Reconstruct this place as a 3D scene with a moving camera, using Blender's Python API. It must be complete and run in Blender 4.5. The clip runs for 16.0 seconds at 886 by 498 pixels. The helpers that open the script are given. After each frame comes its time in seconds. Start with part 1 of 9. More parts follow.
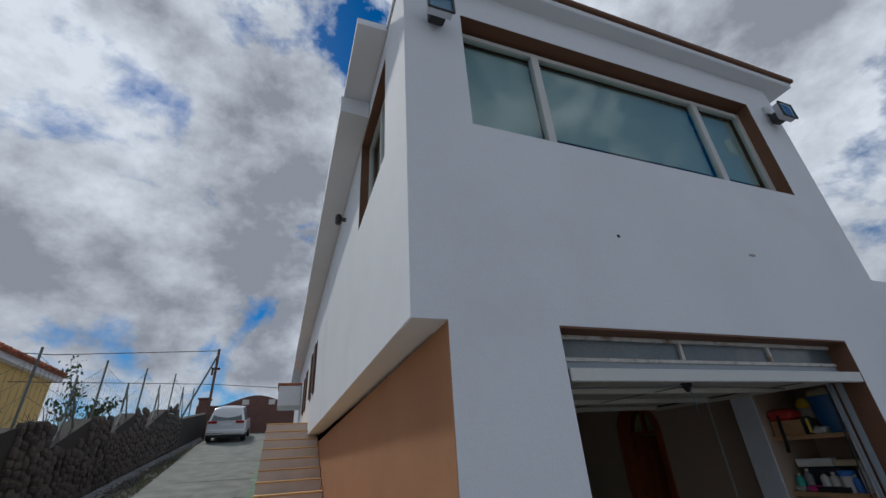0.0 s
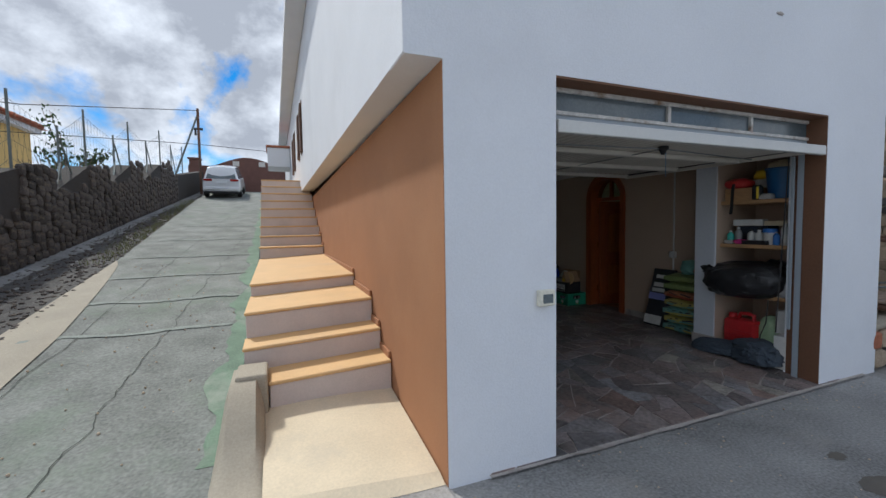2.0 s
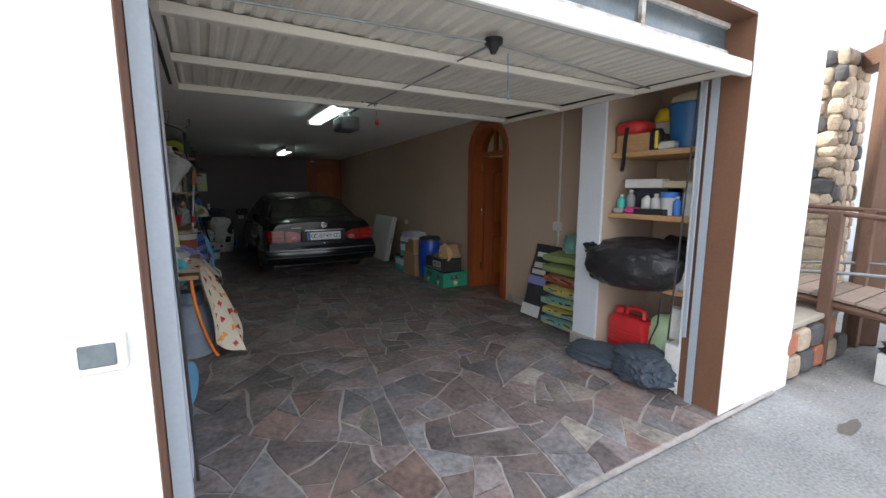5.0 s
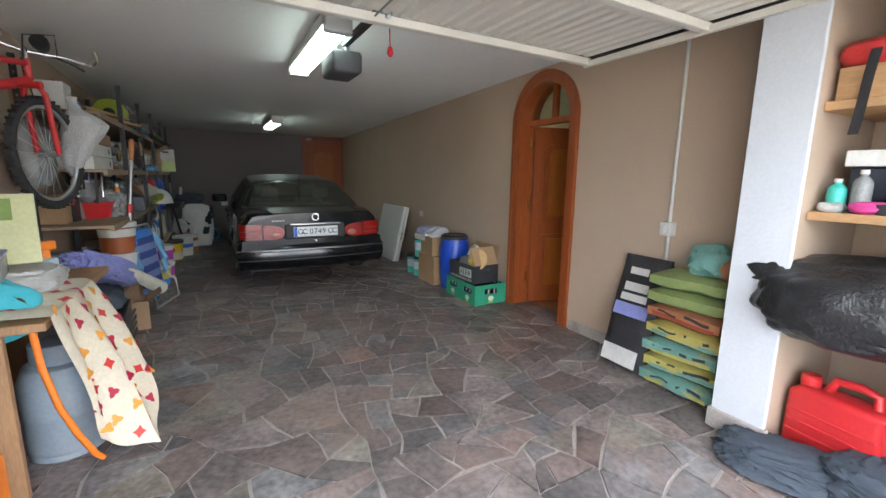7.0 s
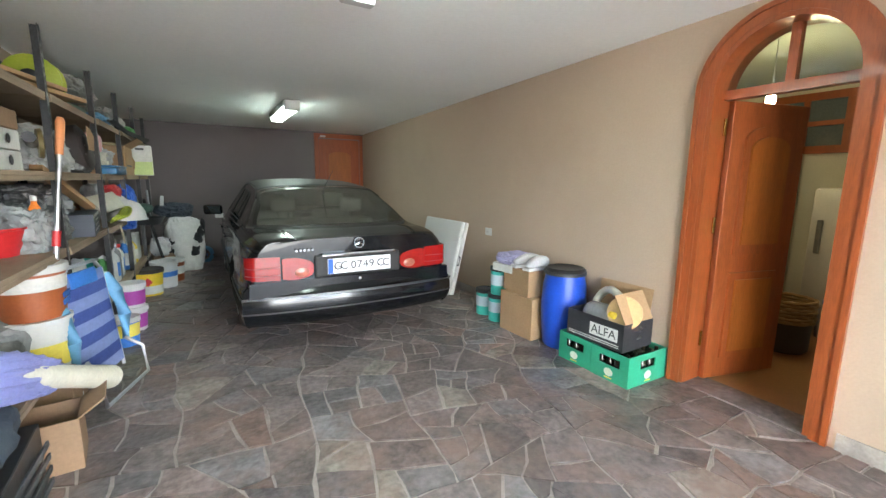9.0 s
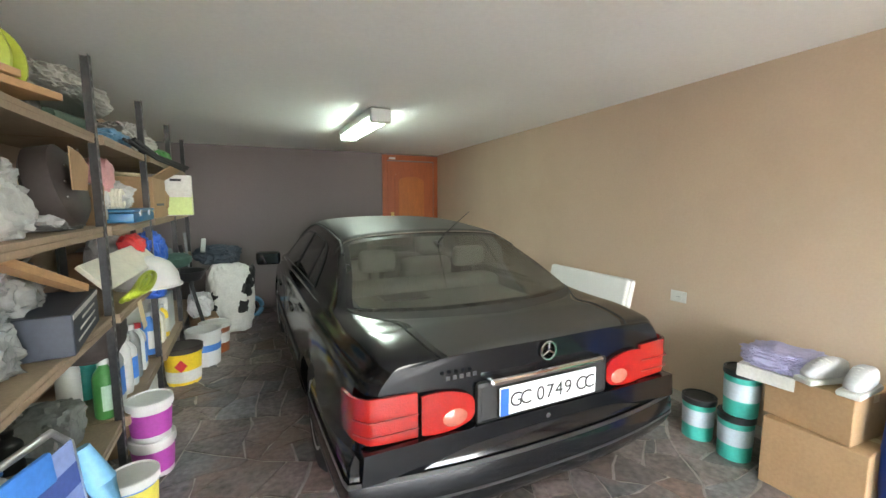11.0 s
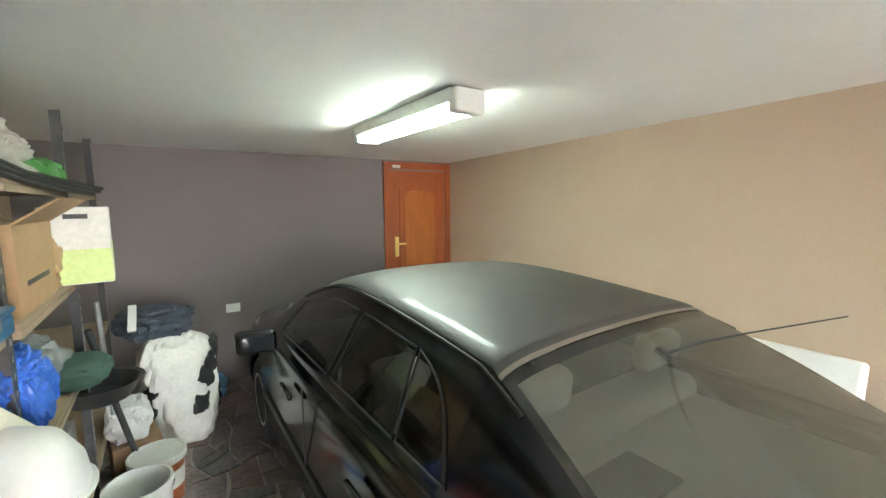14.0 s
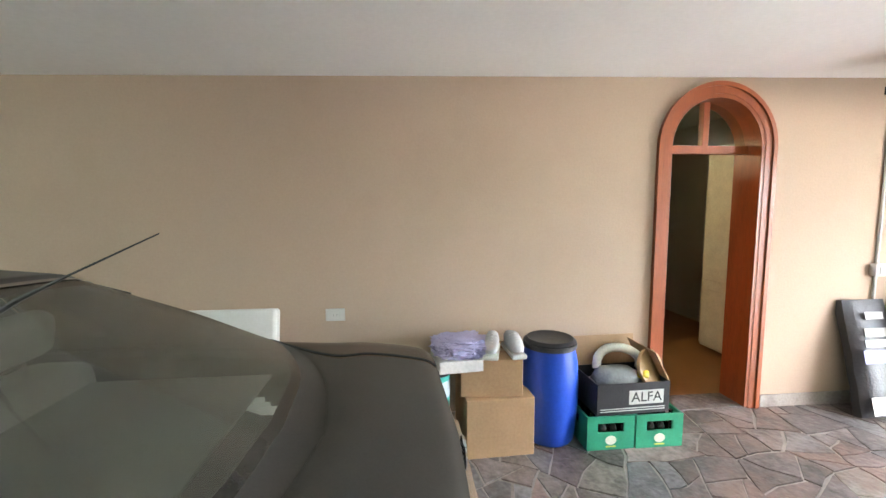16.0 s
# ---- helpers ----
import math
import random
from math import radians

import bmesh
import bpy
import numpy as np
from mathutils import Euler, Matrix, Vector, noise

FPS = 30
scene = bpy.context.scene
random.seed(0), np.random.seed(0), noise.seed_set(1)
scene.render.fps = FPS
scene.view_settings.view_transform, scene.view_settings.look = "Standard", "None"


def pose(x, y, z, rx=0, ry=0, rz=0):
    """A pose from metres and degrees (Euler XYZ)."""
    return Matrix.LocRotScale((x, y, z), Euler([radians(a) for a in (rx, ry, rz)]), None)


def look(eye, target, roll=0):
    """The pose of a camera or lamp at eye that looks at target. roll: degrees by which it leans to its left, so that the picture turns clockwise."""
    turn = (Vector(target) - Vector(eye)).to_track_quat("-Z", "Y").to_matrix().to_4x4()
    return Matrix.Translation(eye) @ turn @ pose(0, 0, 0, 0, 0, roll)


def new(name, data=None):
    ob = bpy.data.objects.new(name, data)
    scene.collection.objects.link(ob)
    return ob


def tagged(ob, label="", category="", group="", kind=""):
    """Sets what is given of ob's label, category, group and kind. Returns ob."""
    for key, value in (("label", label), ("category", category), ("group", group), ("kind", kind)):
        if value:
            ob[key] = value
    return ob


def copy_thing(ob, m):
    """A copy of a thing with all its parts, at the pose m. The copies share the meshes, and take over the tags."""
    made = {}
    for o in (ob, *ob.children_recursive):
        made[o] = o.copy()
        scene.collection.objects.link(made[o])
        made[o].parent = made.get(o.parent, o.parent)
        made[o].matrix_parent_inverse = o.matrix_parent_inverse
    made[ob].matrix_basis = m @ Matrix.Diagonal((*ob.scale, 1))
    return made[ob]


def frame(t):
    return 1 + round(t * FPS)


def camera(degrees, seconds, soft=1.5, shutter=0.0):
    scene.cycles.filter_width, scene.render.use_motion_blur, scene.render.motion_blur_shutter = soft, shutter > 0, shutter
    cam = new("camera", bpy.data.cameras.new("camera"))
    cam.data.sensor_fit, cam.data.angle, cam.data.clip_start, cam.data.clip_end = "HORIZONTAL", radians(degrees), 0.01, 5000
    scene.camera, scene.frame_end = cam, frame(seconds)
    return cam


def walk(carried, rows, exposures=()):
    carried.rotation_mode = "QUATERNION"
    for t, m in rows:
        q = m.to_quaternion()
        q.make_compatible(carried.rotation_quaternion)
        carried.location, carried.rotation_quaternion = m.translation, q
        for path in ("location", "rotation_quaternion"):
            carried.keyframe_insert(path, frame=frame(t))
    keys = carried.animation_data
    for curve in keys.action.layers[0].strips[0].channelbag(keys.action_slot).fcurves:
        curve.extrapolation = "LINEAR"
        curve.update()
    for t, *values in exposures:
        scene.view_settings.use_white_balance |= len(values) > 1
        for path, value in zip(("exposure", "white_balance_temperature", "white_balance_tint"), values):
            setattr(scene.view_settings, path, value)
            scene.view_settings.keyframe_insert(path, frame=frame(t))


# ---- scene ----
cam = camera(94.0, 16.0)
EXPOSURES = [(0, -0.38, 6000, 8), (0.7, 0.12, 6000, 8), (1.5, 0.42, 6000, 8), (3.5, 0.65, 6150, 8), (4.6, 2.0, 6300, 9), (6.0, 3.42, 7000, 10), (7.0, 4.12, 6600, 9), (8.0, 4.85, 6600, 9), (9.0, 5.58, 6600, 6), (10.0, 5.82, 7050, 7), (12.5, 6.62, 7000, 8), (13.7, 6.75, 7000, 8), (14.5, 6.55, 7050, 8), (16.0, 5.95, 6700, 10)]
PATH = [
    (0, (0.102, -0.279, 1.785), (0.751, 1.378, 2.696), -3.7),
    (0.5, (0.108, -0.245, 1.773), (0.775, 1.529, 2.41), -2.7),
    (1, (0.096, -0.227, 1.711), (0.779, 1.623, 2.045), -2.0),
    (1.5, (0.071, -0.248, 1.656), (0.774, 1.623, 1.726), -1.4),
    (2, (0.063, -0.271, 1.589), (0.814, 1.58, 1.474), -0.9),
    (2.5, (0.103, -0.248, 1.561), (0.944, 1.554, 1.35), -0.4),
    (3, (0.36, -0.205, 1.534), (1.312, 1.536, 1.288), -0.1),
    (3.5, (0.787, -0.155, 1.523), (1.837, 1.526, 1.261), 0.1),
    (5.8, (2.296, 1.239, 1.516), (3.235, 2.975, 1.19), -0.2),
    (6, (2.35, 1.383, 1.526), (3.284, 3.118, 1.183), -0.2),
    (6.5, (2.422, 1.765, 1.475), (3.364, 3.496, 1.133), 0.4),
    (7, (2.456, 2.112, 1.459), (3.415, 3.832, 1.115), 0.8),
    (7.5, (2.419, 2.583, 1.439), (3.416, 4.286, 1.114), 1.2),
    (8, (2.464, 3.07, 1.457), (3.49, 4.756, 1.137), 1.3),
    (8.5, (2.506, 3.51, 1.451), (3.502, 5.213, 1.122), 0.9),
    (9, (2.477, 3.968, 1.454), (3.462, 5.678, 1.131), 0.7),
    (9.5, (2.477, 4.429, 1.482), (3.401, 6.179, 1.192), 0.3),
    (10, (2.451, 4.882, 1.523), (3.342, 6.653, 1.258), -0.1),
    (12.3, (2.273, 6.676, 1.64), (3.046, 8.509, 1.435), 0.1),
    (12.5, (2.253, 6.811, 1.636), (3.01, 8.651, 1.431), -0.0),
    (13, (2.229, 7.161, 1.685), (2.995, 8.995, 1.464), -0.3),
    (13.5, (2.21, 7.369, 1.771), (3.072, 9.159, 1.545), -0.6),
    (14, (2.196, 7.456, 1.809), (3.304, 9.106, 1.589), -0.6),
    (14.5, (2.252, 7.481, 1.786), (3.668, 8.877, 1.572), -0.6),
    (15, (2.419, 7.423, 1.721), (4.138, 8.427, 1.528), -0.2),
    (15.5, (2.487, 7.317, 1.658), (4.43, 7.749, 1.462), -0.3),
    (16, (2.517, 7.17, 1.594), (4.497, 6.975, 1.394), -0.3),
]
walk(cam, [(t, look(eye, target, roll)) for t, eye, target, roll in PATH], EXPOSURES)

# ---- sky and sun ----
SUN_AZ = math.atan2(-0.4, 0.92)
SUN_EL = radians(47)
world = bpy.data.worlds.new("sky")
scene.world = world
world.use_nodes = True
wn, wl = world.node_tree.nodes, world.node_tree.links
wn.clear()
w_out = wn.new("ShaderNodeOutputWorld")
w_bg = wn.new("ShaderNodeBackground")
w_bg.inputs["Strength"].default_value = 0.1
w_sky = wn.new("ShaderNodeTexSky")
w_sky.sky_type = "NISHITA"
w_sky.sun_disc = False
w_sky.dust_density = 0.2
w_sky.ozone_density = 4.0
w_sky.sun_elevation = SUN_EL
w_sky.sun_rotation = SUN_AZ
w_tc = wn.new("ShaderNodeTexCoord")
w_map = wn.new("ShaderNodeMapping")
w_map.inputs["Scale"].default_value = (1, 1, 1.35)
w_map.inputs["Location"].default_value = (0.35, 0.1, 0.2)
w_n = wn.new("ShaderNodeTexNoise")
w_n.inputs["Scale"].default_value = 2.3
w_n.inputs["Detail"].default_value = 9
w_n.inputs["Roughness"].default_value = 0.58
w_n.inputs["Distortion"].default_value = 0.25
w_n2 = wn.new("ShaderNodeTexNoise")
w_n2.inputs["Scale"].default_value = 2.1
w_n2.inputs["Detail"].default_value = 9
w_n2.inputs["Roughness"].default_value = 0.6
w_cov = wn.new("ShaderNodeValToRGB")
w_cov.color_ramp.elements[0].position = 0.4
w_cov.color_ramp.elements[0].color = (0, 0, 0, 1)
w_cov.color_ramp.elements[1].position = 0.47
w_cov.color_ramp.elements[1].color = (1, 1, 1, 1)
w_shade = wn.new("ShaderNodeValToRGB")
w_shade.color_ramp.elements[0].position = 0.4
w_shade.color_ramp.elements[0].color = (9.2, 9.4, 9.8, 1)
w_shade.color_ramp.elements[1].position = 0.58
w_shade.color_ramp.elements[1].color = (3.3, 3.45, 3.85, 1)
w_mix = wn.new("ShaderNodeMix")
w_mix.data_type = "RGBA"
wl.new(w_tc.outputs["Generated"], w_map.inputs["Vector"])
wl.new(w_map.outputs[0], w_n.inputs["Vector"])
wl.new(w_map.outputs[0], w_n2.inputs["Vector"])
wl.new(w_n.outputs["Fac"], w_cov.inputs[0])
wl.new(w_n2.outputs["Fac"], w_shade.inputs[0])
wl.new(w_cov.outputs[0], w_mix.inputs["Factor"])
w_hs = wn.new("ShaderNodeHueSaturation")
w_hs.inputs["Saturation"].default_value = 1.5
w_hs.inputs["Value"].default_value = 0.8
wl.new(w_sky.outputs[0], w_hs.inputs["Color"])
wl.new(w_hs.outputs[0], w_mix.inputs["A"])
wl.new(w_shade.outputs[0], w_mix.inputs["B"])
wl.new(w_mix.outputs["Result"], w_bg.inputs["Color"])
wl.new(w_bg.outputs[0], w_out.inputs["Surface"])

sun = new("sun", bpy.data.lights.new("sun", "SUN"))
sun.data.energy = 2.2
sun.data.angle = radians(3)
sun.data.color = (1.0, 0.93, 0.82)
sun_way = Vector((math.sin(SUN_AZ) * math.cos(SUN_EL), math.cos(SUN_AZ) * math.cos(SUN_EL), math.sin(SUN_EL)))
sun.matrix_world = look(sun_way * 30, (0, 0, 0))

# ---- materials ----
def material(name, colour, rough=0.6, metal=0.0, vary=0.12, scale=6.0, fine=60.0, bump=0.1, stain=None, spread=0.0,
             amount=0.35, coat=0.0, stretch=(1, 1, 1), spec=0.5):
    """Noise-varied paint at two scales, with bump, an optional stain colour and an optional random tone for each object."""
    m = bpy.data.materials.new(name)
    m.use_nodes = True
    n, l = m.node_tree.nodes, m.node_tree.links
    b = n["Principled BSDF"]
    b.inputs["Roughness"].default_value = rough
    b.inputs["Metallic"].default_value = metal
    b.inputs["Coat Weight"].default_value = coat
    b.inputs["Coat Roughness"].default_value = 0.08
    b.inputs["Specular IOR Level"].default_value = spec
    tc = n.new("ShaderNodeTexCoord")
    mp = n.new("ShaderNodeMapping")
    mp.inputs["Scale"].default_value = stretch
    l.new(tc.outputs["Object"], mp.inputs["Vector"])
    big = n.new("ShaderNodeTexNoise")
    big.inputs["Scale"].default_value = scale
    big.inputs["Detail"].default_value = 5
    small = n.new("ShaderNodeTexNoise")
    small.inputs["Scale"].default_value = fine
    small.inputs["Detail"].default_value = 4
    l.new(mp.outputs[0], big.inputs["Vector"])
    l.new(mp.outputs[0], small.inputs["Vector"])
    add = n.new("ShaderNodeMath")
    add.operation = "ADD"
    l.new(big.outputs["Fac"], add.inputs[0])
    l.new(small.outputs["Fac"], add.inputs[1])
    rng = n.new("ShaderNodeMapRange")
    rng.inputs["From Min"].default_value = 0.7
    rng.inputs["From Max"].default_value = 1.3
    rng.inputs["To Min"].default_value = 1 - vary
    rng.inputs["To Max"].default_value = 1 + vary
    l.new(add.outputs[0], rng.inputs["Value"])
    hsv = n.new("ShaderNodeHueSaturation")
    hsv.inputs["Color"].default_value = (*colour, 1)
    if spread:
        oi = n.new("ShaderNodeObjectInfo")
        tone = n.new("ShaderNodeMapRange")
        tone.inputs["To Min"].default_value = 1 - spread
        tone.inputs["To Max"].default_value = 1 + spread
        l.new(oi.outputs["Random"], tone.inputs["Value"])
        mul = n.new("ShaderNodeMath")
        mul.operation = "MULTIPLY"
        l.new(rng.outputs[0], mul.inputs[0])
        l.new(tone.outputs[0], mul.inputs[1])
        l.new(mul.outputs[0], hsv.inputs["Value"])
    else:
        l.new(rng.outputs[0], hsv.inputs["Value"])
    last = hsv.outputs[0]
    if stain:
        st = n.new("ShaderNodeTexNoise")
        st.inputs["Scale"].default_value = scale * 0.45
        st.inputs["Detail"].default_value = 8
        st.inputs["Roughness"].default_value = 0.65
        l.new(mp.outputs[0], st.inputs["Vector"])
        ramp = n.new("ShaderNodeMapRange")
        ramp.inputs["From Min"].default_value = 0.52
        ramp.inputs["From Max"].default_value = 0.68
        ramp.inputs["To Max"].default_value = amount
        l.new(st.outputs["Fac"], ramp.inputs["Value"])
        mix = n.new("ShaderNodeMix")
        mix.data_type = "RGBA"
        mix.inputs["B"].default_value = (*stain, 1)
        l.new(ramp.outputs[0], mix.inputs["Factor"])
        l.new(last, mix.inputs["A"])
        last = mix.outputs["Result"]
    l.new(last, b.inputs["Base Color"])
    if bump:
        bp = n.new("ShaderNodeBump")
        bp.inputs["Strength"].default_value = bump
        bp.inputs["Distance"].default_value = 0.01
        l.new(add.outputs[0], bp.inputs["Height"])
        l.new(bp.outputs[0], b.inputs["Normal"])
    return m


def glass_material(name, tint=(0.9, 0.95, 0.93), rough=0.02, dust=0.0, dust_colour=(0.3, 0.28, 0.24)):
    m = bpy.data.materials.new(name)
    m.use_nodes = True
    n, l = m.node_tree.nodes, m.node_tree.links
    out = n["Material Output"]
    n.remove(n["Principled BSDF"])
    tr = n.new("ShaderNodeBsdfTransparent")
    tr.inputs["Color"].default_value = (*tint, 1)
    gl = n.new("ShaderNodeBsdfGlossy")
    gl.inputs["Roughness"].default_value = max(rough, 0.02)
    lw = n.new("ShaderNodeLayerWeight")
    lw.inputs["Blend"].default_value = 0.5
    pw = n.new("ShaderNodeMath")
    pw.operation = "POWER"
    pw.inputs[1].default_value = 4.0
    l.new(lw.outputs["Facing"], pw.inputs[0])
    fr = n.new("ShaderNodeMapRange")
    fr.inputs["To Min"].default_value = 0.04
    fr.inputs["To Max"].default_value = 0.9
    l.new(pw.outputs[0], fr.inputs["Value"])
    mx = n.new("ShaderNodeMixShader")
    l.new(fr.outputs[0], mx.inputs[0])
    l.new(tr.outputs[0], mx.inputs[1])
    l.new(gl.outputs[0], mx.inputs[2])
    last = mx.outputs[0]
    if dust:
        df = n.new("ShaderNodeBsdfDiffuse")
        df.inputs["Color"].default_value = (*dust_colour, 1)
        nz = n.new("ShaderNodeTexNoise")
        nz.inputs["Scale"].default_value = 9
        nz.inputs["Detail"].default_value = 6
        tc = n.new("ShaderNodeTexCoord")
        l.new(tc.outputs["Object"], nz.inputs["Vector"])
        mr = n.new("ShaderNodeMapRange")
        mr.inputs["From Min"].default_value = 0.3
        mr.inputs["From Max"].default_value = 0.7
        mr.inputs["To Min"].default_value = dust * 0.7
        mr.inputs["To Max"].default_value = dust * 1.2
        l.new(nz.outputs["Fac"], mr.inputs["Value"])
        m2 = n.new("ShaderNodeMixShader")
        l.new(mr.outputs[0], m2.inputs[0])
        l.new(last, m2.inputs[1])
        l.new(df.outputs[0], m2.inputs[2])
        last = m2.outputs[0]
    l.new(last, out.inputs["Surface"])
    return m


def emitter(name, colour, strength):
    m = bpy.data.materials.new(name)
    m.use_nodes = True
    b = m.node_tree.nodes["Principled BSDF"]
    b.inputs["Base Color"].default_value = (0.9, 0.9, 0.9, 1)
    b.inputs["Emission Color"].default_value = (*colour, 1)
    b.inputs["Emission Strength"].default_value = strength
    return m


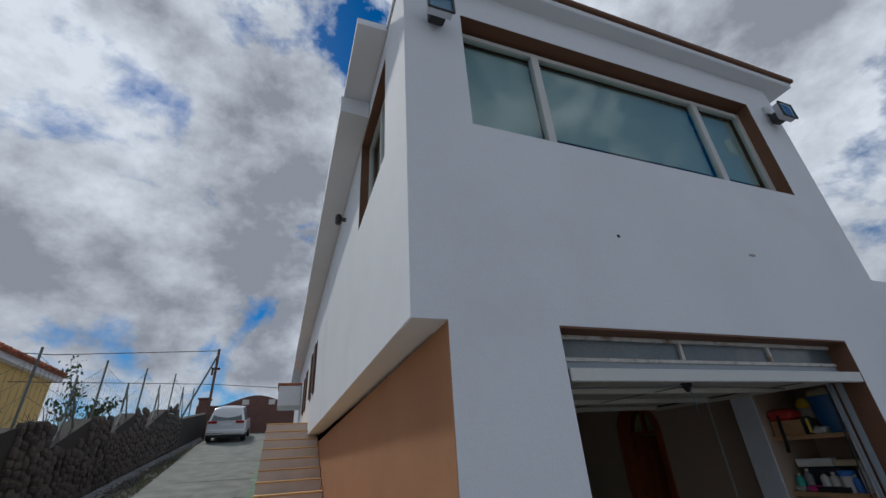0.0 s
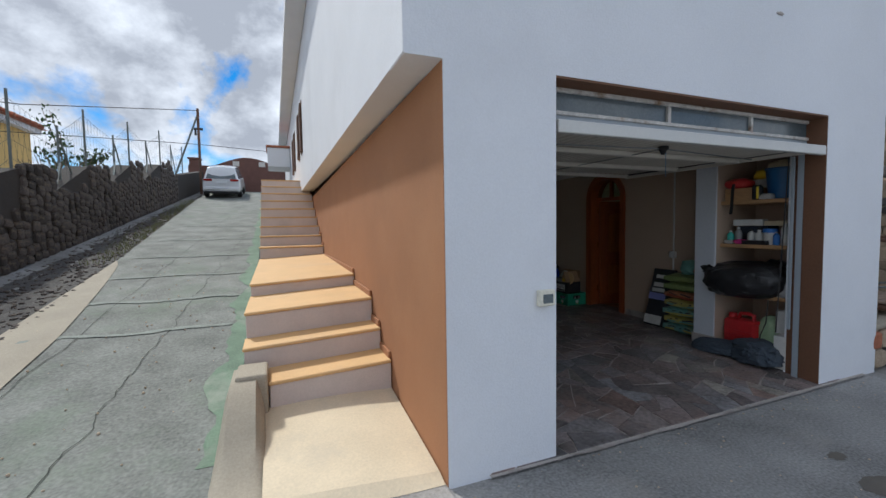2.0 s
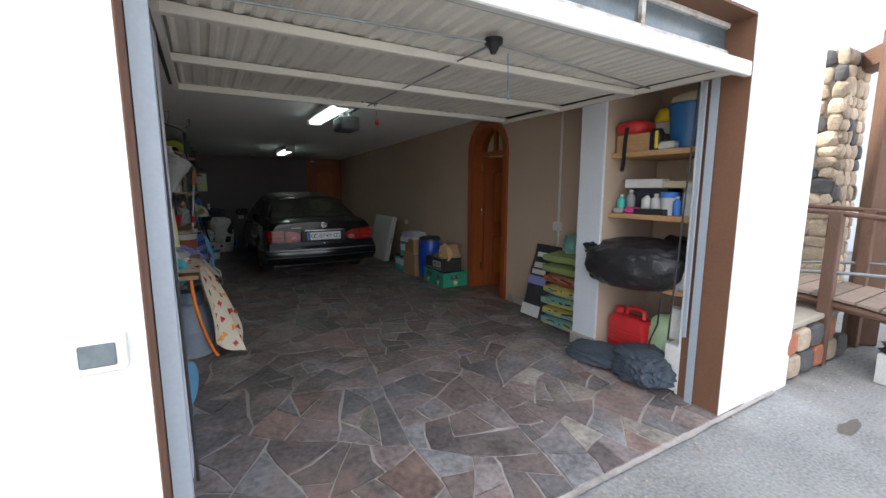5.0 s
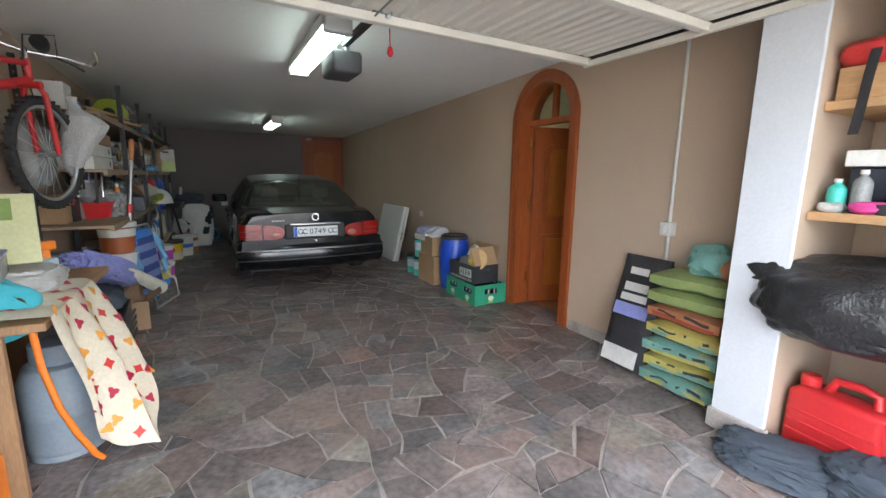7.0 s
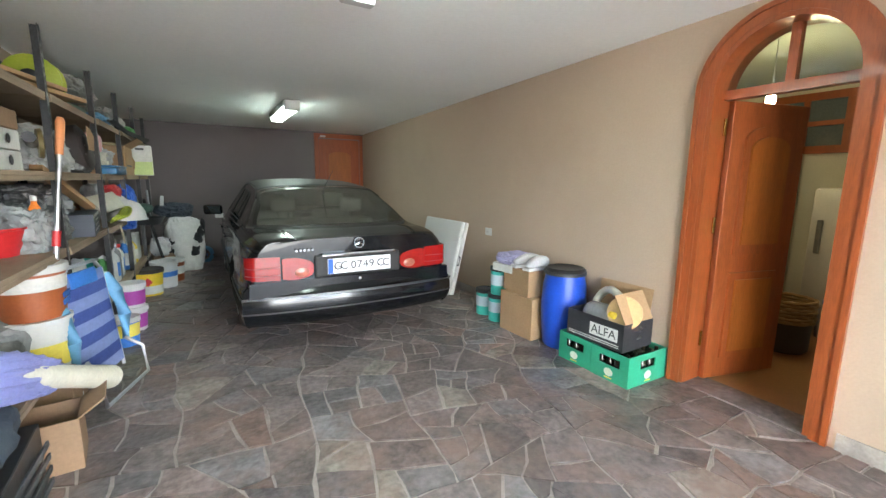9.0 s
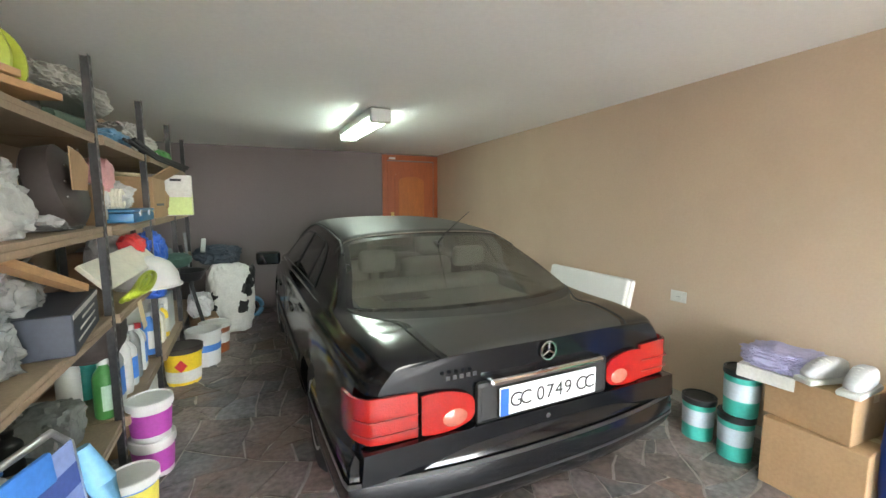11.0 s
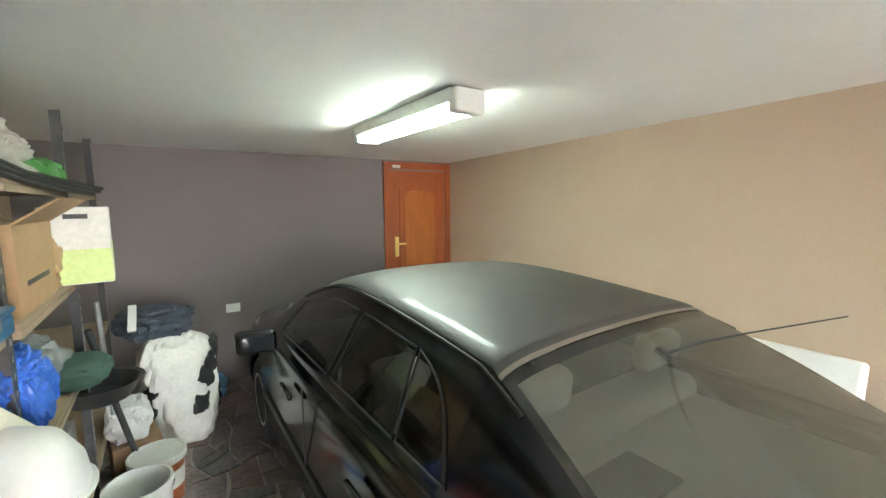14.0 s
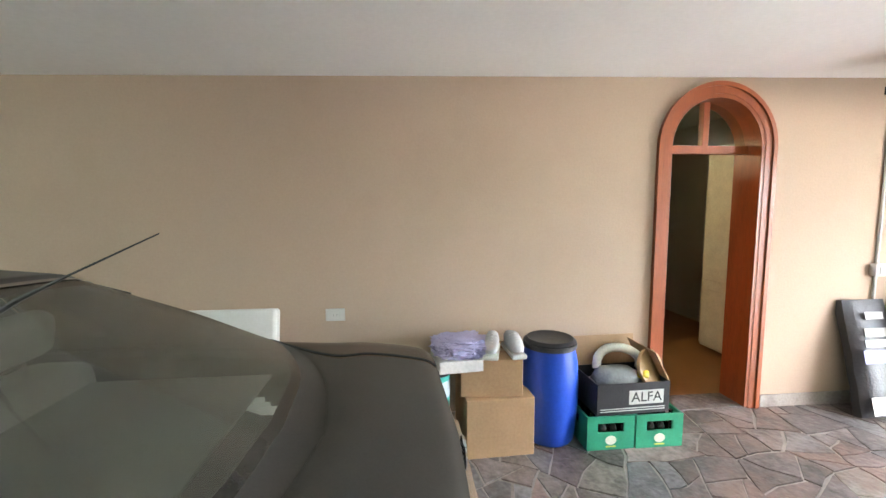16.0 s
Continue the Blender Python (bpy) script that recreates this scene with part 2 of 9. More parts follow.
M = {
    "render_white": material("white render", (0.74, 0.76, 0.8), 0.85, vary=0.04, scale=1.2, fine=90, bump=0.25, stain=(0.6, 0.61, 0.64), amount=0.3),
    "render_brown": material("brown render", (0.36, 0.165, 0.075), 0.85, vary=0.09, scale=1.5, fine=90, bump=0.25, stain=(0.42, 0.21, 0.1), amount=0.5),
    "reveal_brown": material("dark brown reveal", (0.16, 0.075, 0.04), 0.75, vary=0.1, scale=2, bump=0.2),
    "wall_tan": material("tan plaster", (0.47, 0.355, 0.265), 0.85, vary=0.04, scale=1.1, fine=70, bump=0.15, stain=(0.39, 0.285, 0.205), amount=0.4),
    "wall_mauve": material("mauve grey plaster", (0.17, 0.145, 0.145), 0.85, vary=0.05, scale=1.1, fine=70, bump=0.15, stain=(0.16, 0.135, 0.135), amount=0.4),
    "ceiling": material("ceiling paint", (0.9, 0.9, 0.88), 0.9, vary=0.03, scale=1.0, fine=40, bump=0.15, stain=(0.82, 0.82, 0.8), amount=0.35),
    "store_white": material("store plaster", (0.68, 0.66, 0.56), 0.85, vary=0.04, scale=1.5, bump=0.1),
    "store_floor": material("store floor tile", (0.3, 0.14, 0.05), 0.35, vary=0.12, scale=4, bump=0.05),
    "pillar": material("pillar paint", (0.58, 0.6, 0.64), 0.8, vary=0.05, scale=2, bump=0.2, stain=(0.5, 0.47, 0.44), amount=0.35),
    "stone": material("slate flagstone", (0.15, 0.122, 0.112), 0.42, vary=0.5, scale=5, fine=30, bump=0.7, stain=(0.25, 0.17, 0.14), amount=0.7, spread=0.34),
    "grout": material("grout", (0.4, 0.36, 0.33), 0.9, vary=0.15, scale=6, bump=0.3, stain=(0.2, 0.175, 0.16), amount=0.8),
    "asphalt": material("worn asphalt", (0.26, 0.255, 0.245), 0.85, vary=0.42, scale=1.3, fine=55, bump=0.8, stain=(0.36, 0.33, 0.29), amount=0.85),
    "drive": material("green worn concrete", (0.18, 0.19, 0.172), 0.85, vary=0.4, scale=2.2, fine=38, bump=0.8, stain=(0.15, 0.2, 0.14), amount=0.6),
    "drive_bare": material("bare concrete", (0.36, 0.32, 0.25), 0.85, vary=0.14, scale=2, fine=70, bump=0.35, stain=(0.24, 0.21, 0.16), amount=0.5),
    "drive_green": material("green drive paint", (0.15, 0.225, 0.155), 0.85, vary=0.25, scale=4, fine=60, bump=0.4, stain=(0.3, 0.33, 0.27), amount=0.8),
    "drive_scuff": material("worn pale joint", (0.24, 0.265, 0.235), 0.85, vary=0.25, scale=5, bump=0.4, stain=(0.17, 0.19, 0.175), amount=0.9),
    "gravel": material("dark gravel", (0.075, 0.07, 0.066), 0.9, vary=0.5, scale=9, fine=45, bump=1.0, stain=(0.14, 0.125, 0.1), amount=0.5),
    "tread": material("ochre tread paint", (0.66, 0.42, 0.19), 0.7, vary=0.07, scale=3, bump=0.15, stain=(0.5, 0.36, 0.22), amount=0.35),
    "riser": material("pinkish riser paint", (0.6, 0.52, 0.48), 0.75, vary=0.06, scale=3, bump=0.2, stain=(0.42, 0.38, 0.36), amount=0.35),
    "pad": material("cream concrete pad", (0.66, 0.56, 0.4), 0.75, vary=0.09, scale=2.5, bump=0.25, stain=(0.44, 0.4, 0.33), amount=0.5),
    "lava": material("lava stone", (0.075, 0.062, 0.055), 0.9, vary=0.35, scale=7, bump=0.7, stain=(0.19, 0.15, 0.1), amount=0.6, spread=0.45),
    "field_stone": material("pale field stone", (0.42, 0.33, 0.24), 0.85, vary=0.25, scale=6, bump=0.6, stain=(0.28, 0.23, 0.18), amount=0.6, spread=0.35),
    "dark_stone": material("dark basalt", (0.09, 0.085, 0.085), 0.85, vary=0.25, scale=6, bump=0.5),
    "mortar": material("mortar", (0.32, 0.27, 0.2), 0.9, vary=0.15, scale=6, bump=0.4),
    "wood_amber": material("varnished amber veneer", (0.36, 0.105, 0.018), 0.4, vary=0.2, scale=3, fine=25, bump=0.06, stretch=(6, 6, 0.7), coat=0.12),
    "wood_red": material("varnished red wood", (0.3, 0.07, 0.018), 0.4, vary=0.2, scale=3, fine=25, bump=0.06, stretch=(6, 6, 0.7), coat=0.12),
    "wood_brown": material("stained outdoor wood", (0.12, 0.06, 0.036), 0.6, vary=0.25, scale=4, fine=30, bump=0.25, stretch=(5, 5, 1)),
    "wood_grey": material("weathered deck board", (0.26, 0.19, 0.145), 0.75, vary=0.25, scale=4, fine=40, bump=0.4, stretch=(5, 1, 5), spread=0.25),
    "wood_pine": material("pine board", (0.46, 0.27, 0.13), 0.6, vary=0.16, scale=4, fine=30, bump=0.1, stretch=(5, 1, 5), stain=(0.34, 0.2, 0.1)),
    "chipboard": material("shelf board", (0.3, 0.22, 0.15), 0.7, vary=0.14, scale=5, fine=90, bump=0.1, stain=(0.26, 0.19, 0.13), amount=0.5),
    "wood_leg": material("table wood", (0.33, 0.19, 0.1), 0.6, vary=0.2, scale=3, fine=26, bump=0.1, stretch=(5, 5, 0.8)),
    "steel_dark": material("dark slotted steel", (0.04, 0.041, 0.043), 0.45, 0.4, vary=0.3, scale=8, bump=0.1, stain=(0.12, 0.1, 0.085), amount=0.5),
    "hole": material("slot shadow", (0.3, 0.3, 0.29), 0.6, vary=0.1, bump=0),
    "steel_grey": material("galvanised steel", (0.3, 0.32, 0.33), 0.4, 0.7, vary=0.15, scale=8, bump=0.1),
    "chrome": material("chrome", (0.75, 0.76, 0.77), 0.12, 1.0, vary=0.05, bump=0.0),
    "alu": material("aluminium tube", (0.62, 0.63, 0.65), 0.3, 0.9, vary=0.06, bump=0.0),
    "white_metal": material("painted door leaf", (0.7, 0.67, 0.6), 0.45, vary=0.06, scale=3, bump=0.05, stain=(0.5, 0.47, 0.4), amount=0.35),
    "frame_rust": material("flaking white frame", (0.62, 0.6, 0.57), 0.7, vary=0.2, scale=14, fine=60, bump=0.6, stain=(0.24, 0.13, 0.06), amount=0.95),
    "panel_grey": material("grey panel", (0.33, 0.37, 0.41), 0.5, vary=0.06, scale=2, bump=0.05),
    "pvc": material("white plastic", (0.58, 0.58, 0.56), 0.4, vary=0.04, scale=4, bump=0.03, stain=(0.6, 0.58, 0.52), amount=0.3),
    "black_plastic": material("black plastic", (0.022, 0.022, 0.024), 0.4, vary=0.2, scale=6, bump=0.08),
    "rubber": material("rubber", (0.025, 0.025, 0.026), 0.75, vary=0.25, scale=9, bump=0.2),
    "car_paint": material("dusty black car paint", (0.005, 0.0055, 0.007), 0.16, vary=0.3, scale=3, fine=120, bump=0.0, coat=0.25, spec=0.4, stain=(0.015, 0.014, 0.012), amount=0.25),
    "car_dust": material("dust-covered black paint", (0.036, 0.035, 0.032), 0.55, vary=0.15, scale=2.5, fine=140, bump=0.02, stain=(0.06, 0.057, 0.051), amount=0.5, coat=0.12),
    "car_seam": material("black rubber seam", (0.006, 0.006, 0.006), 0.6, vary=0.1, bump=0),
    "frit": material("black glazed border", (0.02, 0.02, 0.018), 0.25, vary=0.2, bump=0, stain=(0.06, 0.055, 0.045), amount=0.6),
    "car_trim": material("black car trim", (0.02, 0.02, 0.02), 0.5, vary=0.15, bump=0.02),
    "seat_cloth": material("grey seat cloth", (0.2, 0.2, 0.19), 0.9, vary=0.12, scale=10, bump=0.2),
    "seal": material("dusty window seal", (0.17, 0.14, 0.115), 0.6, vary=0.15, bump=0.05),
    "lens_red": material("red lamp lens", (0.32, 0.01, 0.008), 0.18, vary=0.15, scale=20, fine=120, bump=0.15, coat=0.6),
    "lens_pale": material("pale pink lamp lens", (0.42, 0.13, 0.09), 0.15, vary=0.1, scale=30, bump=0.15, coat=0.6),
    "plate": material("plate white", (0.78, 0.8, 0.82), 0.35, vary=0.03, bump=0.02),
    "eu_blue": material("plate blue", (0.02, 0.12, 0.5), 0.4, vary=0.05, bump=0),
    "ink": material("black ink", (0.02, 0.02, 0.022), 0.5, vary=0.1, bump=0),
    "suv_white": material("white car paint", (0.72, 0.73, 0.75), 0.25, vary=0.03, bump=0, coat=0.6),
    "car_glass": glass_material("car glass", (0.2, 0.22, 0.21), 0.02, 0.06),
    "rear_glass": glass_material("dusty rear glass", (0.5, 0.52, 0.47), 0.08, 0.27, (0.25, 0.245, 0.2)),
    "glass": glass_material("window glass", (0.85, 0.92, 0.92)),
    "blind": material("pale green blind", (0.5, 0.56, 0.53), 0.8, vary=0.05, scale=2, bump=0.05),
    "dark_glass": material("dim pane", (0.1, 0.125, 0.14), 0.18, vary=0.2, scale=3, bump=0.02, stain=(0.2, 0.22, 0.22), amount=0.5),
    "tile_roof": material("clay roof tile", (0.36, 0.13, 0.07), 0.8, vary=0.25, scale=8, bump=0.3, spread=0.25),
    "yellow_wall": material("yellow house render", (0.66, 0.45, 0.16), 0.85, vary=0.06, scale=1.5, bump=0.2),
    "rust_gate": material("rust brown gate paint", (0.14, 0.065, 0.05), 0.7, vary=0.15, scale=3, bump=0.2),
    "leaf": material("leaf", (0.055, 0.1, 0.03), 0.6, vary=0.4, scale=3, fine=20, bump=0.05),
    "dry": material("dry twig", (0.2, 0.15, 0.1), 0.8, vary=0.25, bump=0.1),
    "wire": material("wire", (0.06, 0.06, 0.06), 0.6, vary=0.1, bump=0),
    "tube": emitter("fluorescent tube", (0.8, 1.0, 0.93), 0.7),
    "bulb": emitter("store bulb", (1.0, 0.84, 0.5), 6.0),
}


def flat(name, colour, rough=0.55, **kw):
    """A small thing's own plastic, paper or cloth, kept by its name."""
    if name not in M:
        M[name] = material(name, colour, rough, **{"vary": 0.1, "scale": 9, "bump": 0.08, **kw})
    return M[name]


# ---- building helpers ----
def add_box(bm, x0, x1, y0, y1, z0, z1, bevel=0.0, seg=1):
    r = bmesh.ops.create_cube(bm, size=1)
    bmesh.ops.scale(bm, vec=(x1 - x0, y1 - y0, z1 - z0), verts=r["verts"])
    bmesh.ops.translate(bm, vec=((x0 + x1) / 2, (y0 + y1) / 2, (z0 + z1) / 2), verts=r["verts"])
    if bevel:
        edges = list({e for v in r["verts"] for e in v.link_edges})
        bmesh.ops.bevel(bm, geom=edges, offset=bevel, segments=seg, affect="EDGES", profile=0.5)
    return bm


def box(x0, x1, y0, y1, z0, z1, bevel=0.0, seg=1):
    return add_box(bmesh.new(), x0, x1, y0, y1, z0, z1, bevel, seg)


def lathe(profile, n=20, bm=None, at=(0, 0, 0), m=None):
    """A turned shape from (radius, z) pairs."""
    bm = bm or bmesh.new()
    rings = []
    for r, z in profile:
        ring = []
        for i in range(n):
            a = 2 * math.pi * i / n
            p = Vector((max(r, 1e-4) * math.cos(a), max(r, 1e-4) * math.sin(a), z))
            if m:
                p = m @ p
            ring.append(bm.verts.new(p + Vector(at)))
        rings.append(ring)
    for a, b in zip(rings, rings[1:]):
        for i in range(n):
            bm.faces.new((a[i], a[(i + 1) % n], b[(i + 1) % n], b[i]))
    bm.faces.new(rings[0][::-1])
    bm.faces.new(rings[-1])
    return bm


def tube(points, radius, n=8, bm=None, closed=False):
    """A round bar along points."""
    bm = bm or bmesh.new()
    pts = [Vector(p) for p in points]
    rings = []
    up = Vector((0.01, 0.02, 1))
    for i, p in enumerate(pts):
        a = pts[i - 1] if i or closed else p
        b = pts[(i + 1) % len(pts)] if i + 1 < len(pts) or closed else p
        t = (b - a).normalized()
        side = t.cross(up)
        if side.length < 0.05:
            side = t.cross(Vector((1, 0, 0)))
        side.normalize()
        other = side.cross(t)
        r = radius[i] if isinstance(radius, (list, tuple)) else radius
        rings.append([bm.verts.new(p + r * (math.cos(2 * math.pi * k / n) * side + math.sin(2 * math.pi * k / n) * other)) for k in range(n)])
    pairs = list(zip(rings, rings[1:])) + ([(rings[-1], rings[0])] if closed else [])
    for a, b in pairs:
        for k in range(n):
            bm.faces.new((a[k], a[(k + 1) % n], b[(k + 1) % n], b[k]))
    if not closed:
        bm.faces.new(rings[0][::-1])
        bm.faces.new(rings[-1])
    return bm


def prism(outline, depth, axis="z", at=0.0):
    """A flat outline pushed through along an axis: x takes (y, z), y takes (x, z), z takes (x, y)."""
    bm = bmesh.new()
    def p(a, b, d):
        return {"x": (d, a, b), "y": (a, d, b), "z": (a, b, d)}[axis]
    lo = [bm.verts.new(p(a, b, at)) for a, b in outline]
    hi = [bm.verts.new(p(a, b, at + depth)) for a, b in outline]
    bm.faces.new(lo[::-1])
    bm.faces.new(hi)
    for i in range(len(lo)):
        j = (i + 1) % len(lo)
        bm.faces.new((lo[i], lo[j], hi[j], hi[i]))
    bmesh.ops.recalc_face_normals(bm, faces=bm.faces)
    return bm


def lump(sx, sy, sz, seed, rough=0.25, sub=3, freq=3.0, squash=0.0, fold=0.0):
    """A soft crumpled body resting on z = 0."""
    bm = bmesh.new()
    bmesh.ops.create_icosphere(bm, subdivisions=sub, radius=1)
    off = Vector((seed * 3.7, seed * 1.3, seed * 7.1))
    for v in bm.verts:
        d = noise.noise(v.co * freq * 0.5 + off) * rough + noise.noise(v.co * freq * 1.7 + off) * rough * 0.5
        if fold:
            d += fold * abs(noise.noise(v.co * freq * 2.6 + off * 2))
        c = v.co * (1 + d)
        for k in range(3):
            if squash:
                c[k] = math.copysign(abs(c[k]) ** (1 - squash), c[k])
        v.co = Vector((c.x * sx / 2, c.y * sy / 2, max(c.z, -0.85) * sz / 2))
    low = min(v.co.z for v in bm.verts)
    for v in bm.verts:
        v.co.z -= low
    return bm


def sheet(fn, nu, nv, thick=0.0):
    """A surface from fn(u, v) with u, v in 0..1."""
    bm = bmesh.new()
    g = [[bm.verts.new(fn(i / nu, j / nv)) for j in range(nv + 1)] for i in range(nu + 1)]
    for i in range(nu):
        for j in range(nv):
            bm.faces.new((g[i][j], g[i + 1][j], g[i + 1][j + 1], g[i][j + 1]))
    if thick:
        bmesh.ops.recalc_face_normals(bm, faces=bm.faces)
        bmesh.ops.solidify(bm, geom=bm.faces[:], thickness=thick)
    return bm


def moved(bm, m):
    bmesh.ops.transform(bm, matrix=m, verts=bm.verts)
    return bm


def mesh_of(name, bm, mat, smooth=False):
    me = bpy.data.meshes.new(name)
    bmesh.ops.recalc_face_normals(bm, faces=bm.faces)
    bm.to_mesh(me)
    bm.free()
    me.materials.append(M[mat] if isinstance(mat, str) else mat)
    if smooth:
        me.polygons.foreach_set("use_smooth", [True] * len(me.polygons))
        me.set_sharp_from_angle(angle=radians(38))
    return me


def part(name, bm, mat, parent=None, label="", smooth=False):
    ob = new(name, mesh_of(name, bm, mat, smooth))
    ob.parent = parent
    return tagged(ob, label)


def thing(name, label, category, at=(0, 0, 0), rz=0.0, group="", m=None):
    ob = new(name)
    ob.empty_display_size = 0.1
    ob.matrix_world = m or pose(*at, 0, 0, rz)
    return tagged(ob, label, category, group)


def single(name, bm, mat, label, category, m=None, group="", smooth=False):
    ob = new(name, mesh_of(name, bm, mat, smooth))
    if m:
        ob.matrix_world = m
    return tagged(ob, label, category, group)


def structure(name, bm, mat, label="", category=""):
    return tagged(new(name, mesh_of(name, bm, mat)), label, category, "", "structure")


def lettering(name, text, size, mat, parent, m, label=""):
    cu = bpy.data.curves.new(name, "FONT")
    cu.body, cu.size, cu.extrude, cu.align_x, cu.align_y = text, size, 0.0008, "CENTER", "CENTER"
    tmp = bpy.data.objects.new(name, cu)
    me = bpy.data.meshes.new_from_object(tmp)
    bpy.data.objects.remove(tmp)
    me.name = name
    me.materials.append(M[mat] if isinstance(mat, str) else mat)
    ob = new(name, me)
    ob.parent = parent
    ob.matrix_local = m
    return tagged(ob, label)


def floor_z(y):
    ys, zs = (1.7, 2.1, 3.3, 5.0, 12.0), (0.0, 0.03, 0.135, 0.15, 0.17)
    return float(np.interp(y, ys, zs))


def ceil_z(y):
    return 2.45 - 0.021 * (y - 4.5)


def drive_z(y):
    return float(np.interp(y, (-30, 0.5, 2.6, 4.0, 24.5, 30.0, 60.0), (0.0, 0.0, 0.03, 0.2, 3.2, 4.0, 4.1)))


# ---- ground, drive and yard ----
def smooth01(a, b, v):
    t = min(max((v - a) / (b - a), 0), 1)
    return t * t * (3 - 2 * t)


def ground_height(x, y):
    west = drive_z(y) + 0.12 * smooth01(-3.3, -5.0, x)
    if x > 0.98 or y < 1.5:
        far = smooth01(14, 26, y) * drive_z(y)
        return max(far if x > 0.98 else 0.0, 0.0) if y > 1.5 else 0.0
    return west


def ground_sheet():
    xs = [-900, -300, -120, -60, -30, -16, -10, -7, -5, -4, -3.5, -3, -2.3, -1.6, -1, -0.6, -0.3, 0.1, 0.97, 1.0, 2, 4, 6, 9, 14, 25, 60, 140, 400, 900]
    ys = [-900, -300, -100, -40, -20, -10, -5, -2, 0, 1.4, 1.6, 2, 2.4, 2.8, 3.2, 3.6, 4, 5, 6, 8, 10, 13, 17, 20, 24, 30, 40, 80, 200, 500, 900]
    bm = bmesh.new()
    g = [[bm.verts.new((x, y, ground_height(x, y) - (0.012 if y > 1.6 else 0))) for y in ys] for x in xs]
    for i in range(len(xs) - 1):
        for j in range(len(ys) - 1):
            bm.faces.new((g[i][j], g[i + 1][j], g[i + 1][j + 1], g[i][j + 1]))
    return bm


structure("ground", ground_sheet(), "asphalt", "dark worn asphalt yard in front of the garage", "ground")


def drive_left(y):
    return float(np.interp(y, (1.0, 5.5, 10, 24, 30), (-2.75, -2.62, -2.8, -3.5, -3.6)))


road = structure("road", sheet(lambda u, v: (drive_left(1.7 + v * 30) * (1 - u) + -0.26 * u, 1.7 + v * 30, drive_z(1.7 + v * 30) + 0.004 + 0.006 * noise.noise((u * 5, v * 60, 0))), 8, 80), "drive",
                 "sloping concrete drive with worn green paint", "road")
structure("verge", sheet(lambda u, v: (-4.1 * (1 - u) + drive_left(1 + v * 30) * u, 1.0 + v * 30, drive_z(1 + v * 30) + 0.006 + 0.03 * noise.noise((u * 9, v * 90, 3))), 10, 90), "gravel",
          "strip of dark gravel beside the drive", "gravel")


def apron(u, v):
    y = 1.2 + v * 8.2
    w = 0.95 * (1 - v) ** 0.7 + 0.02
    x0 = drive_left(y) - 0.3 * (1 - v)
    return (x0 + u * w, y, drive_z(y) + 0.016 + 0.004 * noise.noise((u * 3, v * 30, 1)))


structure("drive_edge", sheet(apron, 4, 24), "drive_bare", "pale bare concrete edge of the drive", "paving")

def green_edge(u, v):
    y = 2.7 + v * 20
    w = 0.2 + 0.14 * noise.noise((v * 26, 0, 4)) + 0.1 * noise.noise((v * 90, 2, 4))
    return (-0.27 - (1 - u) * w, y, drive_z(y) + 0.0135)


structure("drive_green_edge", sheet(green_edge, 3, 160), "drive_green", "fresh green paint left along the stair side of the drive", "paint")
for k, y0 in enumerate((5.4, 6.6, 8.0, 9.6, 11.6, 14.0, 17.5)):
    def scuff(u, v, y0=y0, k=k):
        x = -2.55 + 2.1 * u
        w = 0.05 + 0.1 * abs(noise.noise((u * 9, k * 7, 1)))
        y = y0 + 0.1 * noise.noise((u * 3, k, 0)) + (v - 0.5) * w
        return (x, y, drive_z(y) + 0.0145)
    structure("drive_joint", sheet(scuff, 40, 1), "drive_scuff", "pale worn joint across the drive", "joint")

# ---- outdoor stair with its pad and kerb ----
stair = tagged(new("stair"), "outdoor stair with ochre treads and pinkish risers beside the house", "stairs", "", "structure")
STEPS = [(3.22, 0.42), (3.60, 0.62), (3.96, 0.86), (4.97, 1.0)]
for k in range(9):
    STEPS.append((8.45 + 0.40 * k, 1.22 + 0.205 * k))
for i, (y, z) in enumerate(STEPS):
    y_end = STEPS[i + 1][0] if i + 1 < len(STEPS) else 16.0
    z_low = (STEPS[i - 1][1] if i else 0.16) - 0.25
    left = -0.02 if i == 0 else -0.22
    bm = box(left, 0.97, y, y_end + 0.02, z_low, z - 0.03, 0.006)
    for v in bm.verts:
        v.co.y += 0.012 * noise.noise((v.co.x * 2, i * 3.1, 0))
        v.co.z -= 0.06 * (0.97 - v.co.x) / 1.2 if i < 4 else 0
        if i == 3 and v.co.y > y + 1:
            v.co.z += 0.05
    part("riser", bm, "riser", stair)
    bm = box(left - 0.012, 0.97, y - 0.014, y_end, z - 0.029, z, 0.008)
    for v in bm.verts:
        v.co.y += 0.012 * noise.noise((v.co.x * 2, i * 3.1, 0))
        v.co.z -= 0.06 * (0.97 - v.co.x) / 1.2 if i < 4 else 0
        if i == 3 and v.co.y > y + 1:
            v.co.z += 0.05
    part("tread", bm, "tread", stair)
    if i < 6:
        part("skirting", box(0.955, 0.978, y + 0.03, min(y_end, y + 3.4) - 0.01, z - 0.15, z + 0.06, 0.004), "render_brown", stair)


def pad_surface(u, v):
    x = -0.06 + u * 1.03
    y = 1.98 + v * 1.25 + 0.14 * (1 - v) * (1 - u) ** 2
    z = 0.03 + 0.13 * v + 0.02 * math.sin(u * 3.1)
    return (x, y, z if v > 0.06 else 0.012)


part("pad", sheet(pad_surface, 8, 12), "pad", stair, "cream concrete pad at the foot")


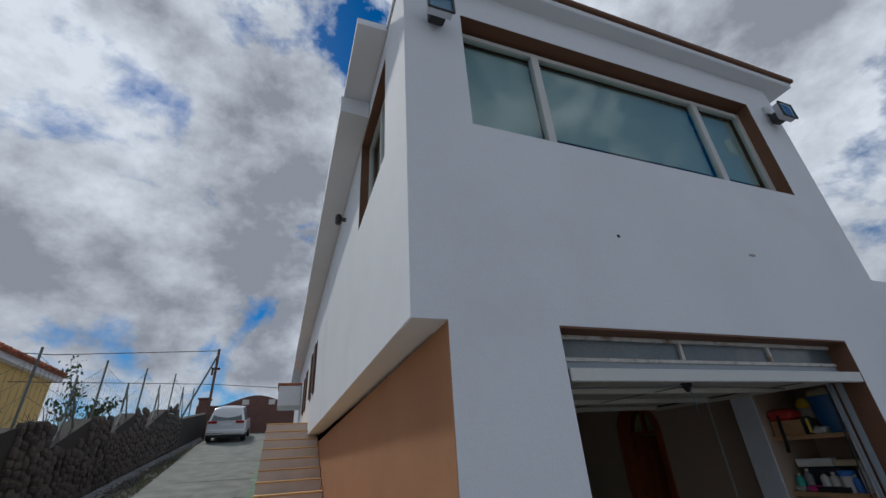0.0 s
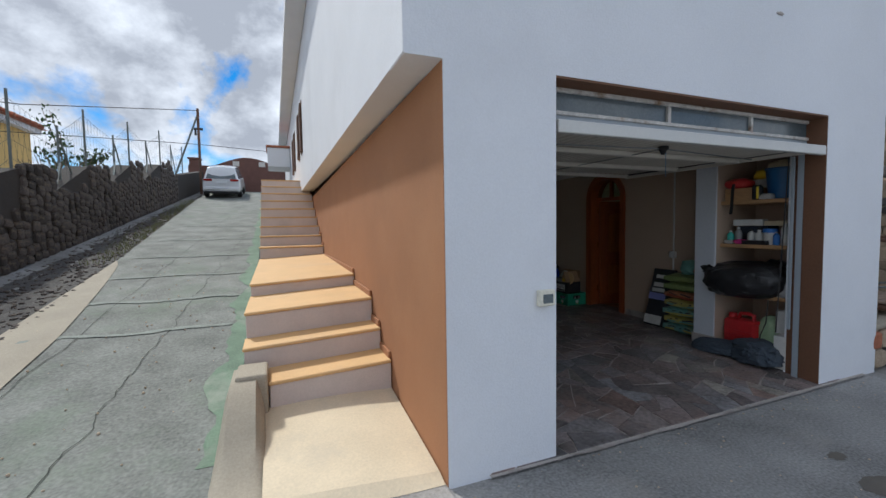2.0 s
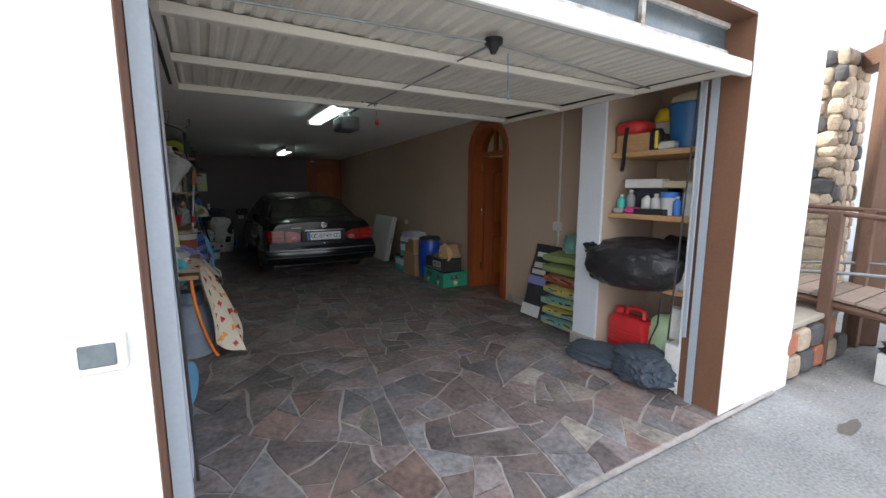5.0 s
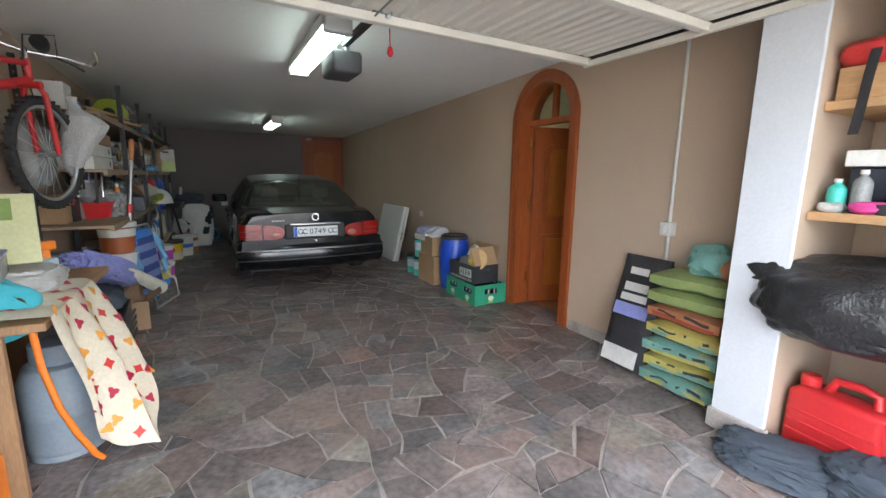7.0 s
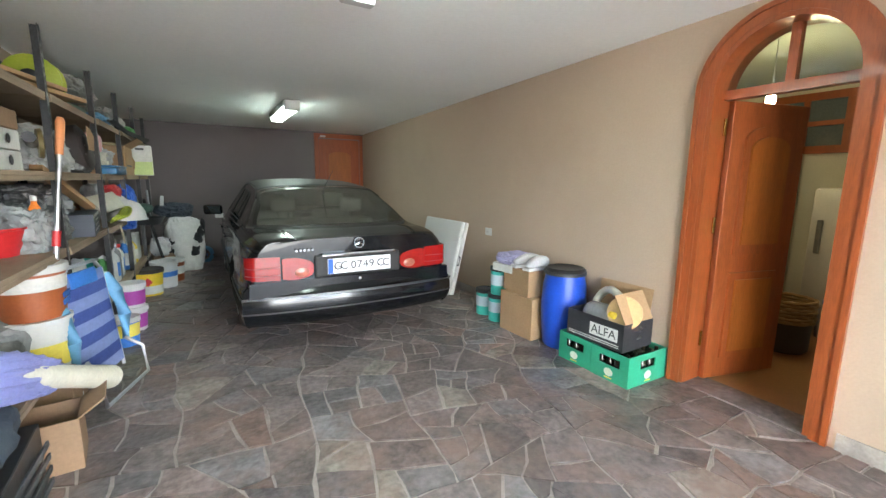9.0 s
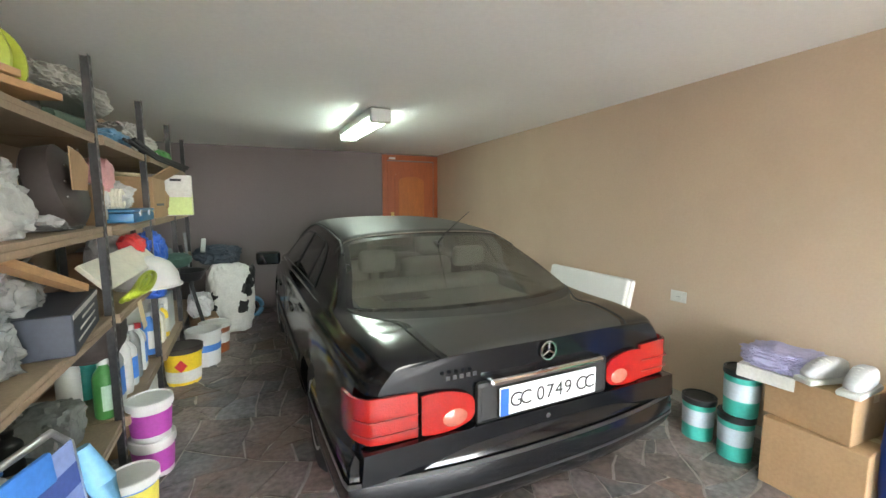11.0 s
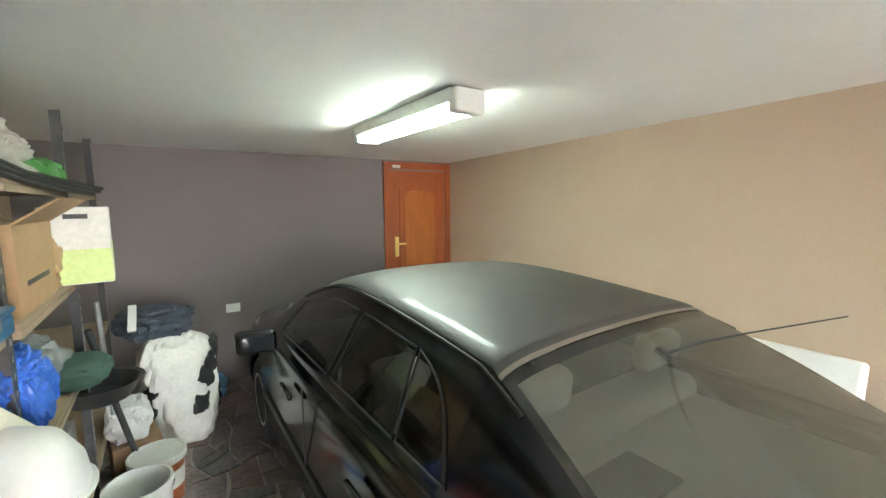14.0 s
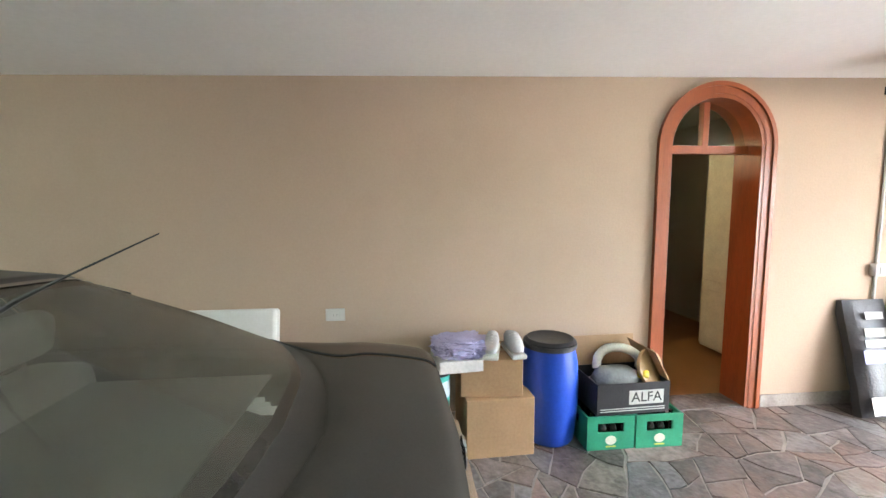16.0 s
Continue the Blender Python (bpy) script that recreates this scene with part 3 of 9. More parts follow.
def kerb_surface(u, v):
    y = 2.25 + v * 1.1
    h = 0.02 + 0.38 * smooth01(0.0, 0.85, v)
    a = math.pi * u
    return (-0.2 - 0.17 * math.cos(a) * (1 - 0.15 * v), y + 0.1 * math.sin(a) * (v > 0.95), 0.0 + h * min(1, 1.25 * math.sin(a)) + drive_z(y) * 0.3)


part("kerb", sheet(kerb_surface, 10, 14), "drive_bare", stair, "rounded bare concrete kerb", True)
part("kerb_block", box(-0.26, -0.03, 3.16, 3.5, 0.1, 0.46, 0.02, 2), "drive_bare", stair, "squared end block of the kerb")

# ---- house walls ----
FY, XL, XS, XR = 1.96, 0.75, 0.98, 5.80


def soffit_z(y):
    return 2.545 - 0.021 * (y - FY)


WX0, WX1, WZ0, WZ1 = 1.31, 5.25, 4.20, 5.60
bm = box(XS + 0.004, 1.77, FY, 2.26, -0.2, 2.54)
add_box(bm, 4.81, XR, FY, 2.26, -0.2, 2.54)
add_box(bm, XL + 0.005, XR, FY, 2.26, 2.54, WZ0)
add_box(bm, XL + 0.005, WX0, FY, 2.26, WZ0, WZ1)
add_box(bm, WX1, XR, FY, 2.26, WZ0, WZ1)
add_box(bm, XL + 0.005, XR, FY, 2.26, WZ1, 6.02)
structure("wall_front", bm, "render_white", "white rendered house front with garage opening and wide window", "wall")
structure("wall_side_lower", prism([(1.966, -0.3), (16, -0.3), (16, 2.25), (1.966, 2.535)], 0.26, "x", XS), "render_brown", "brown rendered lower wall beside the stair", "wall")
SW0, SW1, SZ0, SZ1 = 2.72, 4.2, 4.36, 5.72
bm = prism([(1.9655, soffit_z(1.966) + 0.002), (26, soffit_z(26) + 0.5), (26, SZ0), (1.966, SZ0)], 0.30, "x", XL)
for poly in ([(1.966, SZ0), (SW0, SZ0), (SW0, 5.98), (1.966, 5.98)], [(SW1, SZ0), (26, SZ0), (26, 5.98), (SW1, 5.98)], [(SW0, SZ1), (SW1, SZ1), (SW1, 5.98), (SW0, 5.98)]):
    b2 = prism(poly, 0.30, "x", XL)
    me = bpy.data.meshes.new("tmp")
    b2.to_mesh(me)
    bm.from_mesh(me)
    bpy.data.meshes.remove(me)
    b2.free()
structure("wall_side_upper", bm, "render_white", "white rendered overhanging upper wall of the house", "wall")
structure("wall_east_outer", add_box(add_box(box(5.55, XR, 2.26, 3.29, -0.2, 2.74), 5.55, XR, 7.21, 26, -0.2, 2.74), 5.55, XR, 2.26, 26, 2.741, 6.0), "render_white", "white rendered outer wall", "wall")
structure("wall_rear_outer", box(XL, XR, 25.7, 26, 0, 6.0), "render_white", "white rendered rear wall", "wall")
structure("wall_front_lining", box(1.06, 5.54, 2.26, 2.28, 2.52, 4.15), "render_white", "inner face of the front wall", "wall")
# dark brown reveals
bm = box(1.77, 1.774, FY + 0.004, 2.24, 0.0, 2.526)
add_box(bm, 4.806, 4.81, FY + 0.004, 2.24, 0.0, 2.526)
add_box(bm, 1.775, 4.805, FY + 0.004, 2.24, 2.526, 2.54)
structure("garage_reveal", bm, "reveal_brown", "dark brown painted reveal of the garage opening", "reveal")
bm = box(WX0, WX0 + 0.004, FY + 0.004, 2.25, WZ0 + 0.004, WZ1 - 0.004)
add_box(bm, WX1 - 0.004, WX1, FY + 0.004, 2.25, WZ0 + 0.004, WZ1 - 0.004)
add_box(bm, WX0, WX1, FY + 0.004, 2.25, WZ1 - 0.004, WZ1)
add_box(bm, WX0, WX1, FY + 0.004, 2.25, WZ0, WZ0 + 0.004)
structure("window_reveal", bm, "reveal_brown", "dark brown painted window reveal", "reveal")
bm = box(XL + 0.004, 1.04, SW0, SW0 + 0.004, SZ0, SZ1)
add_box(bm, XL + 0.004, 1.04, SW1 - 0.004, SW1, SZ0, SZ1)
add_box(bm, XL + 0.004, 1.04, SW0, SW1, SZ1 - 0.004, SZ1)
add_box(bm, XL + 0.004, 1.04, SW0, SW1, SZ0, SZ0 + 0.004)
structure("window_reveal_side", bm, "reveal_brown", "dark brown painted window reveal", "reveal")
# roof edge
bm = box(XL - 0.02, 6.15, FY - 0.16, 2.6, 6.02, 6.10, 0.01)
structure("cornice", bm, "render_white", "white projecting cornice", "cornice")
structure("roof_edge", box(XL + 0.5, 6.2, FY - 0.2, 2.6, 6.104, 6.16, 0.012), "reveal_brown", "brown roof edging", "trim")
structure("roof", prism([(0.42, 6.0), (5.95, 6.0), (5.95, 6.09), (0.42, 6.09)], 23.2, "y", 2.61), "render_white", "flat house roof", "roof")
structure("eave", prism([(0.39, 5.74), (0.745, 5.72), (0.745, 5.99), (0.39, 5.99)], 21, "y", 3.65), "render_white", "white boxed eave along the side wall", "eave")
structure("chimney_block", box(0.6, 0.74, 3.7, 4.1, 6.1, 6.5, 0.01), "render_white", "white parapet block on the roof edge", "parapet")
structure("porch", box(-0.1, 0.74, 17.5, 19.0, 4.0, 4.75, 0.02), "render_white", "small white porch roof over the side wall", "porch")
structure("porch_tiles", box(-0.15, 0.74, 17.45, 19.05, 4.754, 4.84, 0.02), "tile_roof", "clay tile edge of the porch", "roof")


def side_shutter(y, w):
    t = thing("shutter", "dark slatted shutter folded open on the white side wall", "shutter", group="side shutters")
    for k in range(16):
        part("slat", box(0.70, 0.735, y, y + w, 3.42 + k * 0.07, 3.475 + k * 0.07), "wood_brown", t)
    part("frame", box(0.735, 0.748, y - 0.03, y + w + 0.03, 3.38, 4.6), "wood_brown", t)
    return t


for yy in (10.2, 11.3, 13.6, 14.7):
    side_shutter(yy, 0.45)


def house_window(name, panes, zlo, zhi, depth, along, label):
    """panes: breaks along the wall; depth: place of the frame across it."""
    t = tagged(new(name), label, "window", "", "structure")
    def bx(a0, a1, d0, d1, z0, z1):
        return box(a0, a1, d0, d1, z0, z1) if along == "x" else box(d0, d1, a0, a1, z0, z1)
    fw = 0.055
    for k, p in enumerate(panes):
        wdt = fw if k in (0, len(panes) - 1) else fw * 1.5
        part("window_frame", bx(p - wdt / 2, p + wdt / 2, depth, depth + 0.06, zlo, zhi), "pvc", t)
    part("window_frame", bx(panes[0], panes[-1], depth + 0.002, depth + 0.058, zlo, zlo + fw), "pvc", t)
    part("window_frame", bx(panes[0], panes[-1], depth + 0.002, depth + 0.058, zhi - fw, zhi), "pvc", t)
    for a, b in zip(panes, panes[1:]):
        g = part("pane", bx(a + 0.03, b - 0.03, depth + 0.025, depth + 0.031, zlo + fw, zhi - fw), "glass", t)
        g.visible_shadow = False
        part("blind", bx(a + 0.03, b - 0.03, depth + 0.10, depth + 0.104, zlo + fw + (0.22 if a > 2 else 0.0), zhi - fw), "blind", t, "pale green roller blind drawn nearly down")
    return t


house_window("window_1", (1.34, 2.2, 4.45, 5.22), 4.21, 5.55, 2.10, "x", "wide white three-part window with drawn blinds")
house_window("window_2", (SW0 + 0.03, 3.45, SW1 - 0.03), SZ0 + 0.01, SZ1 - 0.03, 0.86, "y", "white side window in a brown reveal")
# dark backing wall added behind the window so the unbuilt room looks dim
structure("upper_room", box(1.06, 5.5, 2.75, 2.8, 3.9, 5.95), "wall_mauve", "dark plain backing wall added close behind the upstairs window", "wall")
structure("floor_upper", box(1.05, 5.55, 2.28, 25.7, 3.9, 4.1), "ceiling", "slab of the upper floor", "floor")

# ---- garage shell ----
GX0, GX1, GYB = 1.28, 5.145, 11.69


def garage_floor(u, v):
    y = 1.93 + v * (GYB - 1.93)
    return (GX0 - 0.02 + u * 4.3, y, floor_z(y) - 0.007)


floor = structure("floor", sheet(garage_floor, 2, 40), "grout", "crazy-paved garage floor of dark slate and mauve stones", "floor")
structure("ceiling", prism([(2.27, ceil_z(2.27)), (11.9, ceil_z(11.9)), (11.9, 2.75), (2.27, 2.75)], 4.5, "x", 1.05), "ceiling", "off-white painted garage ceiling", "ceiling")
structure("wall_left", box(1.05, GX0, 2.26, 11.9, -0.1, 2.6), "wall_tan", "tan plastered garage wall", "wall")
structure("wall_back", box(1.28, 5.4, GYB, 11.9, -0.1, 2.6), "wall_mauve", "mauve grey plastered back wall", "wall")
DY0, DY1, DZS = 4.72, 5.42, 1.985
DR = (DY1 - DY0) / 2
DC = (DY0 + DY1) / 2
bm = box(GX1, 5.35, 3.22, DY0, -0.1, 2.6)
add_box(bm, GX1, 5.35, DY1, GYB, -0.1, 2.6)
arc = [(DC + DR * math.cos(math.pi * k / 24), DZS + DR * math.sin(math.pi * k / 24)) for k in range(25)]
b2 = prism(arc + [(DY0, 2.6), (DY1, 2.6)], 0.205, "x", GX1)
me = bpy.data.meshes.new("tmp")
b2.to_mesh(me)
bm.from_mesh(me)
bpy.data.meshes.remove(me)
b2.free()
structure("wall_right", bm, "wall_tan", "tan plastered garage wall with an arched doorway", "wall")
structure("wall_alcove", box(5.50, 5.545, 2.27, 3.22, -0.1, 2.6), "wall_tan", "tan plastered back of the shelf alcove", "wall")
structure("pillar_core", box(4.806, 5.5, 2.974, 3.216, 0.0, 2.6), "wall_tan", "tan plastered side of the pillar", "pillar")
structure("pillar", box(4.78, 4.805, 2.97, 3.22, 0.23, 2.6, 0.004), "pillar", "white painted pillar beside the shelf alcove", "pillar")
structure("pillar_base", box(4.765, 4.805, 2.955, 3.235, 0.0, 0.235, 0.006), "grout", "stone-coloured pillar base", "baseboard")
structure("pillar_left", box(1.765, 1.79, 2.87, 3.10, 0.1, 2.6, 0.004), "pillar", "white painted pillar by the garage entrance", "pillar")
structure("pillar_left_core", box(1.275, 1.766, 2.874, 3.096, 0.0, 2.6), "wall_tan", "tan plastered side of the pillar", "pillar")
bm = box(GX1 - 0.012, GX1 - 0.001, 3.24, 4.62, 0.1, 0.235)
add_box(bm, GX1 - 0.012, GX1 - 0.001, 5.47, GYB, 0.1, 0.235)
structure("baseboard", bm, "grout", "low stone baseboard along the wall", "baseboard")
structure("sill_strip", sheet(lambda u, v: (1.76 + u * 3.06, 1.925 + v * 0.035 + 0.015 * noise.noise((u * 12, v, 0)), 0.006 + 0.004 * v), 40, 3), "grout", "rough concrete strip at the garage threshold", "threshold")

# ---- store room behind the arched door ----
bm = box(8.3, 8.5, 3.3, 7.2, 0, 2.7)
add_box(bm, 5.36, 8.3, 3.3, 3.5, 0, 2.7)
add_box(bm, 5.36, 8.3, 7.0, 7.2, 0, 2.7)
structure("store_wall", bm, "store_white", "cream plastered walls of the store room", "wall")
structure("store_ceiling", box(5.36, 8.3, 3.5, 7.0, 2.6, 2.7), "store_white", "cream store room ceiling", "ceiling")
structure("store_floor", box(5.16, 8.3, 3.5, 7.0, 0.1, 0.155), "store_floor", "glossy brown tiled store room floor", "floor")
structure("door_sill", box(5.135, 5.36, DY0, DY1, 0.1, 0.159, 0.003), "stone", "stone door sill", "threshold")

# ---- arched door, back door ----
def arch_ring(r0, r1, zb, n=24):
    """Outline of a stilted round arch as a closed band in (y, z)."""
    outer = [(DC + r1 * math.cos(math.pi * k / n), DZS + r1 * math.sin(math.pi * k / n)) for k in range(n + 1)]
    inner = [(DC + r0 * math.cos(math.pi * k / n), DZS + r0 * math.sin(math.pi * k / n)) for k in range(n + 1)]
    return outer, inner


def arch_band(r0, r1, zb, x0, x1):
    outer, inner = arch_ring(r0, r1, zb)
    outer = [(DC + r1, zb)] + outer + [(DC - r1, zb)]
    inner = [(DC + r0, zb)] + inner + [(DC - r0, zb)]
    bm = bmesh.new()
    vs = [[bm.verts.new((x, y, z)) for y, z in line] for x in (x0, x1) for line in (outer, inner)]
    o0, i0, o1, i1 = vs
    for k in range(len(o0) - 1):
        bm.faces.new((o0[k], o0[k + 1], i0[k + 1], i0[k]))
        bm.faces.new((o1[k], o1[k + 1], i1[k + 1], i1[k]))
        bm.faces.new((o0[k], o0[k + 1], o1[k + 1], o1[k]))
        bm.faces.new((i0[k], i0[k + 1], i1[k + 1], i1[k]))
    for k in (0, -1):
        bm.faces.new((o0[k], i0[k], i1[k], o1[k]))
    return bm


door1 = tagged(new("door_1"), "arched red wooden doorway with its panelled door standing open", "door", "", "structure")
part("architrave", arch_band(DR - 0.005, DR + 0.07, 0.15, GX1 - 0.022, GX1 - 0.001), "wood_red", door1, smooth=True)
part("architrave_bead", arch_band(DR + 0.045, DR + 0.072, 0.15, GX1 - 0.034, GX1 - 0.022), "wood_red", door1, smooth=True)
part("jamb", arch_band(DR - 0.03, DR - 0.002, 0.16, GX1 - 0.018, 5.36), "wood_red", door1, smooth=True)
part("transom_bar", box(5.24, 5.30, DY0 + 0.03, DY1 - 0.03, DZS - 0.03, DZS + 0.025), "wood_red", door1)
part("mullion", box(5.245, 5.295, DC - 0.022, DC + 0.022, DZS + 0.025, DZS + DR - 0.03), "wood_red", door1)
fan = [(DC + (DR - 0.03) * math.cos(math.pi * k / 20), DZS + 0.02 + (DR - 0.05) * math.sin(math.pi * k / 20)) for k in range(21)]
fp = part("fanlight", prism(fan, 0.004, "x", 5.268), "glass", door1)
fp.visible_shadow = False


def panel_door(w, h, t, arched=True):
    """A door leaf hinged at x = 0, along +x, face at y = 0, with two raised panels."""
    leaf = box(0, w, -t, 0, 0, h, 0.003)
    panels = []
    for side in (0.0, -t):
        s = 1 if side == 0 else -1
        for z0, z1, top in ((0.14, 0.72, False), (0.84, h - 0.14, arched)):
            out = [(0.11, z0), (w - 0.11, z0), (w - 0.11, z1 - (0.09 if top else 0))]
            if top:
                out += [(w / 2 + (w / 2 - 0.11) * math.cos(a), z1 - 0.09 + 0.09 * math.sin(a)) for a in [math.pi * k / 12 for k in range(1, 12)]]
            out += [(0.11, z1 - (0.09 if top else 0))]
            b = prism(out, 0.014 * s, "y", side)
            cx, cz = w / 2, (z0 + z1) / 2
            inn = [(cx + (a - cx) * 0.78, cz + (c - cz) * 0.84) for a, c in out]
            b3 = prism(inn, 0.027 * s, "y", side)
            panels += [b, b3]
    return leaf, panels


def hang_door(parent, w, h, t, m, arched=True, hz=0.0):
    leaf, panels = panel_door(w, h, t, arched)
    lf = part("leaf", moved(leaf, m), "wood_red", parent)
    for k, b in enumerate(panels):
        if k % 2:
            part("panel", moved(b, m), "wood_amber", lf, "raised panel of lighter amber veneer")
        else:
            part("moulding", moved(b, m), "wood_red", lf)
    hd = bmesh.new()
    add_box(hd, w - 0.095, w - 0.045, 0.0, 0.012, 0.91 + hz, 1.14 + hz, 0.005)
    tube([(w - 0.07, 0.0, 1.06 + hz), (w - 0.07, 0.045, 1.06 + hz), (w - 0.17, 0.05, 1.06 + hz)], 0.009, 8, hd)
    part("handle", moved(hd, m), flat("brass_worn", (0.75, 0.55, 0.22), 0.45, metal=0.7), lf, "brass lever handle")
    return lf


hang_door(door1, 0.62, DZS - 0.2, 0.04, pose(5.30, DY1 - 0.035, 0.17, 0, 0, -14))
for z in (0.4, 1.15, 1.75):
    part("hinge", lathe([(0.009, 0), (0.009, 0.1)], 8, at=(5.262, DY1 - 0.045, z)), flat("brass", (0.6, 0.42, 0.14), 0.25, metal=1.0), door1)
door2 = tagged(new("door_2"), "closed red wooden panelled door in the back wall", "door", "", "structure")
BX0, BX1, BZT = 4.24, 5.13, 2.275
bm = box(BX0, BX0 + 0.075, GYB - 0.03, GYB - 0.001, 0.16, BZT)
part("door_frame", bm, "wood_red", door2)
part("door_frame", box(BX1 - 0.06, BX1, GYB - 0.03, GYB - 0.001, 0.16, BZT), "wood_red", door2)
part("door_frame", box(BX0 + 0.075, BX1 - 0.06, GYB - 0.03, GYB - 0.001, BZT - 0.075, BZT), "wood_red", door2)
hang_door(door2, BX1 - BX0 - 0.15, BZT - 0.26, 0.02, pose(BX1 - 0.065, GYB - 0.004, 0.17, 0, 0, 180), True, 0.12)
part("door_closer", box(BX0 + 0.1, BX0 + 0.2, GYB - 0.05, GYB - 0.03, BZT - 0.065, BZT - 0.035, 0.005), "pvc", door2, "small white contact sensor")

# ---- up-and-over garage door with its transom ----
LZ0, LZ1, LY0, LY1, LX0, LX1 = 2.215, 2.235, 2.0, 4.28, 1.80, 4.775


def lz(y):
    return LZ0 + (LZ1 - LZ0) * (y - LY0) / (LY1 - LY0)


gdoor = tagged(new("garage_door"), "white ribbed up-and-over garage door raised under the ceiling", "garage door", "", "structure")


def ribbed(u, v):
    x = LX0 + 0.03 + u * (LX1 - LX0 - 0.06)
    y = LY0 + 0.04 + v * (LY1 - LY0 - 0.06)
    ph = (x / 0.085) % 1.0
    return (x, y, lz(y) + 0.035 + (0.012 if ph < 0.55 else 0.0) )


part("skin", sheet(ribbed, 210, 4), "white_metal", gdoor)
for y in (2.0, 2.7, 3.45, 4.24):
    part("cross_bar", box(LX0, LX1, y, y + 0.05, lz(y) - 0.012, lz(y) + 0.032, 0.004), "white_metal", gdoor)
part("front_edge", box(LX0 - 0.01, LX1 + 0.01, LY0 - 0.045, LY0 - 0.002, LZ0 - 0.035, LZ0 + 0.05, 0.006), "pvc", gdoor)
for x in (LX0, LX1 - 0.03):
    part("side_bar", box(x, x + 0.03, LY0 + 0.05, LY1, LZ0 - 0.005, LZ0 + 0.03), "white_metal", gdoor)
part("lock", lathe([(0.045, 0), (0.045, 0.025), (0.03, 0.035), (0.012, 0.07)], 14, at=(0, 0, 0), m=pose(3.2, 2.36, lz(2.3) + 0.02, 180, 0, 0)), "black_plastic", gdoor, "black lock boss", True)
part("lock_rod", tube([(1.85, 2.5, lz(2.4)), (3.2, 2.36, lz(2.3)), (4.7, 2.55, lz(2.5))], 0.006), "steel_grey", gdoor)
part("lock_rod", tube([(3.2, 2.36, lz(2.3)), (3.22, 4.2, lz(4.2))], 0.005), "steel_grey", gdoor)
track = tagged(new("door_track"), "dark steel guide rails and posts of the garage door", "rail", "", "structure")
for x in (1.79, 4.79):
    s = 1 if x < 3 else -1
    part("rail", box(x - 0.02, x + 0.02, 2.2, 4.27, 2.255, 2.30), "steel_dark", track)
    part("post", box(x - 0.012, x + 0.03 * s + 0.012, 2.12, 2.17, 0.02, 2.22), "panel_grey", track)
    part("spring_arm", box(min(x + 0.02 * s, x + 0.035 * s), max(x + 0.02 * s, x + 0.035 * s), 2.19, 2.215, 0.5, 2.2), "panel_grey", track)
    part("cable", tube([(x + 0.05 * s, 2.3, 0.45), (x + 0.03 * s, 2.24, 2.2)], 0.006), "rubber", track)
    part("hanger", box(x - 0.012, x + 0.012, 4.22, 4.25, 2.30, 2.46), "steel_grey", track)
transom = tagged(new("transom"), "flaking white three-pane transom over the garage door", "window", "", "structure")
part("panel", box(1.776, 4.804, 2.12, 2.15, 2.25, 2.34), "panel_grey", transom)
part("window_frame", box(1.776, 4.804, 2.105, 2.155, 2.34, 2.366, 0.003), "frame_rust", transom)
part("window_frame", box(1.776, 4.804, 2.105, 2.155, 2.495, 2.524, 0.003), "frame_rust", transom)
for a, b in zip((1.776, 2.95, 3.95), (2.95, 3.95, 4.804)):
    part("window_frame", box(a, a + 0.03, 2.106, 2.154, 2.366, 2.495), "frame_rust", transom)
    part("pane", box(a + 0.03, b, 2.128, 2.134, 2.366, 2.495), "dark_glass", transom)
# ---- cars ----
def spline(rows, n):
    """Catmull-Rom through rows (arrays), n samples a span."""
    rows = np.asarray(rows, float)
    p = np.concatenate([2 * rows[:1] - rows[1:2], rows, 2 * rows[-1:] - rows[-2:-1]])
    out = []
    for i in range(1, len(p) - 2):
        for k in range(n):
            t = k / n
            a, b, c, d = p[i - 1:i + 3]
            out.append(0.5 * (2 * b + (c - a) * t + (2 * a - 5 * b + 4 * c - d) * t * t + (3 * b - a - 3 * c + d) * t ** 3))
    out.append(rows[-1])
    return np.array(out)


def stations(table, n):
    """table: a station a row of (s, half-profile of (x, z)). Returns dense grid of (x, s, z) for one side."""
    grid = []
    for s, prof in table:
        grid.append([(x, s + ds, z) for x, z, ds in prof])
    g = np.array(grid, float)
    dense = spline(g.reshape(len(g), -1), n).reshape(-1, g.shape[1], 3)
    return dense


def car_surface(dense, faces, off=0.0, both=True, second=()):
    """Mesh of the chosen (i, j) cells of the dense grid, both sides."""
    bm = bmesh.new()
    for side in ((1, -1) if both else (1,)):
        cache = {}
        def v(i, j):
            if (i, j) not in cache:
                x, y, z = dense[i, j]
                cache[i, j] = bm.verts.new((x * side, y, z))
            return cache[i, j]
        for i, j in faces:
            q = (v(i, j), v(i + 1, j), v(i + 1, j + 1), v(i, j + 1))
            bm.faces.new(q if side == 1 else q[::-1]).material_index = 1 if (i, j) in second else 0
    bmesh.ops.remove_doubles(bm, verts=bm.verts, dist=0.0004)
    bmesh.ops.recalc_face_normals(bm, faces=bm.faces)
    if off:
        for w in bm.verts:
            w.normal_update()
        for w in bm.verts:
            w.co += w.normal * off
    return bm


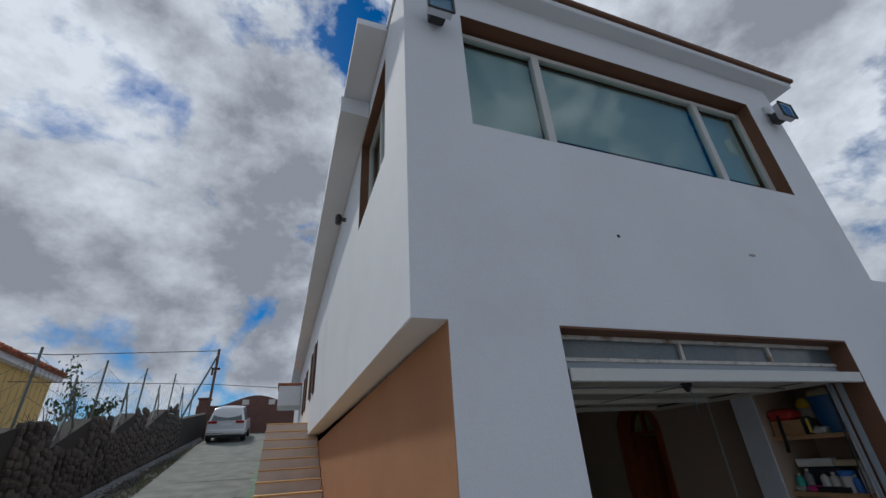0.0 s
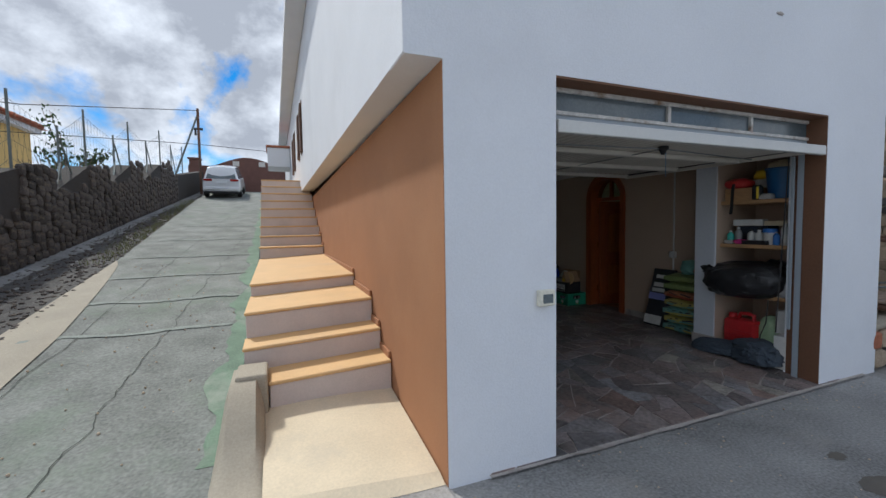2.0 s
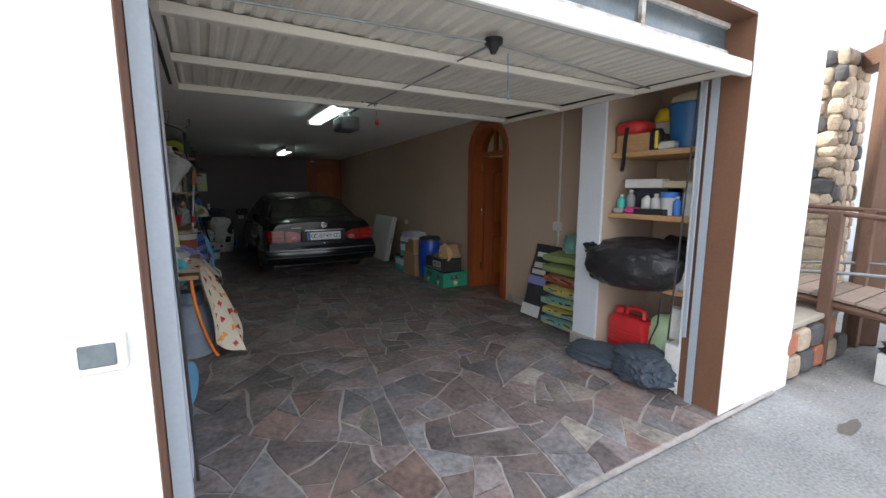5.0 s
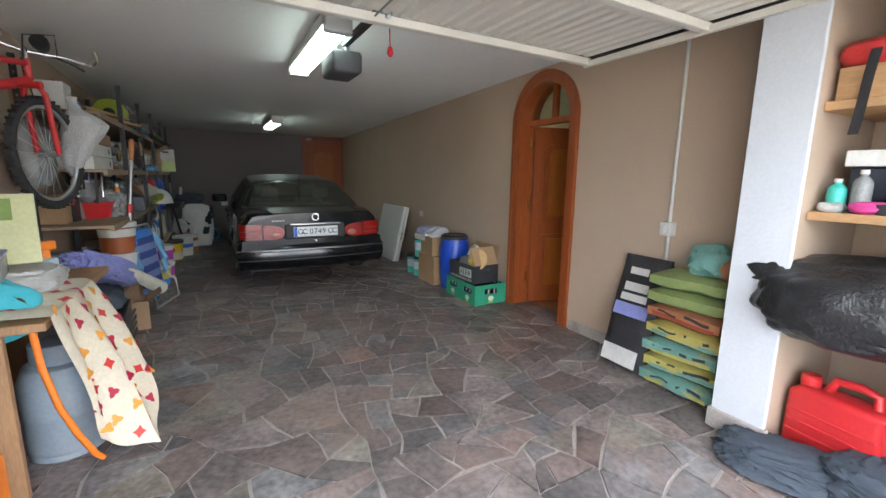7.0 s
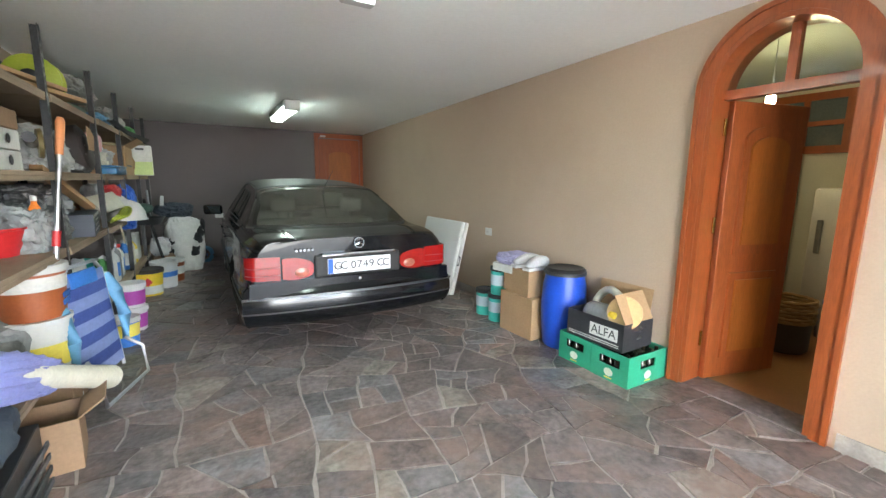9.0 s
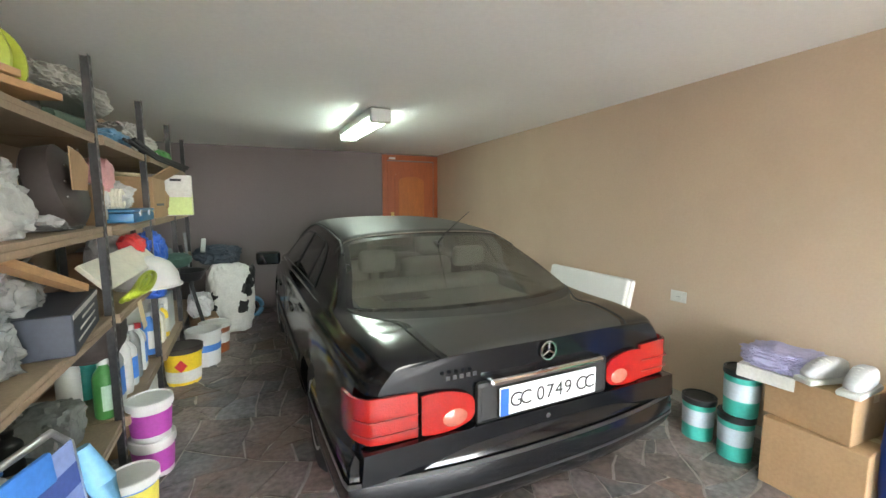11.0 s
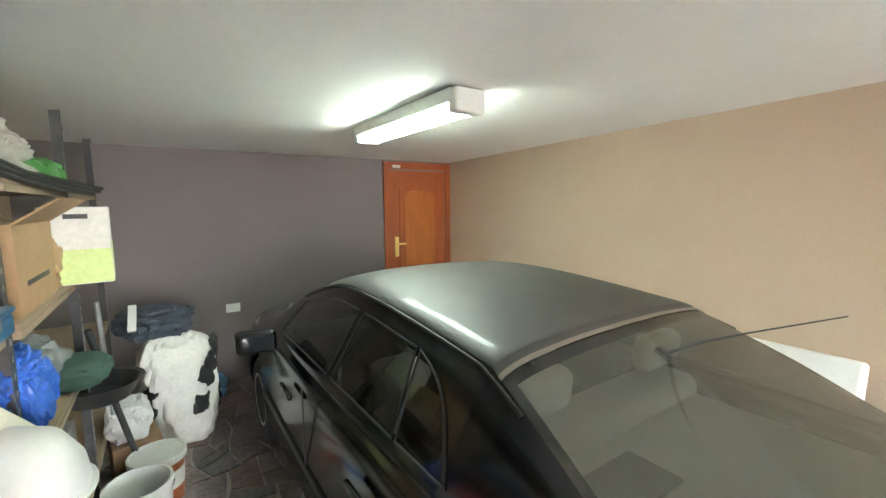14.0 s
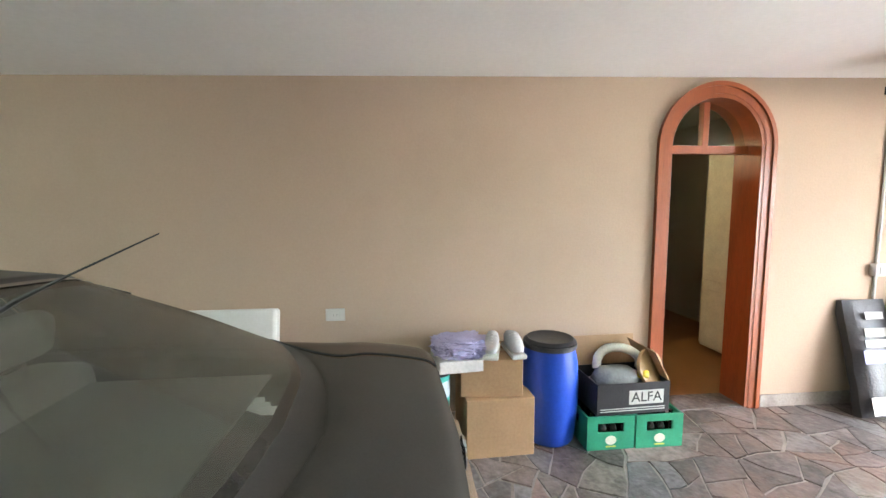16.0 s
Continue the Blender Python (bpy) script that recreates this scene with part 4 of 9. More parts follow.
def wheel(parent, x, y, r, w, side):
    wh = part("wheel", moved(lathe([(r * 0.62, -w / 2), (r * 0.9, -w / 2), (r, -w * 0.36), (r, w * 0.36), (r * 0.9, w / 2), (r * 0.62, w / 2)], 36), pose(x, y, r, 0, 90, 0)), "rubber", parent, smooth=True)
    part("rim", moved(lathe([(r * 0.6, 0), (r * 0.62, w * 0.52), (r * 0.56, w * 0.5), (r * 0.5, w * 0.42), (r * 0.14, w * 0.46), (0.02, w * 0.47)], 28), pose(x, y, r, 0, 90 * side, 0)), "alu", wh, smooth=True)
    return wh


def saloon():
    """A dusty black saloon; s runs from the rear bumper forward."""
    t = thing("car", "dusty black four-door saloon car parked with its rear to the door", "car", m=pose(3.49, 6.97, floor_z(9)) @ Matrix.Diagonal((0.945, 0.945, 0.925, 1)))
    H = 0.965
    P = []
    def st(s, w, zb, zdeck, prof):
        P.append((s, prof))
    def lower(w, zb, zt, ds=0.0):
        # bottom, sill, rub line, flank, shoulder
        return [(w * 0.86, zb, ds), (w * 0.955, zb + 0.06, ds), (w, 0.36, ds), (w * 1.0, 0.52, ds), (w * 0.985, 0.66, ds), (w * 0.955, zt - 0.09, ds), (w * 0.90, zt - 0.02, ds)]
    def deck(w, zt, crown, ds0, ds1):
        # belt, then across the deck to the middle
        return [(w * 0.84, zt, ds0), (w * 0.70, zt + crown * 0.5, (ds0 * 2 + ds1) / 3), (w * 0.48, zt + crown * 0.8, (ds0 + ds1) / 2), (w * 0.25, zt + crown * 0.95, (ds0 + 3 * ds1) / 4), (0, zt + crown, ds1)]
    W = 0.9
    rows = []
    rows.append((0.10, lower(0.80, 0.30, 0.90) + deck(0.80, 0.915, 0.02, 0.0, -0.03)))
    rows.append((0.16, lower(0.845, 0.26, 0.915) + deck(0.845, 0.935, 0.02, 0.0, -0.03)))
    rows.append((0.35, lower(0.875, 0.24, 0.93) + deck(0.875, 0.955, 0.025, 0.0, -0.03)))
    rows.append((0.56, lower(0.89, 0.22, 0.94) + deck(0.885, 0.96, 0.014, 0.0, -0.16)))
    rows.append((0.88, lower(0.895, 0.21, 0.95) + [(0.785, 0.965, -0.02), (0.735, 0.99, -0.08), (0.655, 0.975, -0.2), (0.34, 0.978, -0.35), (0, 0.98, -0.39)]))
    rows.append((1.06, lower(0.9, 0.2, 0.955) + [(0.785, 0.975, 0.0), (0.69, 1.12, 0.0), (0.6, 1.14, -0.02), (0.31, 1.162, -0.06), (0, 1.17, -0.08)]))
    rows.append((1.36, lower(0.9, 0.2, 0.955) + [(0.80, 0.975, 0.0), (0.645, 1.215, 0.0), (0.555, 1.288, 0.0), (0.3, 1.316, 0.0), (0, 1.324, 0.0)]))
    rows.append((1.5, lower(0.9, 0.2, 0.955) + [(0.805, 0.972, 0.0), (0.635, 1.245, 0.0), (0.552, 1.322, 0.0), (0.3, 1.35, 0.0), (0, 1.358, 0.0)]))
    rows.append((2.2, lower(0.9, 0.2, 0.95) + [(0.81, 0.965, 0.0), (0.63, 1.295, 0.0), (0.552, 1.372, 0.0), (0.3, 1.402, 0.0), (0, 1.41, 0.0)]))
    rows.append((2.75, lower(0.9, 0.2, 0.945) + [(0.81, 0.955, 0.0), (0.628, 1.27, 0.0), (0.55, 1.347, 0.0), (0.3, 1.378, 0.0), (0, 1.386, 0.0)]))
    rows.append((3.25, lower(0.895, 0.2, 0.935) + [(0.80, 0.945, 0.0), (0.69, 1.12, 0.0), (0.61, 1.175, 0.0), (0.31, 1.22, 0.05), (0, 1.23, 0.06)]))
    rows.append((3.6, lower(0.89, 0.2, 0.92) + [(0.78, 0.94, 0.0), (0.73, 0.975, 0.0), (0.62, 0.985, 0.0), (0.32, 0.99, 0.12), (0, 0.995, 0.14)]))
    rows.append((4.15, lower(0.865, 0.22, 0.86) + deck(0.865, 0.885, 0.05, 0.0, 0.03)))
    rows.append((4.5, lower(0.81, 0.26, 0.76) + deck(0.81, 0.78, 0.05, 0.0, 0.05)))
    rows.append((4.6, lower(0.74, 0.30, 0.68) + deck(0.74, 0.70, 0.03, 0.0, 0.06)))
    n = 12
    d = stations(rows, n)
    d[:, :, 2] *= H / 0.965
    # columns refined between the profile points
    d2 = []
    for r in d:
        d2.append(spline(r, 6))
    d = np.array(d2)
    c = 6
    ni, nj = d.shape[0] - 1, d.shape[1] - 1
    RW = {(i, j) for i in range(4 * n + 1, 6 * n) for j in range(9 * c - 3, nj)}
    WS = {(i, j) for i in range(9 * n + 3, 11 * n) for j in range(9 * c - 2, nj)}
    def back_edge(h):
        return 1.37 + 0.26 * h ** 1.4 + 0.22 * h ** 7
    def front_edge(h):
        return 3.26 - 0.2 * h
    SIDE = set()
    for i in range(5 * n, 10 * n):
        for j in range(7 * c, 8 * c):
            q = d[i:i + 2, j:j + 2].reshape(-1, 3).mean(0)
            h = (j + 0.5 - 7 * c) / c
            if 0.2 < h < 0.85 and back_edge(h) + 0.05 < q[1] < front_edge(h) - 0.05:
                SIDE.add((i, j))
    arches = set()
    for (wy, wz, wr) in ((1.02, 0.32, 0.36), (3.72, 0.32, 0.36)):
        for i in range(ni):
            for j in range(0, 5 * c):
                p = d[i:i + 2, j:j + 2].reshape(-1, 3).mean(0)
                if (p[1] - wy) ** 2 + (p[2] - wz) ** 2 < wr * wr:
                    arches.add((i, j))
    every = {(i, j) for i in range(ni) for j in range(nj)}
    TOP = {(i, j) for (i, j) in every if j >= 8 * c + 3}
    seal = {(i + a, j + b) for (i, j) in RW for a in (-1, 0, 1) for b in (-1, 0)} & TOP - RW
    seal = {(i, j) for (i, j) in seal if i > 4 * n}
    border = {(i, j) for (i, j) in RW if i >= 6 * n - 2 or j < 9 * c - 1 or i < 4 * n + 2}
    body = every - RW - WS - SIDE - arches - TOP
    dusty = TOP - RW - WS - seal
    shell = part("body", car_surface(d, sorted(body | dusty), second=dusty), "car_paint", t, "black bodywork with grey dust on roof and lid", True)
    shell.data.materials.append(M["car_dust"])
    shell.data.set_sharp_from_angle(angle=radians(70))
    part("window_border", car_surface(d, sorted(border)), "frit", t, "black printed border of the rear glass", True)
    part("rear_seal", car_surface(d, sorted(seal), 0.004), "seal", t, "dusty rubber window seal", True)
    g = part("rear_window", car_surface(d, sorted(RW - border)), "rear_glass", t, "dusty rear window", True)
    g.visible_shadow = False
    g2 = part("windscreen", car_surface(d, sorted(WS)), "car_glass", t, smooth=True)
    g2.visible_shadow = False
    def flank(ss, h, off):
        """A point of the cabin side at station ss, h of the way from belt to roof rail."""
        jj = 7 * c + h * c
        j0 = min(int(jj), nj - 1)
        col = d[:, j0] * (1 - (jj - j0)) + d[:, j0 + 1] * (jj - j0)
        return (float(np.interp(ss, col[:, 1], col[:, 0])) + off, ss, float(np.interp(ss, col[:, 1], col[:, 2])) + off * 0.5)
    def post_a(h):
        return 1.66 + 0.1 * h
    def post_b(h):
        return 2.3 - 0.04 * h
    panes = ((back_edge, lambda h: post_a(h) - 0.012), (lambda h: post_a(h) + 0.012, lambda h: post_b(h) - 0.03), (lambda h: post_b(h) + 0.03, front_edge))
    for sgn in (1, -1):
        flip = Matrix.Diagonal((sgn, 1, 1, 1))
        for b0, b1 in panes:
            lo, hi = 0.1, 0.93
            def pane(u, v):
                h = lo + (hi - lo) * v
                return flank(b0(h) + (b1(h) - b0(h)) * u, h, 0.004)
            gp = part("side_window", moved(sheet(pane, 16, 12), flip), "car_glass", t, "dark side window", True)
            gp.visible_shadow = False
            ring = [pane(k / 12, 0) for k in range(12)] + [pane(1, k / 12) for k in range(12)] + [pane(1 - k / 12, 1) for k in range(12)] + [pane(0, 1 - k / 12) for k in range(12)]
            part("window_seal", moved(tube(ring, 0.005, 6, closed=True), flip), "car_seam", t, smooth=True)
        part("window_pillar", moved(sheet(lambda u, v: flank(post_b(v) - 0.035 + 0.07 * u, 0.08 + 0.86 * v, 0.003), 3, 12), flip), "car_paint", t, smooth=True)
        part("drip_rail", moved(tube([flank(1.25 + 0.1 * k, 1.35, 0.004) for k in range(20)], 0.007, 6), flip), "car_seam", t, "black roof drip rail", True)
    for sgn in (1, -1):
        part("lid_seam", moved(tube([tuple(d[i, 8 * c + 2] + np.array((0, 0, 0.001))) for i in range(0, 4 * n + 1, 2)], 0.004, 6), Matrix.Diagonal((sgn, 1, 1, 1))), "car_seam", t, smooth=True)
    # rear panel closing the loft
    rear = bmesh.new()
    for side in (1, -1):
        vs = [rear.verts.new((x * side, y, z)) for x, y, z in d[0]]
        vs += [rear.verts.new((0, d[0, 0, 1], d[0, 0, 2]))]
        rear.faces.new(vs if side == 1 else vs[::-1])
    part("rear_panel", rear, "car_paint", t)
    front = bmesh.new()
    for side in (1, -1):
        vs = [front.verts.new((x * side, y, z)) for x, y, z in d[-1]]
        vs += [front.verts.new((0, d[-1, 0, 1], d[-1, 0, 2]))]
        front.faces.new(vs[::-1] if side == 1 else vs)
    part("front_panel", front, "car_paint", t)
    part("underside", box(-0.74, 0.74, 0.3, 4.4, 0.2, 0.3), "car_trim", t)
    # bumper: a swept rounded band round the tail
    def bumper(u, v):
        a = (u - 0.5) * 2
        x = 0.9 * math.copysign(abs(math.sin(a * math.pi / 2)) ** 0.75, a)
        y = 0.0 + 0.09 * (abs(x) / 0.9) ** 2.4 + (0.85 * max(0, abs(a) - 0.86) / 0.14 if abs(a) > 0.86 else 0)
        bulge = math.sin(math.pi * min(max(v, 0), 1)) ** 0.5
        return (x * (0.955 + 0.055 * bulge), y + 0.085 * (1 - bulge) * (1 if abs(a) <= 0.86 else 0.2), 0.25 + v * 0.33)
    part("rear_bumper", sheet(bumper, 60, 10), "car_paint", t, "glossy black bumper with a chrome strip", True)
    def strip(u, v):
        a = (u - 0.5) * 2
        x, y, z = bumper(u, 0.62)
        k = 1.004
        return (x * k, y - 0.008, 0.485 + v * 0.02)
    part("chrome_strip", sheet(strip, 60, 2, 0.004), flat("dull_chrome", (0.22, 0.225, 0.23), 0.3, metal=1.0), t, "thin dull chrome strip")
    def strip2(u, v):
        x, y, z = bumper(u, 0.62)
        return (x * 1.002, y - 0.004, 0.372 + v * 0.012)
    part("bumper_groove", sheet(strip2, 60, 1, 0.003), "car_trim", t)
    part("tail_valance", prism([(-0.84, 0.5), (0.84, 0.5), (0.83, 0.62), (-0.83, 0.62)], 0.06, "y", 0.05), "car_paint", t)
    # lamps: outer and inner lens, wrapped round the corner
    for side in (1, -1):
        def lamp(x0, x1, z0, z1, skew):
            def f(u, v):
                x = x0 + u * (x1 - x0)
                y = float(np.interp(x, (0, 0.74, 0.80, 0.845, 0.872), (0.085, 0.09, 0.096, 0.15, 0.33))) - 0.008
                half = (z1 - z0) / 2 * ((1 - (1 - u) ** 2.6) ** 0.5 * skew + 1 - skew) * (1 - 0.12 * u ** 6)
                mid = (z0 + z1) / 2 + 0.022 * (x - 0.36) / 0.5
                return ((x + 0.006) * side, y, mid + (2 * v - 1) * half)
            return sheet(f, 18, 8, 0.012)
        lm = part("tail_lamp", lamp(0.605, 0.862, 0.612, 0.795, 0.0), "lens_red", t, "ribbed red tail lamp", True)
        part("inner_lens", lamp(0.36, 0.593, 0.612, 0.79, 0.72), "lens_red", lm, smooth=True)
        part("reversing_lens", moved(lathe([(0.001, 0), (0.044, 0.001), (0.04, 0.004), (0.001, 0.006)], 20), pose(side * 0.455, 0.068, 0.675, 90, 0, 0) @ Matrix.Diagonal((1.25, 0.85, 1, 1))), "lens_pale", lm, smooth=True)
        for k in range(2):
            z = 0.665 + k * 0.058
            part("rib", sheet(lambda u, v, z=z: ((0.612 + u * 0.24) * side, float(np.interp(0.606 + u * 0.24, (0, 0.74, 0.80, 0.845, 0.872), (0.085, 0.09, 0.096, 0.15, 0.33))) - 0.0215, z + v * 0.006), 10, 1, 0.003), flat("dark red", (0.25, 0.01, 0.01), 0.3), lm)
    # plate, recess, grip, badge
    part("plate_recess", box(-0.36, 0.36, 0.058, 0.085, 0.615, 0.80, 0.02, 2), "car_trim", t)
    part("lid_grip", box(-0.31, 0.31, 0.03, 0.075, 0.785, 0.815, 0.012, 2), "chrome", t, "chrome grip strip over the plate")
    pl = part("number_plate", box(-0.265, 0.265, 0.035, 0.045, 0.645, 0.77, 0.004), "plate", t, "white number plate reading GC 0749 CC")
    for k, ch in enumerate("GC0749CC"):
        xx = -0.186 + 0.051 * k + 0.026 * (k > 1) + 0.026 * (k > 5)
        lettering("plate_letter", ch, 0.092, "ink", pl, pose(xx, 0.0335, 0.706, 90, 0, 0))
    part("plate_band", box(-0.262, -0.224, 0.032, 0.036, 0.648, 0.767), "eu_blue", pl)
    badge = part("badge", moved(lathe([(0.036, -0.004), (0.043, -0.004), (0.045, 0.0), (0.043, 0.004), (0.036, 0.004), (0.034, 0), (0.036, -0.004)], 28), pose(0, 0.058, 0.885, 90, 0, 0)), "chrome", t, "round chrome ring badge", True)
    for k in range(3):
        a = math.pi / 2 + k * 2 * math.pi / 3
        part("spoke", tube([(0, 0.058, 0.885), (0.037 * math.cos(a), 0.058, 0.885 + 0.037 * math.sin(a))], 0.004, 6), "chrome", badge)
    part("lid_lock", moved(lathe([(0.013, 0), (0.012, 0.008), (0.004, 0.009)], 14), pose(0, 0.056, 0.585, 90, 0, 0)), "chrome", t)
    for k in range(5):
        part("model_letter", box(-0.50 + 0.03 * k, -0.484 + 0.03 * k, 0.058, 0.062, 0.842, 0.858), flat("dull_chrome", (0.22, 0.225, 0.23), 0.3, metal=1.0), t)
    # wheels
    for x in (-0.77, 0.77):
        for y in (1.02, 3.72):
            wheel(t, x, y, 0.315, 0.2, 1 if x > 0 else -1)
    for y in (1.02, 3.72):
        part("wheel_well", box(-0.66, 0.66, y - 0.36, y + 0.36, 0.25, 0.62), "car_trim", t)
    # mirrors, handles, side strip, aerial
    for s in (1, -1):
        mr = part("mirror", moved(box(-0.11, 0.11, -0.05, 0.06, -0.065, 0.065, 0.03, 3), pose(s * 0.985, 3.02, 0.99)), "car_paint", t, smooth=True)
        part("mirror_glass", moved(box(-0.085, 0.085, -0.003, 0.003, -0.045, 0.045), pose(s * 0.985, 2.963, 0.99, 7, 0, 14 * s)), flat("mirror_glass", (0.12, 0.15, 0.17), 0.12, metal=1.0, vary=0.02, bump=0), mr)
        for y in (1.62, 2.58):
            part("door_handle", moved(box(-0.012, 0.012, 0, 0.2, -0.016, 0.016, 0.008, 2), pose(s * 0.912, y, 0.80)), "car_paint", t, smooth=True)
        part("side_strip", sheet(lambda u, v, s=s: (s * 0.908, 1.42 + u * 1.95, 0.50 + v * 0.045), 20, 1, 0.01), "car_trim", t)
        part("door_seam", box(s * 0.902 - 0.003, s * 0.902 + 0.003, 2.38, 2.386, 0.3, 0.93), "car_trim", t)
    part("aerial_foot", moved(box(-0.02, 0.02, -0.035, 0.035, 0, 0.025, 0.01, 2), pose(0.0, 1.22, 1.245, 28, 0, 0)), "black_plastic", t)
    part("aerial", tube([(0, 1.21, 1.262), (0.0, 1.1, 1.335), (0.0, 0.98, 1.395), (0.0, 0.78, 1.49)], [0.006, 0.007, 0.003, 0.0018], 6), "black_plastic", t)
    # seats and parcel shelf seen through the glass
    part("parcel_shelf", sheet(lambda u, v: (-0.56 + 1.12 * u, 0.72 + 0.66 * v, 0.9), 4, 4, 0.01), "seat_cloth", t)
    part("rear_bench", box(-0.62, 0.62, 1.36, 1.6, 0.45, 0.98, 0.06, 3), "seat_cloth", t, smooth=True)
    part("shelf_speaker", box(-0.42, -0.12, 1.08, 1.26, 0.914, 0.925), "car_trim", t)
    for x in (-0.36, 0.36):
        hr = part("rear_headrest", moved(box(-0.13, 0.13, -0.05, 0.05, 0, 0.16, 0.045, 3), pose(x, 1.45, 1.05, 8, 0, 0)), "seat_cloth", t, smooth=True)
        part("headrest_stem", tube([(x - 0.05, 1.45, 0.95), (x - 0.05, 1.45, 1.08)], 0.006), "chrome", hr)
        part("headrest_stem", tube([(x + 0.05, 1.45, 0.95), (x + 0.05, 1.45, 1.08)], 0.006), "chrome", hr)
        part("front_seat", moved(box(-0.25, 0.25, -0.08, 0.1, 0.4, 1.02, 0.07, 3), pose(x, 2.25, 0, 0)), "seat_cloth", t, smooth=True)
        part("front_headrest", box(x - 0.14, x + 0.14, 2.14, 2.24, 1.06, 1.24, 0.05, 3), "seat_cloth", t, smooth=True)
    part("dashboard", box(-0.7, 0.7, 3.1, 3.45, 0.6, 0.93, 0.06, 2), "car_trim", t, smooth=True)
    return t


saloon()


def suv():
    t = thing("parked_car", "white sport utility car parked at the top of the drive", "car", m=pose(-2.45, 24.4, drive_z(24.4) + 0.01, 8.3, 0, 0))
    rows = []
    for s, w, zt, cab in ((0.06, 0.84, 0.98, 0), (0.2, 0.89, 1.0, 0.55), (0.6, 0.92, 1.0, 0.62), (2.2, 0.92, 0.99, 0.66), (2.9, 0.92, 0.98, 0.5), (3.5, 0.9, 0.97, 0.02), (4.2, 0.85, 0.86, 0.02), (4.4, 0.78, 0.7, 0.0)):
        pr = [(w * 0.9, 0.3, 0), (w, 0.45, 0), (w, 0.7, 0), (w * 0.96, zt - 0.03, 0), (w * 0.9, zt, 0), (w * (0.72 if cab > 0.1 else 0.8), zt + cab * 0.93, 0.12 * (cab > 0.5)), (w * 0.5, zt + cab, 0.1 * (cab > 0.5)), (0, zt + cab + 0.02, 0.08 * (cab > 0.5))]
        rows.append((s, pr))
    d = stations(rows, 4)
    ni, nj = d.shape[0] - 1, d.shape[1] - 1
    every = {(i, j) for i in range(ni) for j in range(nj)}
    side = {(i, j) for i in range(5, 17) for j in (4,)}
    part("body", car_surface(d, sorted(every - side)), "suv_white", t, smooth=True)
    part("side_window", car_surface(d, sorted(side)), "dark_glass", t, smooth=True)
    rear = bmesh.new()
    for sd in (1, -1):
        vs = [rear.verts.new((x * sd, y, z)) for x, y, z in d[0]] + [rear.verts.new((0, d[0, 0, 1], 0.3))]
        rear.faces.new(vs)
    part("tailgate", rear, "suv_white", t)
    part("rear_window", sheet(lambda u, v: ((0.7 - 0.12 * v) * (2 * u - 1), 0.045 + 0.22 * v, 1.02 + 0.42 * v), 6, 4, 0.02), "dark_glass", t)
    for x in (-1, 1):
        part("tail_lamp", box(x * 0.62 - 0.2, x * 0.62 + 0.2, 0.02, 0.09, 0.88, 1.0, 0.02), "lens_red", t)
        for y in (0.9, 3.55):
            wheel(t, x * 0.8, y, 0.34, 0.22, x)
    part("rear_bumper", box(-0.86, 0.86, -0.02, 0.12, 0.36, 0.6, 0.05, 3), "suv_white", t, smooth=True)
    part("lower_trim", box(-0.82, 0.82, -0.01, 0.1, 0.24, 0.38, 0.03), "black_plastic", t)
    part("number_plate", box(-0.25, 0.25, -0.005, 0.03, 0.78, 0.88), "plate", t)
    part("bumper_strip", box(-0.8, 0.8, -0.03, 0.0, 0.42, 0.45), "chrome", t)
    return t


suv()
# ---- ceiling lamps ----
def strip_lamp(x, y0, y1, rz=0.0):
    zc = ceil_z((y0 + y1) / 2)
    L = y1 - y0
    t = thing("ceiling_light", "white twin-tube fluorescent batten on the ceiling, switched on", "lamp", (x, (y0 + y1) / 2, zc), rz, "fluorescent lamps")
    part("body", box(-0.09, 0.09, -L / 2, L / 2, -0.068, -0.001, 0.006), "pvc", t)
    for sgn in (-1, 1):
        part("end_cap", box(-0.085, 0.085, sgn * L / 2 - 0.035, sgn * L / 2 + 0.035, -0.118, -0.003, 0.012, 2), "pvc", t)
    part("diffuser", box(-0.07, 0.07, -L / 2 + 0.04, L / 2 - 0.04, -0.112, -0.069, 0.02, 3), "tube", t, "glowing clear diffuser", True)
    return t


strip_lamp(3.41, 9.05, 10.2)
strip_lamp(3.2, 4.8, 6.1)
# ---- generic small things ----
def bucket(label, at, r, h, body, lid=None, band=None, rim="pvc", open_top=False, group="", rz=0.0, name="bucket"):
    t = thing(name, label, "bucket", at, rz, group)
    k = 0.88
    prof = [(r * k, 0), (r, h * 0.93), (r * 1.04, h * 0.935), (r * 1.04, h)]
    if open_top:
        prof += [(r * 0.96, h), (r * 0.85, h * 0.12)]
    part("body", lathe(prof, 24), body, t, smooth=True)
    if lid:
        part("lid", lathe([(r * 1.06, h - 0.03), (r * 1.08, h - 0.025), (r * 1.08, h + 0.008), (r * 1.0, h + 0.012), (r * 0.97, h + 0.004)], 24), lid, t, smooth=True)
    if band:
        z0, z1, mat = band
        f = lambda z: r * (k + (1 - k) * z / (h * 0.93)) + 0.0015
        part("label_band", sheet(lambda u, v: (f(z0 + (z1 - z0) * v) * math.cos(2.1 + u * 4.4), f(z0 + (z1 - z0) * v) * math.sin(2.1 + u * 4.4), z0 + (z1 - z0) * v), 24, 1, 0.001), mat, t, smooth=True)
    arc = [(r * 1.05 * math.cos(a), r * 1.05 * math.sin(a) * 0.25 - r * 0.9 * math.sin(a) * 0.5, h * 0.88 - abs(math.sin(a)) * h * 0.25) for a in [math.pi * i / 12 for i in range(13)]]
    part("handle", tube(arc, 0.0035, 6), "steel_grey", t)
    return t


